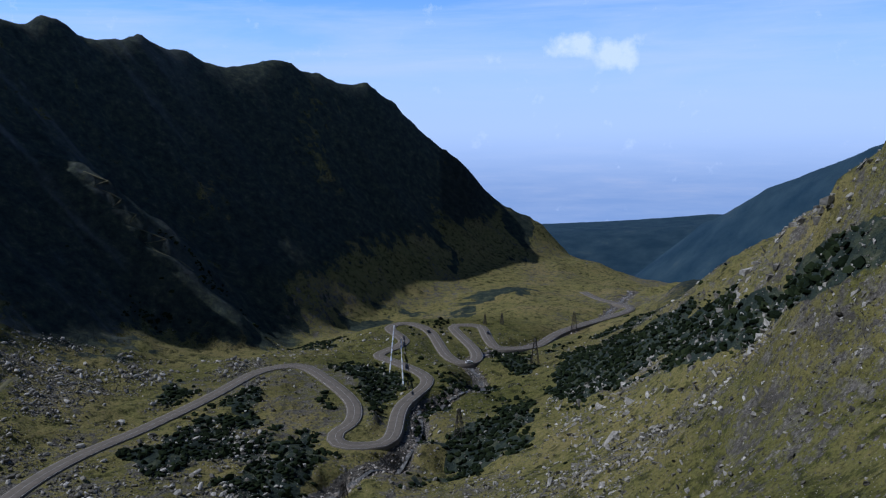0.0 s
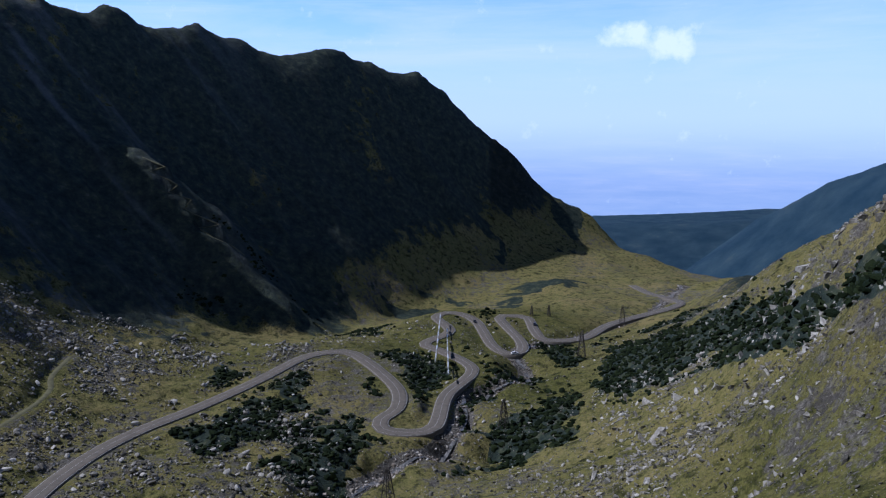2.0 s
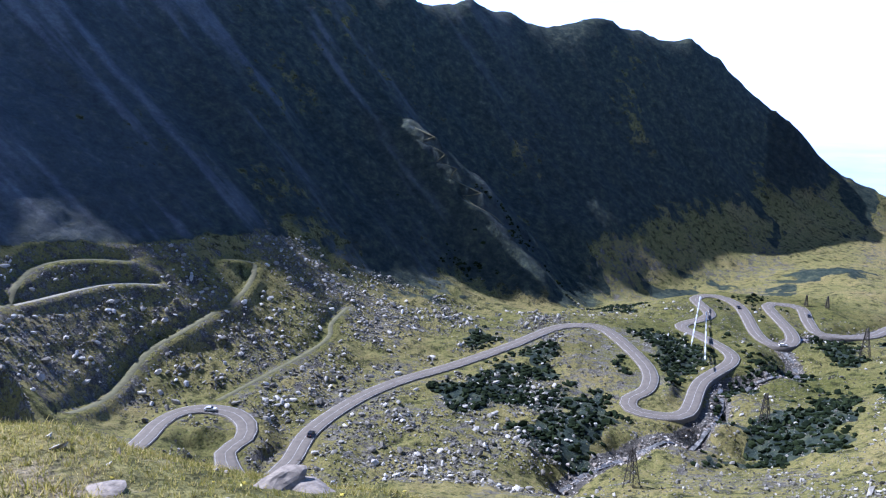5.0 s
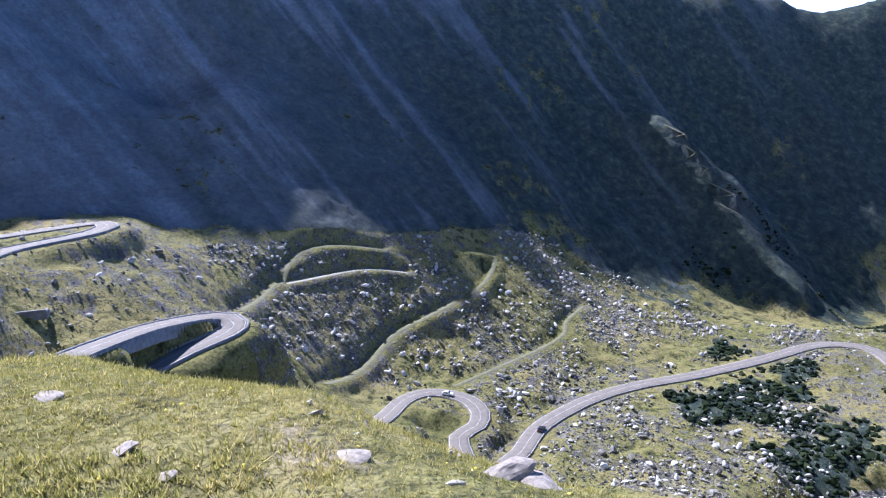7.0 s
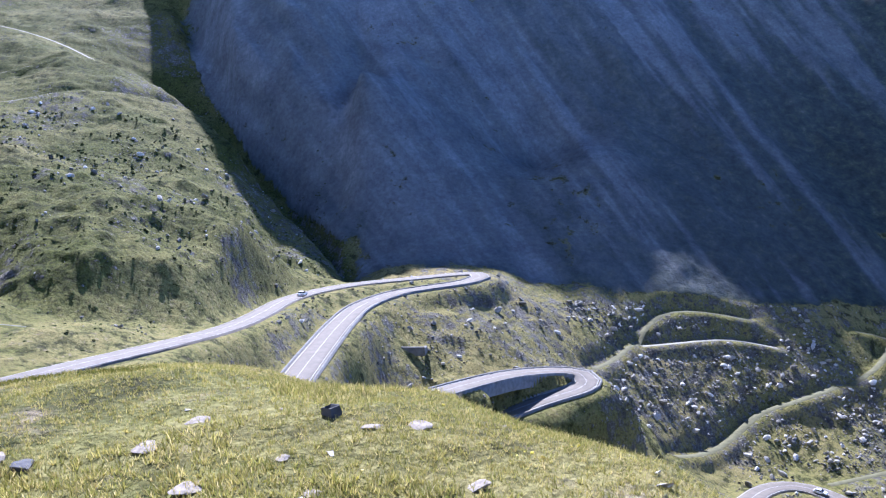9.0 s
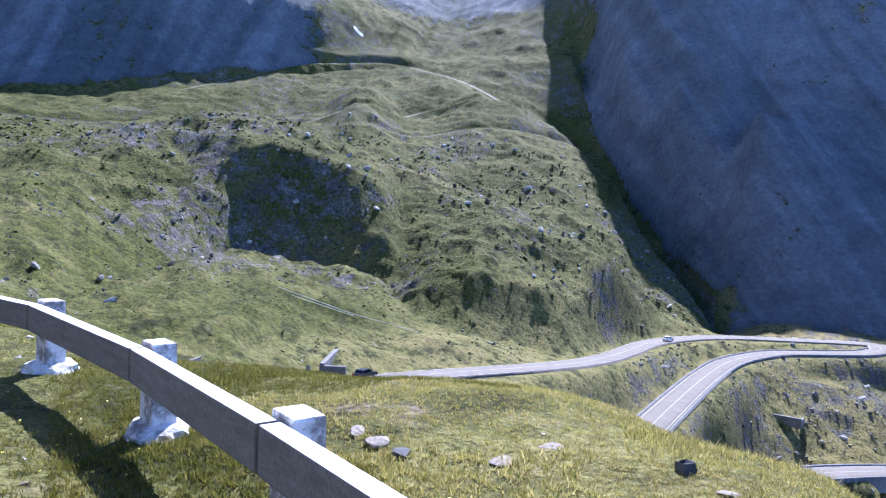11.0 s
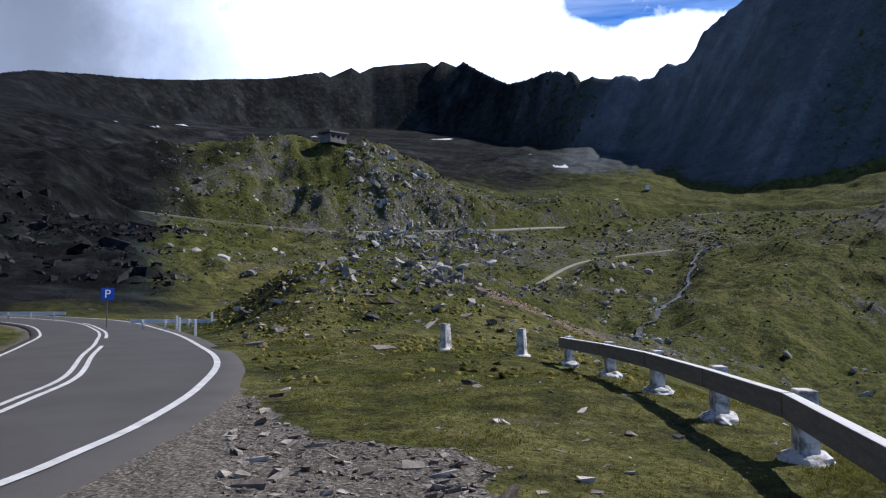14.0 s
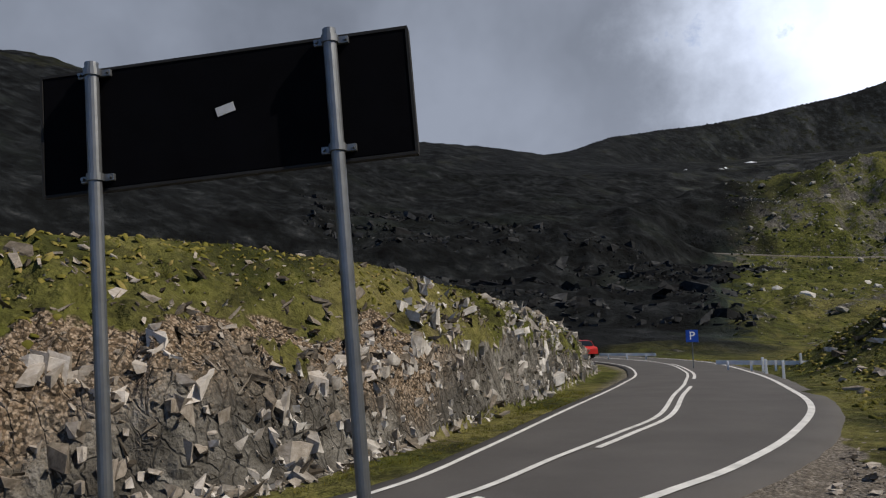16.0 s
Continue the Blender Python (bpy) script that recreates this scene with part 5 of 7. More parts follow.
fine[:, :2] += np.column_stack([4 * fbm(fine[:, 0], fine[:, 1], 15, 2, 103), 4 * fbm(fine[:, 0], fine[:, 1], 15, 2, 104)])
fine[:, 2] = ground_many(fine[:, 0], fine[:, 1])
ribbon("stream", fine, [(-0.6, 0.12), (0, 0.2), (0.6, 0.12)], 0.05, WATER, "narrow white torrent running down a green gully", "water")


# ---- stones and plants ----
def stone_shape(seed, flat=0.7, cuts=7, sub=1):
    """An angular stone: a ball cut by random planes."""
    rnd = random.Random(seed)
    bm = bmesh.new()
    bmesh.ops.create_icosphere(bm, subdivisions=sub, radius=1.0)
    for _ in range(cuts):
        d = Vector((rnd.gauss(0, 1), rnd.gauss(0, 1), rnd.gauss(0, 1))).normalized()
        limit = rnd.uniform(0.45, 0.8)
        for v in bm.verts:
            over = v.co.dot(d) - limit
            if over > 0:
                v.co -= d * over
    for v in bm.verts:
        v.co = Vector((v.co.x * rnd.uniform(0.95, 1.05), v.co.y * 0.85, v.co.z * flat))
    return bm


def arrays(bm):
    bm.verts.ensure_lookup_table()
    bmesh.ops.triangulate(bm, faces=bm.faces[:])
    co = np.array([v.co[:] for v in bm.verts])
    tri = np.array([[v.index for v in f.verts] for f in bm.faces])
    bm.free()
    return co, tri


def scatter(name, shapes, x, y, size, mat, label, category, sink=0.3, squash=None, lean=0.3, seed=5, z=None, soft=False):
    """Many small pieces joined into one mesh."""
    rng = np.random.default_rng(seed)
    z = ground_many(x, y) if z is None else z
    kinds = rng.integers(0, len(shapes), len(x))
    cos, tris, base = [], [], 0
    for k, (co, tri) in enumerate(shapes):
        pick = np.nonzero(kinds == k)[0]
        if not len(pick):
            continue
        a = rng.uniform(0, 2 * np.pi, len(pick))
        tx, ty = rng.normal(0, lean, len(pick)), rng.normal(0, lean, len(pick))
        sx = size[pick] * rng.uniform(0.8, 1.3, len(pick))
        sy = size[pick] * rng.uniform(0.7, 1.1, len(pick))
        sz = size[pick] * (rng.uniform(0.7, 1.1, len(pick)) if squash is None else squash * rng.uniform(0.7, 1.2, len(pick)))
        lx, ly, lz = (co[None, :, i] * s[:, None] for i, s in zip(range(3), (sx, sy, sz)))
        gx, gy = lx * np.cos(a)[:, None] - ly * np.sin(a)[:, None], lx * np.sin(a)[:, None] + ly * np.cos(a)[:, None]
        gz = lz + gx * tx[:, None] + gy * ty[:, None]
        v = np.stack([gx + x[pick][:, None], gy + y[pick][:, None], gz + (z[pick] + sz * (1 - sink) * 0.5)[:, None]], -1)
        m = len(co)
        cos.append(v.reshape(-1, 3))
        tris.append((tri[None] + (base + np.arange(len(pick)) * m)[:, None, None]).reshape(-1, 3))
        base += len(pick) * m
    v, t = np.vstack(cos), np.vstack(tris)
    mesh = bpy.data.meshes.new(name)
    mesh.vertices.add(len(v))
    mesh.vertices.foreach_set("co", v.astype(np.float32).ravel())
    mesh.loops.add(t.size)
    mesh.loops.foreach_set("vertex_index", t.ravel().astype(np.int32))
    mesh.polygons.add(len(t))
    mesh.polygons.foreach_set("loop_start", (np.arange(len(t)) * 3).astype(np.int32))
    mesh.polygons.foreach_set("use_smooth", np.full(len(t), soft))
    mesh.update(calc_edges=True)
    mesh.materials.append(mat)
    return tagged(new(name, mesh), label, category, kind="stuff")


def island_material(name, stops, rough=0.9, scale=2.0, grain=0.5, spec=0.15, thin=False):
    """A material that varies from piece to piece, with grain on each."""
    mat, n = material(name)
    geo = n.add("ShaderNodeNewGeometry")
    a = n.noise(geo.outputs["Position"], scale, 7.0, 0.7)
    own = n.add("ShaderNodeObjectInfo").outputs["Random"]
    pick = n.math("ADD", n.math("MULTIPLY", geo.outputs["Random Per Island"], 1 - grain), n.math("MULTIPLY", a, grain))
    pick = n.math("ADD", pick, n.math("MULTIPLY", n.math("SUBTRACT", own, 0.5), 0.2))
    colour = n.ramp(pick, *stops)
    surface(n, colour, rough, a, 0.5, 0.05, spec=spec)
    if thin:
        old = [k for k in n.tree.nodes if k.bl_idname == "ShaderNodeBsdfPrincipled"][0]
        out = [k for k in n.tree.nodes if k.bl_idname == "ShaderNodeOutputMaterial"][0]
        glow = n.add("ShaderNodeBsdfTranslucent", None, Color=colour)
        both = n.add("ShaderNodeMixShader", None, i0=0.45, i1=old.outputs[0], i2=glow.outputs[0])
        n.tree.links.new(both.outputs[0], out.inputs[0])
    return mat


ROCK = island_material("boulder_rock", [(0.2, (0.045, 0.043, 0.036)), (0.42, (0.15, 0.142, 0.12)), (0.6, (0.32, 0.305, 0.265)), (0.8, (0.55, 0.53, 0.48))], scale=3.0, grain=0.55)
SLATE = island_material("split_schist", [(0.25, (0.06, 0.05, 0.037)), (0.42, (0.20, 0.172, 0.135)), (0.58, (0.36, 0.325, 0.28)), (0.8, (0.60, 0.565, 0.52))], scale=7.0, grain=0.6)
PINE = island_material("dwarf_pine", [(0.2, (0.006, 0.010, 0.005)), (0.5, (0.013, 0.020, 0.008)), (0.8, (0.032, 0.042, 0.017))], scale=2.5, spec=0.05)
FRESH_BLADE = island_material("fresh_blade", [(0.15, (0.04, 0.055, 0.006)), (0.42, (0.105, 0.115, 0.013)), (0.62, (0.19, 0.17, 0.027)), (0.86, (0.36, 0.29, 0.09))], scale=0.9, grain=0.5, spec=0.1, thin=True)
BLADE = island_material("grass_blade", [(0.15, (0.13, 0.15, 0.024)), (0.4, (0.27, 0.26, 0.05)), (0.62, (0.44, 0.38, 0.10)), (0.85, (0.62, 0.51, 0.23))], scale=0.7, grain=0.4, spec=0.1, thin=True)

ICO = [arrays(stone_shape(s, 0.65, 6, 0 + 1)) for s in range(3)]
LUMPS = []
for s in range(6):
    rnd = random.Random(100 + s)
    bm = bmesh.new()
    bmesh.ops.create_icosphere(bm, subdivisions=1, radius=1.0)
    bmesh.ops.delete(bm, geom=[v for v in bm.verts if v.co.z < -0.6], context="VERTS")
    for v in bm.verts:
        v.co *= rnd.uniform(0.55, 1.25)
    LUMPS.append(arrays(bm))
SMALL = []
for s in range(8):
    rnd = random.Random(200 + s)
    bm = bmesh.new()
    bmesh.ops.create_cube(bm, size=1.5)
    for v in bm.verts:
        v.co = Vector((v.co.x * rnd.uniform(0.6, 1.2), v.co.y * rnd.uniform(0.5, 1.1), v.co.z * rnd.uniform(0.35, 0.9)))
    SMALL.append(arrays(bm))


CHIPS = []
for s in range(10):
    rnd = random.Random(260 + s)
    bm = bmesh.new()
    bmesh.ops.create_cube(bm, size=1.5)
    wide, deep, tall = rnd.uniform(0.8, 1.5), rnd.uniform(0.3, 0.7), rnd.uniform(0.5, 1.1)
    for v in bm.verts:
        v.co = Vector(((v.co.x + rnd.uniform(-0.55, 0.55)) * wide, (v.co.y + rnd.uniform(-0.5, 0.5)) * deep, (v.co.z + rnd.uniform(-0.5, 0.5)) * tall))
    CHIPS.append(arrays(bm))


def sown(count, bearings, ranges, seed):
    """Places spread evenly over a sector round the lookout."""
    rng = np.random.default_rng(seed)
    b = np.radians(rng.uniform(*bearings, count))
    r = np.sqrt(rng.uniform(ranges[0] ** 2, ranges[1] ** 2, count))
    return -r * np.sin(b), r * np.cos(b)


def clear(x, y, reach=5.5):
    _, road_d, track_d, stream_d, home_d, _, _ = land(x, y)
    return (road_d > reach) & (track_d > 4.0) & (home_d > 5.0)


def on_wall(x, y):
    """The steep western face above its scree."""
    turn = np.degrees(np.arctan2(-x, y))
    rise = np.degrees(np.arctan2(land_rough(x, y) - EYE[2], np.hypot(x, y)))
    return (turn > 30) & (turn < 80) & (np.hypot(x, y) > 290) & (rise > -10.2)


def boulder_fields():
    groups = [((14, 60), (200, 420), 70000, -0.08, 0.8), ((-32, 14), (90, 480), 34000, -0.2, 0.55), ((76, 150), (60, 420), 12000, 0.0, 0.75),
              ((54, 84), (60, 300), 5000, -0.1, 0.7), ((136, 171), (90, 420), 8000, -0.2, 0.9), ((147, 172), (255, 335), 2200, -0.1, 0.6), ((-33, -3), (45, 230), 16000, -0.25, 0.5)]
    xs, ys, ss = [], [], []
    for i, (b, r, count, level, top) in enumerate(groups):
        x, y = sown(count, b, r, 300 + i)
        rng = np.random.default_rng(400 + i)
        keep = (fbm(x, y, 45, 5, 71, gain=0.62) + 0.5 * fbm(x, y, 13, 2, 72) > level + rng.uniform(-0.35, 0.25, count)) & clear(x, y) & ~on_wall(x, y)
        x, y = x[keep], y[keep]
        xs.append(x), ys.append(y)
        ss.append(np.clip(0.24 * np.random.default_rng(500 + i).pareto(2.2, len(x)) + 0.2, 0, 2.2) * top)
    x, y, s = np.concatenate(xs), np.concatenate(ys), np.concatenate(ss)
    s = s * np.clip(np.hypot(x, y) / 210, 0.4, 1.0)
    big = s > 0.75
    scatter("boulder_field", SMALL, x[~big], y[~big], s[~big], ROCK, "pale grey stones strewn over alpine turf", "stones", 0.3, lean=0.4)
    scatter("boulder_field", ICO, x[big], y[big], s[big], ROCK, "large angular grey boulders lying on the valley slopes", "boulders", 0.3, lean=0.3, seed=6)


boulder_fields()


def stream_stones():
    rng = np.random.default_rng(640)
    for bed, count, spread, base, label in ((along(STREAM, 1.0), 4200, 2.6, 0.2, "pale stones lining a mountain stream"),
                                            (along(TORRENT, 0.3), 1300, 1.3, 0.09, "small grey stones in the bed of a steep torrent")):
        p = bed[rng.integers(0, len(bed), count), :2]
        x = p[:, 0] + 3 * fbm(p[:, 0], p[:, 1], 22, 2, 101) + rng.normal(0, spread, len(p))
        y = p[:, 1] + 3 * fbm(p[:, 0], p[:, 1], 22, 2, 102) + rng.normal(0, spread, len(p))
        keep = near_line(x, y, np.vstack(ROAD_LINES[:2]), 40.0)[0] > 4.6
        x, y = x[keep], y[keep]
        size = np.clip(base + base * rng.pareto(2.4, len(x)), 0, base * 4.5)
        scatter("stream_stones", SMALL, x, y, size, ROCK if base < 0.1 else SLATE, label, "stones", 0.4, lean=0.3, seed=20)


stream_stones()


def outcrops():
    """Ribs of bedrock that break through the turf of the slopes."""
    xs, ys = [], []
    for i, (b, r, count, level) in enumerate([((-33, -8), (70, 330), 3600, 0.3), ((145, 158), (250, 325), 2600, -0.1), ((150, 156), (200, 255), 500, -0.1)]):
        x, y = sown(count, b, r, 350 + i)
        keep = (fbm(x, y, 26, 4, 77, True) + 0.4 * fbm(x, y, 60, 2, 78) > level) & clear(x, y, 8.0)
        xs.append(x[keep]), ys.append(y[keep])
    x, y = np.concatenate(xs), np.concatenate(ys)
    s = np.clip(0.3 + 0.35 * np.random.default_rng(356).pareto(2.6, len(x)), 0, 1.3) * np.clip(np.hypot(x, y) / 200, 0.45, 1.15)
    scatter("outcrop", CHIPS, x, y, s, OUTCROP, "jagged ribs of grey bedrock breaking through the turf", "rock outcrop", 1.2, squash=0.9, lean=0.4, seed=15)


OUTCROP = island_material("outcrop_rock", [(0.25, (0.04, 0.038, 0.032)), (0.42, (0.17, 0.16, 0.135)), (0.56, (0.34, 0.325, 0.29)), (0.75, (0.58, 0.56, 0.51))], scale=1.2, grain=0.75)
outcrops()
# ledge rock with the slope's cloud shade put into its colour
SHADED_ROCK = island_material("shade_dark_ledge", [(0.25, (0.006, 0.006, 0.006)), (0.45, (0.022, 0.023, 0.024)), (0.6, (0.05, 0.052, 0.053)), (0.82, (0.12, 0.12, 0.118))], scale=0.8, grain=0.7)


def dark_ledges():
    """Blocks and ledges behind the cutting, darkened in colour to stand for cloud shade."""
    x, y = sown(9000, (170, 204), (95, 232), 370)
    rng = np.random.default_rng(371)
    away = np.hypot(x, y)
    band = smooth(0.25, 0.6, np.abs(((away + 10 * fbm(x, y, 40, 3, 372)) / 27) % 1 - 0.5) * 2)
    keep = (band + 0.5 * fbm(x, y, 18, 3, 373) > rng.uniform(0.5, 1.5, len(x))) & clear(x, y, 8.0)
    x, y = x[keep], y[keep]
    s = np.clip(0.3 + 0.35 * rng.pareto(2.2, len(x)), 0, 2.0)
    scatter("ledge", CHIPS, x, y, s, SHADED_ROCK, "broken rock ledges with cloud shade painted into their dark colour", "rock ledges", 0.8, squash=0.8, lean=0.3, seed=17)


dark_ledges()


def pine_thickets():
    x, y = sown(34000, (-30, 44), (130, 520), 600)
    rng = np.random.default_rng(601)
    dense = brushwood(x, y) > 0.24 + rng.uniform(-0.1, 0.14, len(x))
    x, y = x[dense], y[dense]
    ok = clear(x, y, 7.0) & ~on_wall(x, y)
    x, y = x[ok], y[ok]
    s = np.random.default_rng(602).uniform(0.7, 1.8, len(x))
    scatter("dwarf_pine", LUMPS, x, y, s, PINE, "dark green thickets of dwarf mountain pine", "shrubs", 0.5, squash=0.75, lean=0.15)


pine_thickets()


def juniper_mats():
    x, y = sown(16000, (78, 172), (95, 400), 620)
    rng = np.random.default_rng(621)
    keep = (fbm(x, y, 24, 5, 622, True, 0.6) + 0.5 * fbm(x, y, 7, 2, 623) > rng.uniform(-0.1, 0.7, len(x))) & clear(x, y, 6.0)
    x, y = x[keep], y[keep]
    s = rng.uniform(0.3, 0.8, len(x)) * np.clip(np.hypot(x, y) / 260, 0.4, 1.3)
    scatter("juniper", LUMPS, x, y, s, JUNIPER, "low dark mats of juniper and heather on green slopes", "shrubs", 0.7, squash=0.45, lean=0.3, seed=18)


JUNIPER = island_material("juniper", [(0.2, (0.022, 0.03, 0.008)), (0.5, (0.045, 0.056, 0.014)), (0.8, (0.085, 0.09, 0.026))], scale=1.5, spec=0.05)
juniper_mats()


def meadow_grass():
    """Tufts of blades over the lookout's turf, thinning with distance."""
    rng = np.random.default_rng(700)
    blades = []
    for s in range(6):
        co, tri = [], []
        r = random.Random(700 + s)
        for k in range(7):
            a, lean, h, w = r.uniform(0, 6.28), r.uniform(0.3, 1.3), r.uniform(0.35, 0.9), 0.06
            bx, by = r.uniform(-0.35, 0.35), r.uniform(-0.35, 0.35)
            dx, dy = math.cos(a), math.sin(a)
            i = len(co)
            co += [(bx - dy * w, by + dx * w, -0.1), (bx + dy * w, by - dx * w, -0.1), (bx + dx * lean * h, by + dy * lean * h, h)]
            tri.append((i, i + 1, i + 2))
        blades.append((np.array(co), np.array(tri)))
    b = np.radians(np.concatenate([rng.uniform(15, 215, 90000), rng.uniform(15, 125, 60000)]))
    r = np.concatenate([1.5 + 27 * rng.power(1.25, 90000), 1.8 + 9 * rng.power(1.6, 60000)])
    x, y = -r * np.sin(b), r * np.cos(b)
    z, _, _, _, home_d, _, _ = land(x, y)
    cut, high, _ = cutting(x, y)
    bare = inside(x, y, LAYBY) | (home_d < np.where((cut > -2.2) & (cut < -1e-4), 2.4, 4.6)) | ((cut > 0.1) & (z < 0.72 * high))
    keep = ~bare & (fbm(x, y, 2.6, 3, 701) > rng.uniform(-0.9, 0.35, len(x)))
    keep &= (z > -4) & (home_d > 2.4)
    x, y, z = x[keep], y[keep], z[keep]
    s = rng.uniform(0.03, 0.07, len(x)) * (1 + 0.6 * (fbm(x, y, 1.7, 2, 702) > 0.25)) * (0.8 + 0.02 * np.hypot(x, y))
    turn = np.degrees(np.arctan2(-x, y)) % 360 + 25 * fbm(x, y, 3.0, 3, 703)
    moist = turn > 104
    scatter("grass", blades, x[~moist], y[~moist], s[~moist], BLADE, "short dry alpine grass with green and yellow blades", "grass", 1.0, lean=0.1, z=z[~moist])
    scatter("grass", blades, x[moist], y[moist], s[moist], FRESH_BLADE, "fresh green alpine turf with yellow blades", "grass", 1.0, lean=0.1, z=z[moist], seed=14)


meadow_grass()


def meadow_flowers():
    x, y = sown(3800, (18, 160), (2.2, 20), 780)
    rng = np.random.default_rng(781)
    z, _, _, _, home_d, _, _ = land(x, y)
    keep = (fbm(x, y, 1.9, 3, 782) > rng.uniform(-0.1, 0.6, len(x))) & (home_d > 5) & (z > -1.2) & ~inside(x, y, LAYBY)
    x, y, z = x[keep], y[keep], z[keep]
    scatter("wildflowers", LUMPS, x, y, rng.uniform(0.008, 0.017, len(x)), PETAL, "tiny yellow flowers dotted through alpine turf", "flowers", 0.3, squash=0.6, lean=0.3, z=z + rng.uniform(0.015, 0.05, len(x)), seed=21)


PETAL = island_material("petal", [(0.2, (0.62, 0.5, 0.05)), (0.6, (0.75, 0.62, 0.10)), (0.9, (0.8, 0.76, 0.5))], scale=20.0, grain=0.3)
meadow_flowers()


def layby_gravel():
    rng = np.random.default_rng(720)
    x, y = rng.uniform(-5.5, 3, 9000), rng.uniform(-18, -1, 9000)
    home_d = near_line(x, y, HOME_LINE, 60.0)[0]
    keep = (inside(x + 0.4 * fbm(x, y, 0.9, 3, 55), y + 0.4 * fbm(x, y, 0.9, 3, 56), LAYBY) | (rng.uniform(0, 1, 9000) < 0.06)) & (home_d > 3.9) & (np.hypot(x, y) > 1.2)
    x, y = x[keep], y[keep]
    s = np.clip(0.018 * rng.pareto(2.0, len(x)) + 0.016, 0, 0.12)
    scatter("gravel", CHIPS, x, y, s, SLATE, "loose flat grey gravel on the lay-by", "gravel", 0.5, squash=0.45, lean=0.2)


layby_gravel()


def stones_in_turf():
    x, y = sown(2600, (20, 176), (2.2, 24), 760)
    rng = np.random.default_rng(761)
    z, _, _, _, home_d, _, _ = land(x, y)
    keep = (fbm(x, y, 1.6, 3, 762) > rng.uniform(-0.2, 0.7, len(x))) & (home_d > 4.6) & (z > -1.2) & ~inside(x, y, LAYBY)
    x, y, z = x[keep], y[keep], z[keep]
    s = np.clip(0.02 + 0.022 * rng.pareto(2.0, len(x)), 0, 0.11)
    scatter("stones", CHIPS, x, y, s, SLATE, "small flat stones scattered through the turf", "stones", 0.5, squash=0.4, lean=0.2, z=z, seed=16)


stones_in_turf()


def mound_stones():
    """Weathered blocks on the crest of the grassy mound, and the slabs beside them."""
    rng = np.random.default_rng(770)
    x, y = sown(900, (149, 162), (24, 42), 771)
    rise = np.degrees(np.arctan2(ground_many(x, y) - EYE[2], np.hypot(x, y)))
    keep = (rise > -0.6 + rng.uniform(-0.6, 1.2, len(x))) & (fbm(x, y, 2.5, 3, 772) > -0.25)
    x, y = x[keep], y[keep]
    scatter("mound_stones", CHIPS, x, y, np.clip(0.08 + 0.07 * rng.pareto(2.2, len(x)), 0, 0.4), OUTCROP, "weathered dark stones on a grassy mound", "stones", 0.4, squash=0.6, lean=0.4, seed=23)


mound_stones()


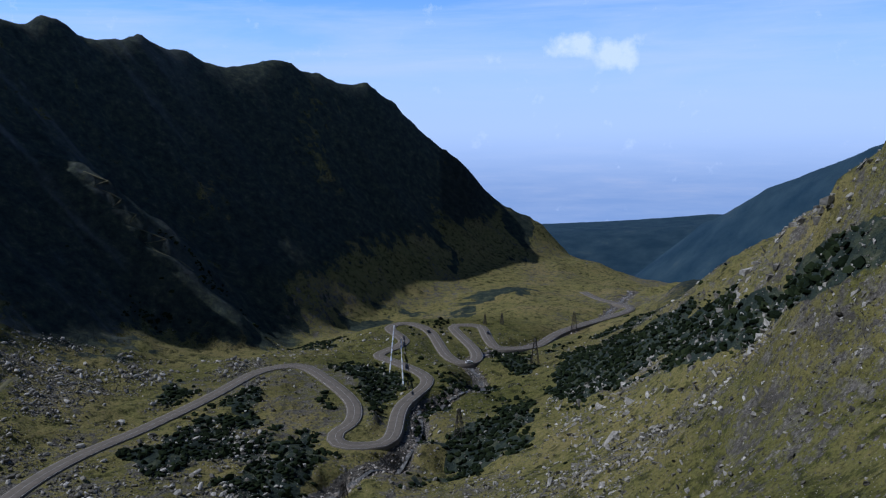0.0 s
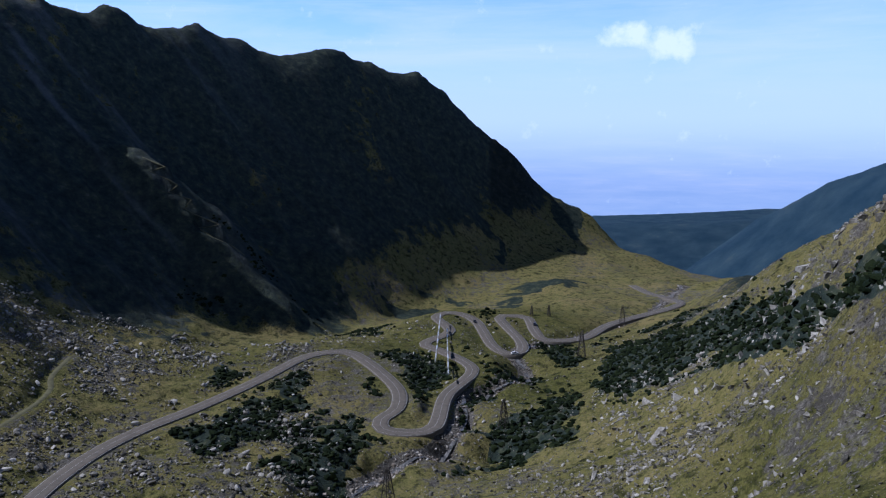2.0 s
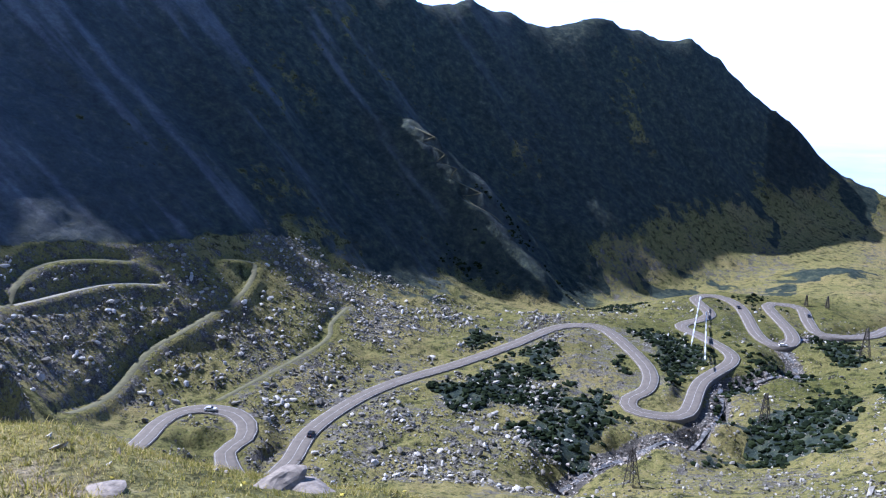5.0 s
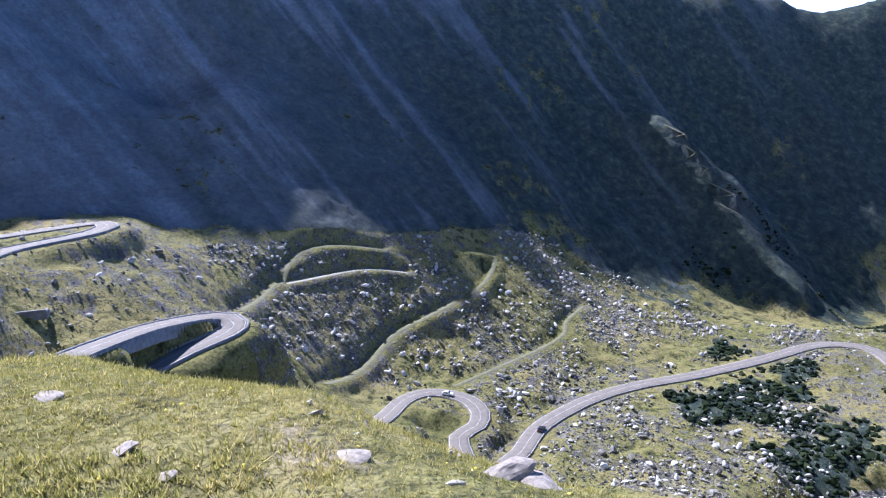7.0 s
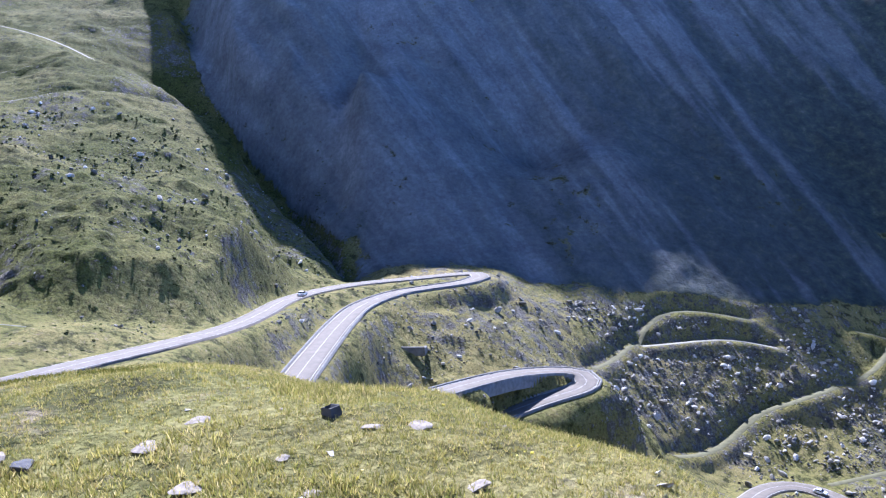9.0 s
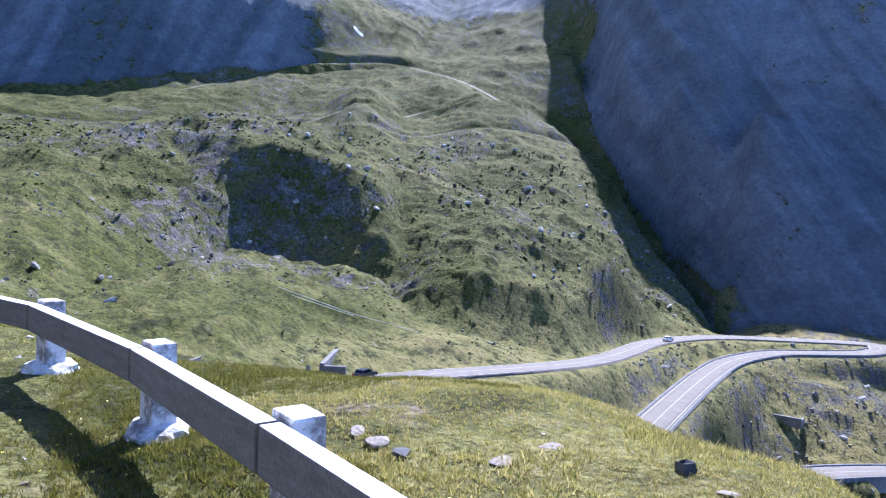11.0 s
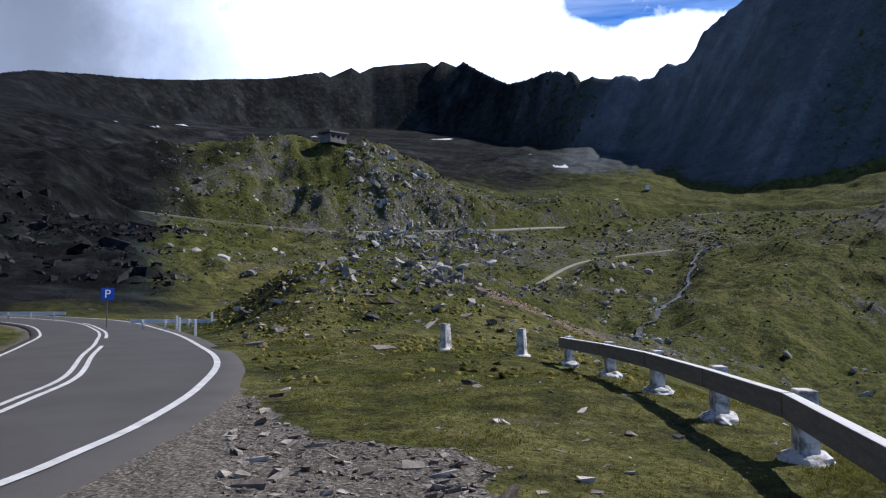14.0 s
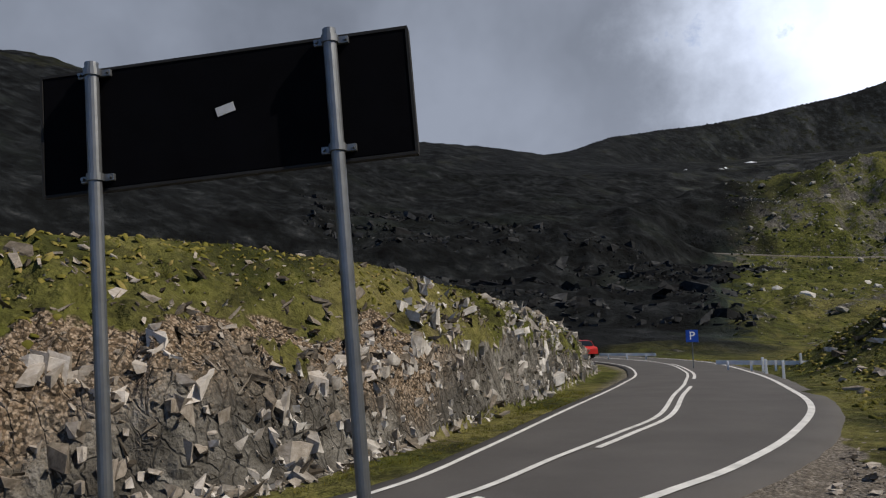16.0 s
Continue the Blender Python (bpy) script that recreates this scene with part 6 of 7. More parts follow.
def cutting_rubble():
    """Slabs and scree on the rock cutting."""
    rng = np.random.default_rng(740)
    x, y = rng.uniform(0.5, 17, 40000), rng.uniform(-48, 0, 40000)
    cut, high, back = cutting(x, y)
    f = cut / back
    keep = (f > -0.03) & (f < 1.1) & (rng.uniform(0, 1, 40000) < np.interp(f, [0, 0.25, 0.6, 1.1], [0.75, 0.85, 0.3, 0.03])) & (high > 0.6)
    x, y = x[keep], y[keep]
    s = np.clip(0.04 * rng.pareto(2.1, len(x)) + 0.03, 0, 0.17)
    scatter("rubble", CHIPS, x, y, s, SLATE, "broken slabs of grey schist littering the road cutting", "rubble", 0.4, squash=0.45, lean=0.5)
    # upright slabs of bedrock along its foot
    x, y = rng.uniform(0.5, 12, 16000), rng.uniform(-46, -2, 16000)
    cut, high, back = cutting(x, y)
    keep = (cut > 0.0) & (cut < np.interp(back, [1.5, 2.2, 3.6, 6], [1.3, 1.4, 0.9, 0.8])) & (high > 1.2) & (fbm(x, y, 3.0, 2, 746) > rng.uniform(-0.5, 0.4, 16000))
    x, y = x[keep][:2600], y[keep][:2600]
    scatter("bedrock", CHIPS, x, y, np.clip(0.06 + 0.06 * rng.pareto(2.4, len(x)), 0, 0.22), BEDROCK, "upright fractured slabs of pale bedrock", "bedrock", 1.3, squash=1.3, lean=0.35, seed=12)
    x, y = rng.uniform(2.5, 9, 9000), rng.uniform(-24, -3.5, 9000)
    cut, high, back = cutting(x, y)
    keep = (cut > 0.0) & (cut < 0.34 * back) & (high > 1.2) & (fbm(x, y, 2.2, 2, 747) > rng.uniform(-0.3, 0.5, 9000))
    x, y = x[keep][:170], y[keep][:170]
    scatter("bedrock", CHIPS, x, y, np.clip(0.10 + 0.05 * rng.pareto(2.0, len(x)), 0, 0.22), SLATE, "large split faces of grey bedrock", "bedrock", 1.7, squash=1.1, lean=0.2, seed=19)
    # turf tussocks on its top
    x, y = rng.uniform(1.5, 22, 26000), rng.uniform(-50, 2, 26000)
    cut, high, back = cutting(x, y)
    f = cut / back
    keep = (f > 0.3) & (f < 2.2) & (fbm(x, y, 1.6, 3, 741) + 1.1 * smooth(0.35, 0.9, f) > rng.uniform(0.1, 0.8, 26000)) & (cut < 9)
    x, y = x[keep], y[keep]
    s = rng.uniform(0.03, 0.10, len(x))
    scatter("turf", LUMPS, x, y, s, TURF, "mossy turf tussocks hanging over the rock cutting", "turf", 0.9, squash=0.6, lean=0.4, seed=8, soft=True)
    # tussocks and stones on the mound and beyond the layby
    x, y = sown(9000, (136, 176), (17, 62), 742)
    z, _, _, _, home_d, _, _ = land(x, y)
    keep = (fbm(x, y, 3.0, 3, 743) > rng.uniform(-0.5, 0.7, len(x))) & (home_d > 4.5)
    x, y, z = x[keep], y[keep], z[keep]
    scatter("turf", LUMPS, x, y, rng.uniform(0.06, 0.18, len(x)), TURF, "rough grass tussocks on a low mound", "turf", 1.1, squash=0.6, lean=0.3, seed=9, z=z, soft=True)
    x, y = sown(2600, (138, 172), (24, 62), 744)
    z, _, _, _, home_d, _, _ = land(x, y)
    keep = (fbm(x, y, 5.0, 3, 745) + 0.25 * smooth(0.5, 2.5, z) > rng.uniform(-0.1, 0.6, len(x))) & (home_d > 5)
    x, y, z = x[keep], y[keep], z[keep]
    scatter("rubble", CHIPS, x, y, np.clip(0.06 * rng.pareto(2.0, len(x)) + 0.05, 0, 0.32), SLATE, "flat stones lying on a low grassy mound", "stones", 0.3, squash=0.5, lean=0.3, seed=10, z=z)


BEDROCK = island_material("pale_bedrock", [(0.30, (0.05, 0.043, 0.034)), (0.43, (0.21, 0.19, 0.16)), (0.56, (0.40, 0.375, 0.335)), (0.72, (0.66, 0.64, 0.60))], scale=2.5, grain=0.8)
TURF = island_material("turf", [(0.2, (0.05, 0.048, 0.010)), (0.45, (0.115, 0.11, 0.020)), (0.62, (0.19, 0.165, 0.038)), (0.85, (0.26, 0.20, 0.08))], scale=4.0, grain=0.5, spec=0.05)
cutting_rubble()
# ---- things by the lookout ----
mat, n = material("limewash")
at = n.add("ShaderNodeTexCoord").outputs["Object"]
a, b = n.noise(at, 5.0, 8.0, 0.7), n.noise(at, 26.0, 5.0, 0.7)
white = n.mix(n.ramp(b, (0.4, 0.0), (0.75, 0.5)), (0.74, 0.73, 0.70), (0.55, 0.54, 0.50))
surface(n, n.mix(n.ramp(a, (0.42, 1.0), (0.55, 0.0)), white, (0.24, 0.225, 0.20)), 0.9, a, 0.4, 0.01)
LIMEWASH = mat
mat, n = material("weathered_beam")
at = n.add("ShaderNodeTexCoord").outputs["Object"]
a, b = n.noise(n.add("ShaderNodeMapping", None, Vector=at, Scale=(1.0, 1.0, 5.0)).outputs[0], 3.0, 8.0, 0.7), n.noise(at, 40.0, 4.0, 0.7)
up = n.add("ShaderNodeSeparateXYZ", None, Vector=n.add("ShaderNodeNewGeometry").outputs["Normal"]).outputs[2]
body = n.mix(n.ramp(b, (0.35, 0.6), (0.6, 0.0)), n.ramp(a, (0.3, (0.15, 0.135, 0.11)), (0.7, (0.27, 0.25, 0.21))), (0.10, 0.09, 0.075))
surface(n, n.mix(n.math("MULTIPLY", n.ramp(up, (0.4, 0.0), (0.6, 1.0)), n.ramp(a, (0.25, 0.55), (0.45, 1.0))), body, (0.72, 0.71, 0.68)), 0.9, b, 0.4, 0.006)
BEAM = mat
STEEL = plain("galvanised_steel", (0.17, 0.18, 0.19), 0.5, 0.8, 0.15, 9.0, 0.5)
WHITE_STEEL = plain("white_painted_steel", (0.74, 0.74, 0.73), 0.5, 0.0, 0.1, 4.0, 0.4)
BLACK = plain("dark_sheet_back", (0.004, 0.004, 0.005), 0.9, 0.0, 0.2, 5.0, 0.03)
PALE = plain("pale_sticker", (0.55, 0.55, 0.55), 0.6, 0.0, 0.1, 20.0)
BLUE = plain("sign_blue", (0.01, 0.05, 0.32), 0.5, 0.0, 0.1, 5.0)
WHITE = plain("sign_white", (0.8, 0.8, 0.8), 0.5, 0.0, 0.05, 5.0)
RUST = plain("rusty_lattice", (0.07, 0.062, 0.055), 0.7, 0.3, 0.3, 2.0)
SNOW = plain("old_snow", (0.62, 0.64, 0.67), 0.6, 0.0, 0.08, 0.3)
CABLE = plain("bright_cable", (0.85, 0.85, 0.85), 0.3, 0.4, 0.05, 1.0, 0.6)
TYRE = plain("tyre_rubber", (0.02, 0.02, 0.02), 0.9, 0.0, 0.2, 10.0)
GLASS_DARK = plain("tinted_window", (0.015, 0.017, 0.02), 0.1, 0.0, 0.1, 4.0, 0.6)
CHROME = plain("wheel_alloy", (0.5, 0.5, 0.5), 0.35, 0.8, 0.1, 8.0)
LAMP = plain("lamp_plastic", (0.45, 0.05, 0.04), 0.3, 0.0, 0.1, 8.0)

POSTS = [(-13.8, -17.4), (-12.4, -14.1), (-11.0, -11.15), (-9.5, -8.35), (-7.9, -5.75), (-6.1, -3.45), (-4.08, -1.5), (-2.05, 0.42)]
RAIL_TOP = 0.8


def concrete_guard_rail():
    rail = thing("guard_rail", "old concrete guard rail with whitewashed posts along a grassy brink", "guard rail")
    heights = [ground_at(x, y) for x, y in POSTS]
    for i, ((x, y), g) in enumerate(zip(POSTS, heights)):
        a, b = POSTS[max(i - 1, 0)], POSTS[min(i + 1, len(POSTS) - 1)]
        turn = math.atan2(b[1] - a[1], b[0] - a[0])
        away = Vector((-math.sin(turn), math.cos(turn), 0)) * 0.19
        bm = bmesh.new()
        box(bm, 0.34, 0.24, RAIL_TOP + 0.42, Matrix.Translation((x + away.x, y + away.y, g + RAIL_TOP / 2 - 0.17)) @ Matrix.Rotation(turn, 4, "Z"), 0.10, 0.025)
        post = part("post", bm, LIMEWASH, rail, "flaking whitewashed concrete post")
        rnd = random.Random(40 + i)
        bm = bmesh.new()
        bmesh.ops.create_icosphere(bm, subdivisions=3, radius=1.0)
        for v in bm.verts:
            k = 1 + 0.25 * noise.noise(v.co * 2.2 + Vector((i * 3.1, 0, 0)))
            v.co = Vector((v.co.x * 0.36 * k, v.co.y * 0.29 * k, max(-0.12, v.co.z * 0.15 * k)))
        bmesh.ops.transform(bm, matrix=Matrix.Translation((x + away.x, y + away.y, g)) @ Matrix.Rotation(turn + rnd.uniform(-0.3, 0.3), 4, "Z"), verts=bm.verts)
        part("footing", bm, LIMEWASH, post, "lumpy whitewashed footing")
    for i in range(len(POSTS) - 1):
        a = Vector((*POSTS[i], heights[i] + RAIL_TOP - 0.15))
        b = Vector((*POSTS[i + 1], heights[i + 1] + RAIL_TOP - 0.15))
        if i == 0:
            a += (a - b).normalized() * 0.22
        if i == len(POSTS) - 2:
            b += (b - a).normalized() * 0.3
        d = b - a
        turn = math.atan2(d.y, d.x)
        m = Matrix.Translation((a + b) / 2) @ Matrix.Rotation(turn, 4, "Z") @ Matrix.Rotation(-math.asin(d.z / d.length), 4, "Y")
        bm = bmesh.new()
        box(bm, d.length - 0.035, 0.14, 0.3, m, 0.0, 0.018)
        part("beam", bm, BEAM, rail, "grey concrete beam with a worn white top")
    return rail


concrete_guard_rail()


def marker_stone(x, y, turn, lean):
    g = ground_at(x, y)
    stone = thing("marker_stone", "small tapered whitewashed marker stone standing in the grass", "marker stone", "marker stones beyond the rail",
                  pose(x, y, g, lean, 0, turn))
    bm = bmesh.new()
    box(bm, 0.36, 0.30, 1.0, Matrix.Translation((0, 0, 0.34)), 0.3, 0.03)
    part("shaft", bm, LIMEWASH, stone)
    bm = bmesh.new()
    box(bm, 0.13, 0.012, 0.12, Matrix.Translation((0, -0.122, 0.66)))
    part("plate", bm, BLACK, stone, "dark worn plate")
    bm = bmesh.new()
    bmesh.ops.create_icosphere(bm, subdivisions=2, radius=1.0)
    for v in bm.verts:
        v.co = Vector((v.co.x * 0.34, v.co.y * 0.28, max(-0.1, v.co.z * 0.1)))
    part("footing", bm, LIMEWASH, stone)


marker_stone(-11.85, -20.9, 20, 0)
marker_stone(-13.3, -18.75, 35, 0)


def field_rock(x, y, size, flat, seed, mat, label, sink=0.25):
    bm = stone_shape(seed, flat, 9, 3)
    rnd = random.Random(seed)
    for v in bm.verts:
        v.co += v.co.normalized() * 0.08 * noise.noise(v.co * 3 + Vector((seed, 0, 0)))
    ob = part("rock", bm, mat)
    ob.matrix_world = pose(x, y, ground_at(x, y) + size * flat * (1 - 2 * sink) * 0.6, rnd.uniform(-12, 12), rnd.uniform(-12, 12), rnd.uniform(0, 360)) @ Matrix.Scale(size, 4)
    return tagged(ob, label, "rock", "rocks in the grass")


PALE_ROCK = plain("pale_rock", (0.23, 0.20, 0.16), 0.9, vary=0.5, scale=4.0)
DARK_ROCK = plain("dark_rock", (0.06, 0.06, 0.062), 0.8, vary=0.4, scale=4.0)


def rocks_in_grass():
    def spot(bearing, away):
        b = radians(bearing)
        return -away * math.sin(b), away * math.cos(b)
    for k, (bearing, away, size, flat, pale) in enumerate([
            (75.3, 5.1, 0.13, 0.3, 1), (71.5, 5.1, 0.16, 0.3, 1), (82.4, 4.7, 0.12, 0.3, 1), (80.2, 4.1, 0.10, 0.3, 1), (89.5, 4.5, 0.2, 0.25, 1), (49.7, 4.0, 0.21, 0.4, 1), (37.6, 4.25, 0.34, 0.45, 1),
            (34.6, 4.2, 0.24, 0.35, 1), (67.3, 4.1, 0.13, 0.35, 1), (64.8, 3.75, 0.1, 0.3, 1), (101.8, 6.0, 0.2, 0.6, 1), (99.9, 5.7, 0.15, 0.6, 0), (103.4, 6.3, 0.17, 0.4, 1), (92.1, 5.5, 0.2, 0.2, 1),
            (88.5, 5.8, 0.16, 0.2, 1), (148.7, 15.9, 0.34, 0.65, 0), (147.9, 15.5, 0.25, 0.25, 1), (157.4, 29.8, 0.62, 0.3, 1), (155.9, 31.6, 0.55, 0.65, 0), (136.6, 10.9, 0.15, 0.7, 1), (133.4, 11.0, 0.22, 0.35, 0),
            (149.9, 9.7, 0.11, 0.3, 1), (143.5, 9.8, 0.12, 0.25, 1), (146, 6.8, 0.16, 0.3, 0), (140, 10.5, 0.1, 0.3, 1), (112, 7.4, 0.1, 0.3, 1)]):
        x, y = spot(bearing, away)
        field_rock(x, y, size * 0.72, flat * 0.6, 60 + k, PALE_ROCK if pale else DARK_ROCK, "pale flat stone half sunk in the turf" if pale else "dark angular rock lying in the grass")
    x, y = spot(78.5, 5.4)
    bm = bmesh.new()
    box(bm, 0.12, 0.10, 0.075, taper=0.15, bevel=0.006)
    rnd = random.Random(99)
    top = [f for f in bm.faces if f.normal.z > 0.9 and f.calc_area() > 0.004]
    bmesh.ops.inset_region(bm, faces=top, thickness=0.02, depth=-0.02)
    for v in bm.verts:
        v.co += Vector((rnd.uniform(-1, 1), rnd.uniform(-1, 1), rnd.uniform(-1, 1))) * 0.009
    rock = part("rock", bm, DARK_ROCK)
    rock.matrix_world = pose(x, y, ground_at(x, y) + 0.035, 7, -6, 25)
    tagged(rock, "black blocky rock with a hollow top on the grass", "rock", "rocks in the grass")


rocks_in_grass()


def road_sign_back():
    sign = thing("road_sign", "black back of a road sign leaning on two steel posts", "road sign", at=pose(1.82, -3.2, 3.15, 0, 3.9, 6))
    bm = bmesh.new()
    box(bm, 1.86, 0.03, 0.60, Matrix(), 0.0, 0.008)
    panel = part("panel", bm, BLACK, sign, "black metal back of a sign panel")
    bm = bmesh.new()
    for sx, sz, x, z in ((1.88, 0.014, 0, 0.306), (1.88, 0.014, 0, -0.306), (0.014, 0.6, -0.936, 0), (0.014, 0.6, 0.936, 0)):
        box(bm, sx, 0.045, sz, Matrix.Translation((x, -0.004, z)))
    part("rim", bm, TYRE, panel, "thin dark rim")
    bm = bmesh.new()
    box(bm, 0.095, 0.002, 0.045, Matrix.Translation((-0.02, 0.0175, 0.02)) @ Matrix.Rotation(radians(14), 4, "Y"), 0.0, 0.0)
    part("sticker", bm, PALE, panel, "small grey sticker")
    for x in (-0.57, 0.64):
        bm = bmesh.new()
        tube(bm, (x, 0.055, -3.35), (x, 0.055, 0.33), 0.033, 16)
        post = part("post", bm, STEEL, sign, "round galvanised post")
        for z in (0.28, -0.25):
            bm = bmesh.new()
            box(bm, 0.17, 0.022, 0.035, Matrix.Translation((x, 0.027, z)), 0, 0.004)
            tube(bm, (x, 0.055, z - 0.018), (x, 0.055, z + 0.018), 0.041, 16)
            for s in (-0.07, 0.07):
                tube(bm, (x + s, 0.03, z), (x + s, 0.055, z), 0.009, 6)
            part("clamp", bm, STEEL, post, "bolted steel clamp")


road_sign_back()


def parking_sign(x, y):
    g = ground_at(x, y)
    sign = thing("parking_sign", "square blue parking sign with a white letter on a steel post", "road sign", at=pose(x, y, g, 0, 0, 8))
    top = 1.8 - g + 0.35
    bm = bmesh.new()
    tube(bm, (0, 0, -0.4), (0, 0, top), 0.03, 10)
    part("post", bm, STEEL, sign)
    bm = bmesh.new()
    box(bm, 0.66, 0.02, 0.66, Matrix.Translation((0, 0.045, top - 0.35)), 0, 0.01)
    plate = part("plate", bm, BLUE, sign, "blue sign plate")
    text = bpy.data.curves.new("letter", "FONT")
    text.body, text.size, text.align_x, text.align_y, text.extrude = "P", 0.62, "CENTER", "CENTER", 0.003
    letter = new("letter", text)
    text.materials.append(WHITE)
    letter.parent = plate
    letter.matrix_world = pose(x, y, g, 0, 0, 8) @ pose(0, 0.06, top - 0.35, 90, 0, 180)
    letter.matrix_parent_inverse = Matrix()
    letter.matrix_basis = pose(0, 0.06, top - 0.35, 90, 0, 180)


parking_sign(-3.9, -43.0)


def steel_guardrail(a, b, count):
    a, b = Vector(a), Vector(b)
    rail = thing("steel_guardrail", "low white steel guardrail at the edge of the road", "guard rail", "white guardrails at the bend")
    bm = bmesh.new()
    d = b - a
    m = Matrix.Translation((a + b) / 2 + Vector((0, 0, 0.42))) @ Matrix.Rotation(math.atan2(d.y, d.x), 4, "Z")
    for z, y in ((0.06, 0.0), (0.0, 0.04), (-0.06, 0.0)):
        box(bm, d.length, 0.05, 0.07, m @ Matrix.Translation((0, y, z)), 0, 0.015)
    part("beam", bm, WHITE_STEEL, rail)
    for i in range(count):
        p = a + d * ((i + 0.5) / count)
        bm = bmesh.new()
        box(bm, 0.1, 0.12, 0.8, Matrix.Translation((p.x, p.y + 0.08, ground_at(p.x, p.y) + 0.12)), 0, 0.01)
        part("post", bm, WHITE_STEEL, rail)


steel_guardrail((-4.9, -41.5, 0.0), (-9.0, -39.0, 0.0), 4)
steel_guardrail((1.5, -60.0, 0.0), (-2.6, -57.5, 0.0), 3)
for x, y in ((-6.6, -37.5), (-6.75, -34.5), (-6.9, -40.0)):
    bm = bmesh.new()
    box(bm, 0.12, 0.08, 1.1, Matrix.Translation((x, y, ground_at(x, y) + 0.2)), 0.1, 0.015)
    tagged(part("delineator_post", bm, WHITE_STEEL), "short white delineator post beside the road", "road post", "delineator posts")


# ---- vehicles ----
def car(x, y, z, heading, paint, label, size=1.0):
    body = thing("car", label, "car", "cars on the pass road", pose(x, y, z, 0, 0, heading))
    bm = bmesh.new()
    prof = [(-2.1, 0.35), (-2.12, 0.75), (-1.95, 0.92), (-1.1, 0.98), (1.2, 0.95), (1.95, 0.8), (2.12, 0.6), (2.1, 0.33)]
    top = [(-1.75, 0.92), (-1.25, 1.42), (-0.6, 1.48), (0.2, 1.46), (1.05, 0.95)]

    def hull(points, half, taper):
        left = [bm.verts.new((px * size, half * (1 - taper * (pz - 0.9) if pz > 0.9 else 1), pz * size)) for px, pz in points]
        right = [bm.verts.new((v.co.x, -v.co.y, v.co.z)) for v in left]
        bm.faces.new(left)
        bm.faces.new(right[::-1])
        for i in range(len(points)):
            j = (i + 1) % len(points)
            bm.faces.new((left[j], left[i], right[i], right[j]))

    hull(prof, 0.86, 0.0)
    hull(top, 0.80, 0.25)
    bmesh.ops.recalc_face_normals(bm, faces=bm.faces)
    part("body", bm, paint, body)
    for s in (-1, 1):
        bm = bmesh.new()
        pts = [(-1.5, 1.0), (-1.15, 1.36), (0.15, 1.38), (0.8, 1.0)]
        f = [bm.verts.new((px, s * (0.80 * (1 - 0.25 * (pz - 0.9)) + 0.012), pz)) for px, pz in pts]
        bm.faces.new(f if s > 0 else f[::-1])
        part("side_window", bm, GLASS_DARK, body)
    for pts in (((0.3, 1.44), (1.0, 1.0)), ((-1.32, 1.40), (-1.72, 1.0))):
        bm = bmesh.new()
        out = 0.02 if pts[0][0] > 0 else -0.02
        f = [bm.verts.new((px + out, sy * (0.62 if pz > 1.2 else 0.7), pz + 0.02)) for px, pz in pts for sy in (1, -1)]
        bm.faces.new((f[0], f[1], f[3], f[2]))
        part("windscreen", bm, GLASS_DARK, body)
    for wx in (-1.3, 1.32):
        for s in (-1, 1):
            bm = bmesh.new()
            tube(bm, (wx, s * 0.68, 0.31), (wx, s * 0.88, 0.31), 0.31, 18)
            wheel = part("wheel", bm, TYRE, body)
            bm = bmesh.new()
            tube(bm, (wx, s * 0.86, 0.31), (wx, s * 0.895, 0.31), 0.19, 12)
            part("rim", bm, CHROME, wheel)
    for s in (-1, 1):
        bm = bmesh.new()
        box(bm, 0.06, 0.3, 0.14, Matrix.Translation((-2.11, s * 0.62, 0.74)), 0, 0.01)
        part("tail_lamp", bm, LAMP, body)
    return body


def on_road(line, x, y, side):
    p = np.array(line)
    i = int(np.argmin(np.hypot(p[:, 0] - x, p[:, 1] - y)))
    i = min(max(i, 1), len(p) - 2)
    d = p[i + 1] - p[i - 1]
    d = d / np.hypot(d[0], d[1])
    return p[i, 0] + d[1] * side, p[i, 1] - d[0] * side, p[i, 2] + 0.16, math.degrees(math.atan2(d[1], d[0]))


RED = plain("red_car_paint", (0.42, 0.02, 0.015), 0.3, 0.0, 0.05, 3.0, 0.5)
SILVER = plain("white_car_paint", (0.72, 0.73, 0.74), 0.3, 0.0, 0.05, 3.0, 0.5)
NAVY = plain("dark_car_paint", (0.02, 0.022, 0.03), 0.3, 0.0, 0.05, 3.0, 0.5)
x, y, z, turn = on_road(HOME_FINE, 2.6, -65, -1.2)
car(x, y, z - 0.1, turn, RED, "red car coming round the bend behind a rock cutting")
for line, x, y, side, paint, label in ((ROAD_LINES[2], -169.3, 187.8, 1.6, SILVER, "white car driving round a hairpin bend"), (ROAD_LINES[1], 23.7, 472.3, -1.6, NAVY, "dark car on a looping valley road"),
                                       (ROAD_LINES[1], -9.7, 466.1, 1.6, NAVY, "dark car on a looping valley road"), (ROAD_LINES[1], 11.6, 407.7, 1.6, SILVER, "white car driving round a hairpin bend"),
                                       (ROAD_LINES[5], -227.4, 30.1, 1.6, SILVER, "white car on a road below a hill"), (ROAD_LINES[5], -112, -26, -1.6, NAVY, "dark car on a road below a hill"),
                                       (ROAD_LINES[0], -136, 196, 1.6, NAVY, "dark car on a road along a meadow")):
    x, y, z, turn = on_road(line, x, y, side)
    car(x, y, z, turn, paint, label)


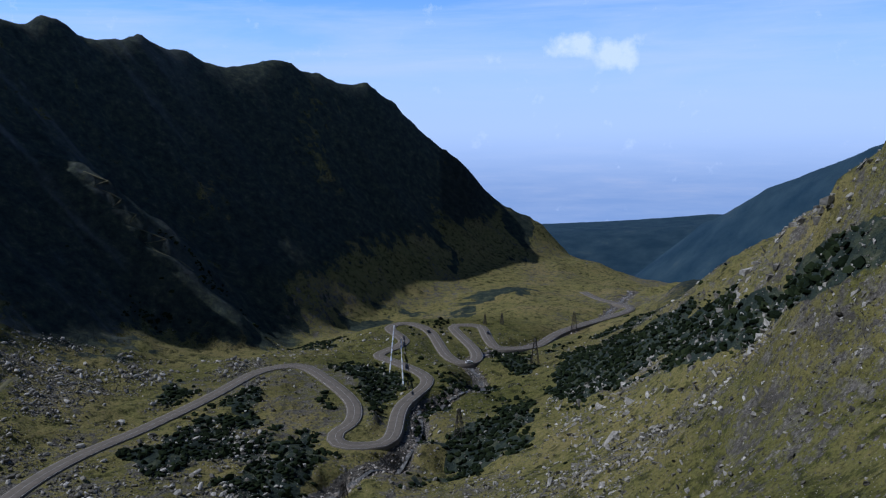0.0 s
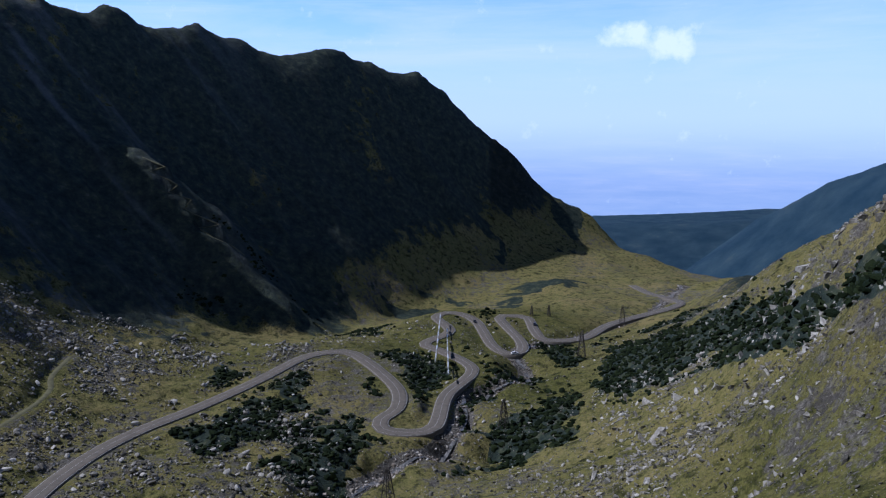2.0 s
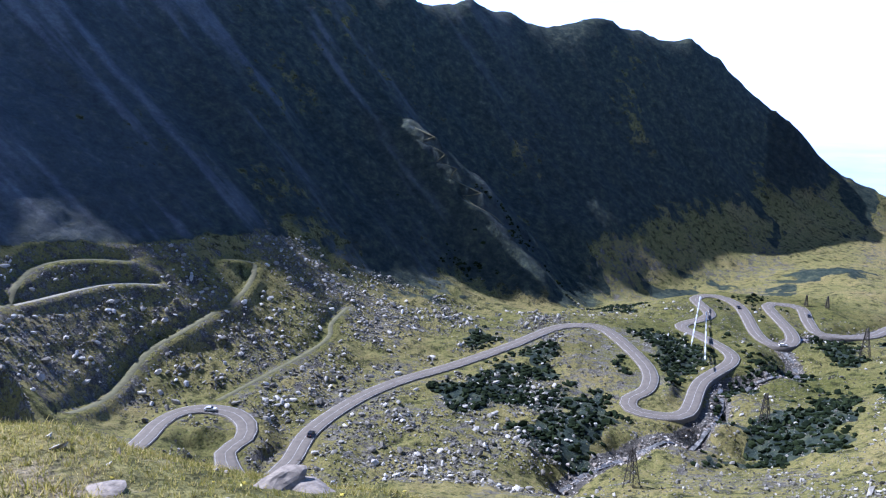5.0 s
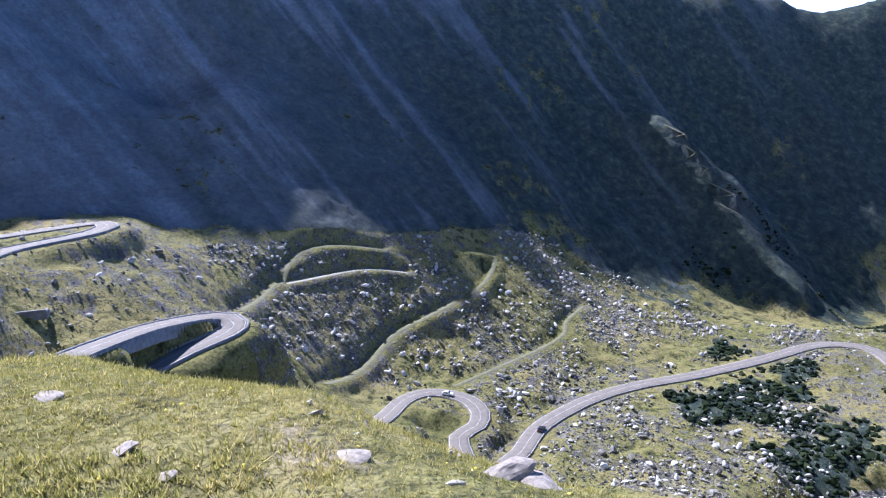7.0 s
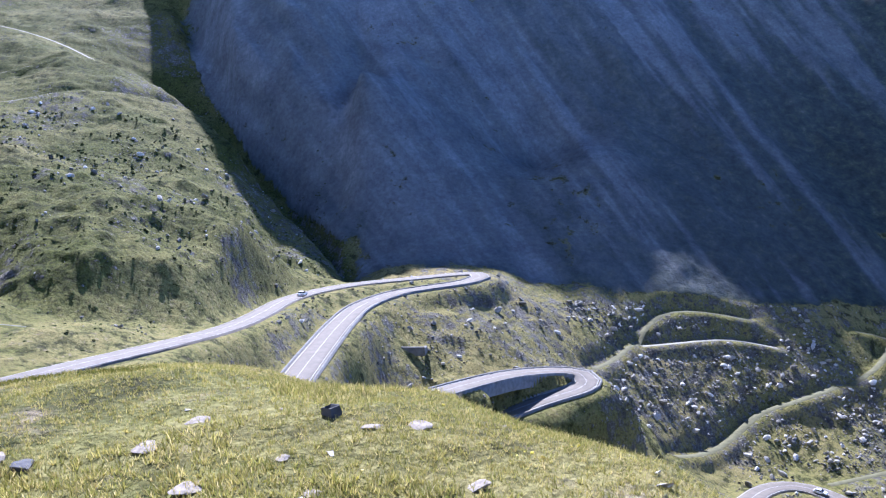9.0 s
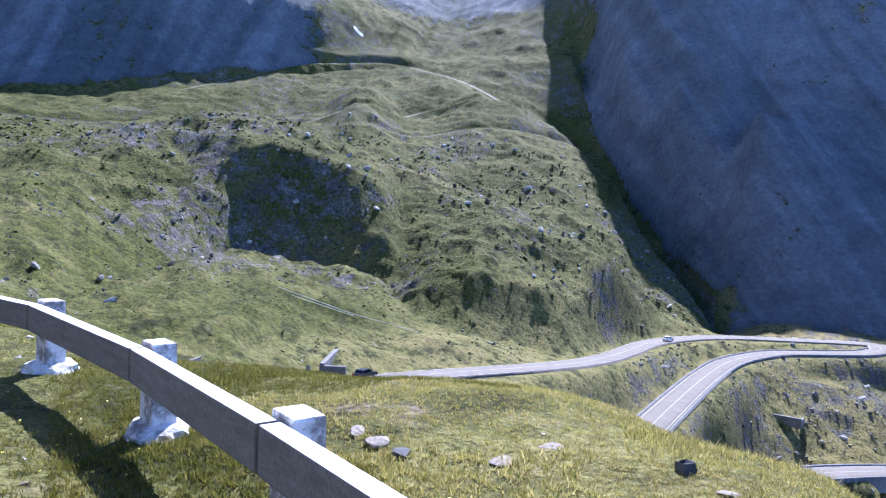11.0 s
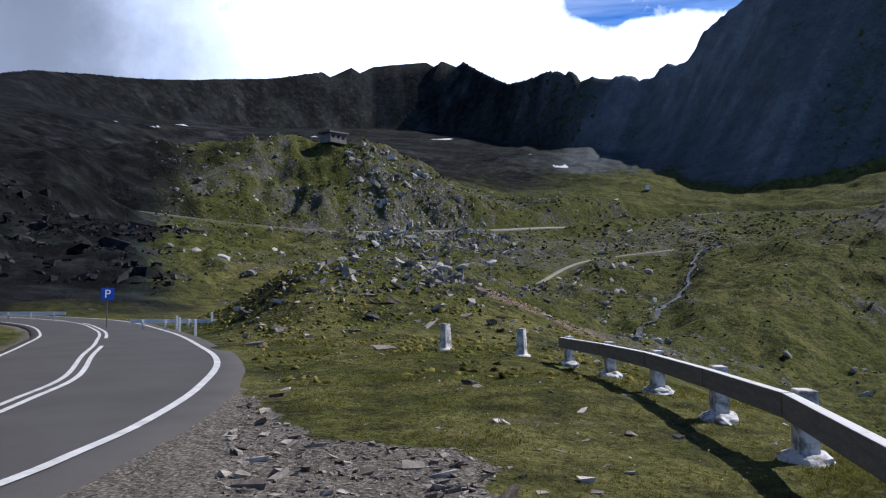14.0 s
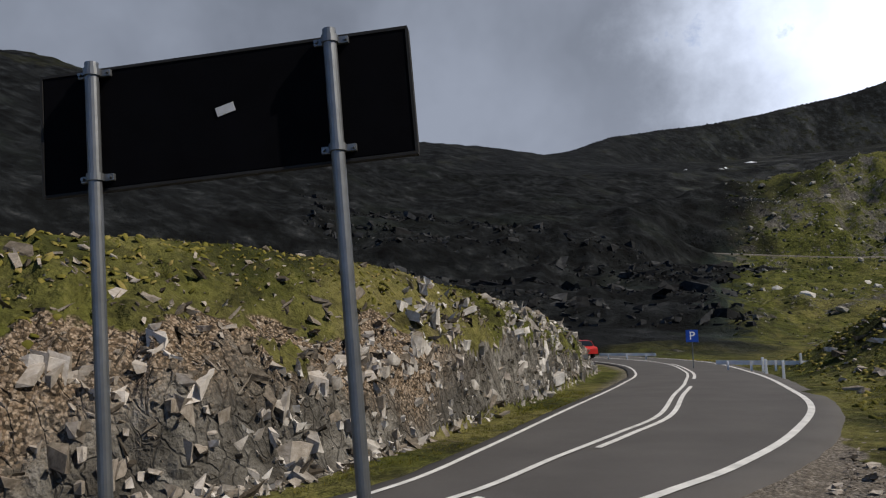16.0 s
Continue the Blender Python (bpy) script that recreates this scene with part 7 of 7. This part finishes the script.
# ---- far things ----
def pylon(x, y, high, turn):
    g = ground_at(x, y)
    tower = thing("pylon", "rusty steel lattice power pylon standing on a grassy slope", "pylon", "pylons along the valley", pose(x, y, g, 0, 0, turn))
    foot, head = 0.16 * high, 0.035 * high
    for sx in (-1, 1):
        for sy in (-1, 1):
            bm = bmesh.new()
            tube(bm, (sx * foot, sy * foot, -1.5), (sx * head, sy * head, high), 0.16, 5)
            part("leg", bm, RUST, tower)
    levels = [0.0, 0.24, 0.44, 0.62, 0.78, 0.92]
    for lo, hi in zip(levels, levels[1:]):
        wl, wh = foot + (head - foot) * lo, foot + (head - foot) * hi
        for i in range(4):
            c = [(-1, -1), (1, -1), (1, 1), (-1, 1)]
            (ax, ay), (bx, by) = c[i], c[(i + 1) % 4]
            bm = bmesh.new()
            tube(bm, (ax * wl, ay * wl, lo * high), (bx * wh, by * wh, hi * high), 0.08, 4)
            tube(bm, (bx * wl, by * wl, lo * high), (ax * wh, ay * wh, hi * high), 0.08, 4)
            tube(bm, (ax * wh, ay * wh, hi * high), (bx * wh, by * wh, hi * high), 0.08, 4)
            part("brace", bm, RUST, tower)
    for z, w in ((0.98, 0.22), (0.84, 0.17)):
        bm = bmesh.new()
        tube(bm, (-w * high, 0, z * high), (w * high, 0, z * high), 0.14, 5)
        tube(bm, (-w * high, 0, z * high), (0, 0, (z - 0.07) * high), 0.08, 4)
        tube(bm, (w * high, 0, z * high), (0, 0, (z - 0.07) * high), 0.08, 4)
        part("cross_arm", bm, RUST, tower)


for x, y, high, turn in ((5.8, 302, 12, 70), (49.8, 397, 14.5, 75), (88.4, 493, 15, 80), (-32, 217, 12, 65), (27.8, 494, 7, 70), (39.3, 493, 7.5, 70)):
    pylon(x, y, high, turn)


def cableway(label, strands, dash, gap, radius):
    """Cables that hang in the air; added white dashes stand for glints of sun."""
    line = thing("cable", label, "cable", "cables over the valley")
    for a, b in strands:
        a, b = Vector(a), Vector(b)
        bm = bmesh.new()
        tube(bm, a, b, radius * 0.35, 5)
        strand = part("strand", bm, CABLE, line)
        if dash:
            total, at_m = (b - a).length, 0.0
            way = (b - a).normalized()
            while at_m < total:
                bm = bmesh.new()
                tube(bm, a + way * at_m, a + way * min(at_m + dash, total), radius, 6)
                part("sleeve", bm, CABLE, strand)
                at_m += dash + gap


def ray_point(bearing, rise, away):
    b = radians(bearing)
    return (-away * math.sin(b), away * math.cos(b), EYE[2] + away * math.tan(radians(rise)))


cableway("glinting white cables slung down into the valley", [(ray_point(3.95, -14.75, 455), ray_point(4.4, -18.3, 350)), (ray_point(3.45, -15.8, 440), ray_point(3.35, -19.2, 345))], 9.0, 6.0, 0.42)
cableway("glinting white cables climbing over a green knoll", [(ray_point(168.1, 9.3, 312), ray_point(168.0, 6.1, 278)), (ray_point(168.7, 8.6, 308), ray_point(167.2, 5.9, 276))], 5.0, 4.5, 0.22)
cableway("thin grey cables sagging across a gully", [(ray_point(110.8, -5.6, 165), ray_point(104.2, -7.9, 140)), (ray_point(104.2, -7.9, 140), ray_point(99.0, -9.2, 128)),
                                                    (ray_point(110.8, -5.9, 165), ray_point(104.0, -8.1, 140))], 0, 0, 0.12)


def snow_patch(bearing, rise, away, long, wide, turn, seed):
    x, y, _ = ray_point(bearing, rise, away)
    rings, spokes = 5, 22
    pts = []
    for i in range(rings + 1):
        for k in range(spokes):
            a = 2 * math.pi * k / spokes
            r = (i / rings) * (1 + 0.45 * noise.noise(Vector((math.cos(a) * 1.4, math.sin(a) * 1.4, seed))))
            u, v = math.cos(a) * r * long / 2, math.sin(a) * r * wide / 2
            c, s = math.cos(radians(turn)), math.sin(radians(turn))
            pts.append((x + u * c - v * s, y + u * s + v * c))
    p = np.array(pts)
    edge = np.repeat(np.linspace(0.5, -0.7, rings + 1), spokes)
    z = ground_many(p[:, 0], p[:, 1]) + edge + 0.5
    mesh = grid_mesh("snow_patch", rings + 1, spokes, np.column_stack([p, z]), True)
    mesh.materials.append(SNOW)
    tagged(new("snow_patch", mesh), "patch of old snow lying on a dark mountainside", "snow", "patches of old snow")


for args in ((171.7, 11.5, 578, 12, 34, -20, 1), (163.7, 11.5, 638, 24, 14, 20, 2), (150.6, 15.3, 931, 44, 22, 30, 3), (170, 13.7, 757, 14, 8, 10, 4), (172, 12.9, 691, 7, 5, 10, 5), (141.6, 7.6, 600, 22, 12, 40, 6),
             (104.2, 14.6, 621, 9, 5, 104, 7), (174.5, 12.0, 600, 8, 5, 0, 8), (168.5, 12.0, 640, 5, 4, 0, 9), (160.5, 13.3, 800, 10, 6, 0, 10), (144, 9.9, 680, 8, 5, 0, 11), (219.8, 9.6, 210, 5, 16, 40, 12)):
    snow_patch(*args)


def bunker(x, y):
    g = ground_at(x, y) - 0.8
    hut = thing("hut", "low dark stone hut with a flat overhanging roof on a knoll", "hut", at=pose(x, y, g, 0, 0, 22))
    bm = bmesh.new()
    box(bm, 9.5, 6.5, 4.2, Matrix.Translation((0, 0, 2.1)), 0.04, 0.1)
    wall = part("wall", bm, DARK_CONCRETE, hut)
    bm = bmesh.new()
    box(bm, 11.5, 8.0, 0.8, Matrix.Translation((0.2, 0, 4.5)) @ Matrix.Rotation(radians(3), 4, "Y"), 0.05, 0.12)
    part("roof", bm, RUST, hut, "dark flat roof")
    for dx in (-2.8, 0.2, 3.0):
        bm = bmesh.new()
        box(bm, 1.3, 0.2, 1.1, Matrix.Translation((dx, 3.25, 2.6)), 0, 0.03)
        part("window", bm, GLASS_DARK, wall)
    bm = bmesh.new()
    box(bm, 4.0, 3.0, 1.6, Matrix.Translation((-6.2, 0, 0.9)), 0.2, 0.2)
    part("terrace_wall", bm, DARK_CONCRETE, hut)


bunker(-115.2, -301.0)


def coach(x, y):
    g = ground_at(x, y)
    bus = thing("coach", "white coach parked beside the upper road", "bus", at=pose(x, y, g + 0.1, 0, 0, 48))
    bm = bmesh.new()
    box(bm, 12.0, 2.5, 2.7, Matrix.Translation((0, 0, 1.8)), 0.02, 0.18)
    body = part("body", bm, SILVER, bus)
    for s in (-1, 1):
        bm = bmesh.new()
        box(bm, 10.6, 0.04, 0.9, Matrix.Translation((0, s * 1.24, 2.2)), 0, 0.02)
        part("window_band", bm, GLASS_DARK, body)
        for wx in (-3.6, 3.8):
            bm = bmesh.new()
            tube(bm, (wx, s * 0.95, 0.5), (wx, s * 1.27, 0.5), 0.5, 14)
            part("wheel", bm, TYRE, bus)


coach(-346, -349)


def ruined_wall(x, y, turn, long, high=2.6):
    g = ground_at(x, y)
    ruin = thing("ruined_wall", "broken concrete wall of an old shelter on the slope", "wall", at=pose(x, y, g, 0, 0, turn))
    bm = bmesh.new()
    box(bm, long, 0.8, high, Matrix.Translation((0, 0, high * 0.1)), 0.02, 0.08)
    part("front_wall", bm, DARK_CONCRETE, ruin)
    bm = bmesh.new()
    box(bm, 0.8, 3.5, high * 0.8, Matrix.Translation((long / 2 - 0.4, 2.1, 0.0)), 0.02, 0.08)
    part("side_wall", bm, DARK_CONCRETE, ruin)


ruined_wall(-203.0, 66.0, 60, 7.5)
ruined_wall(-119, -33.5, 5, 13, 1.9)
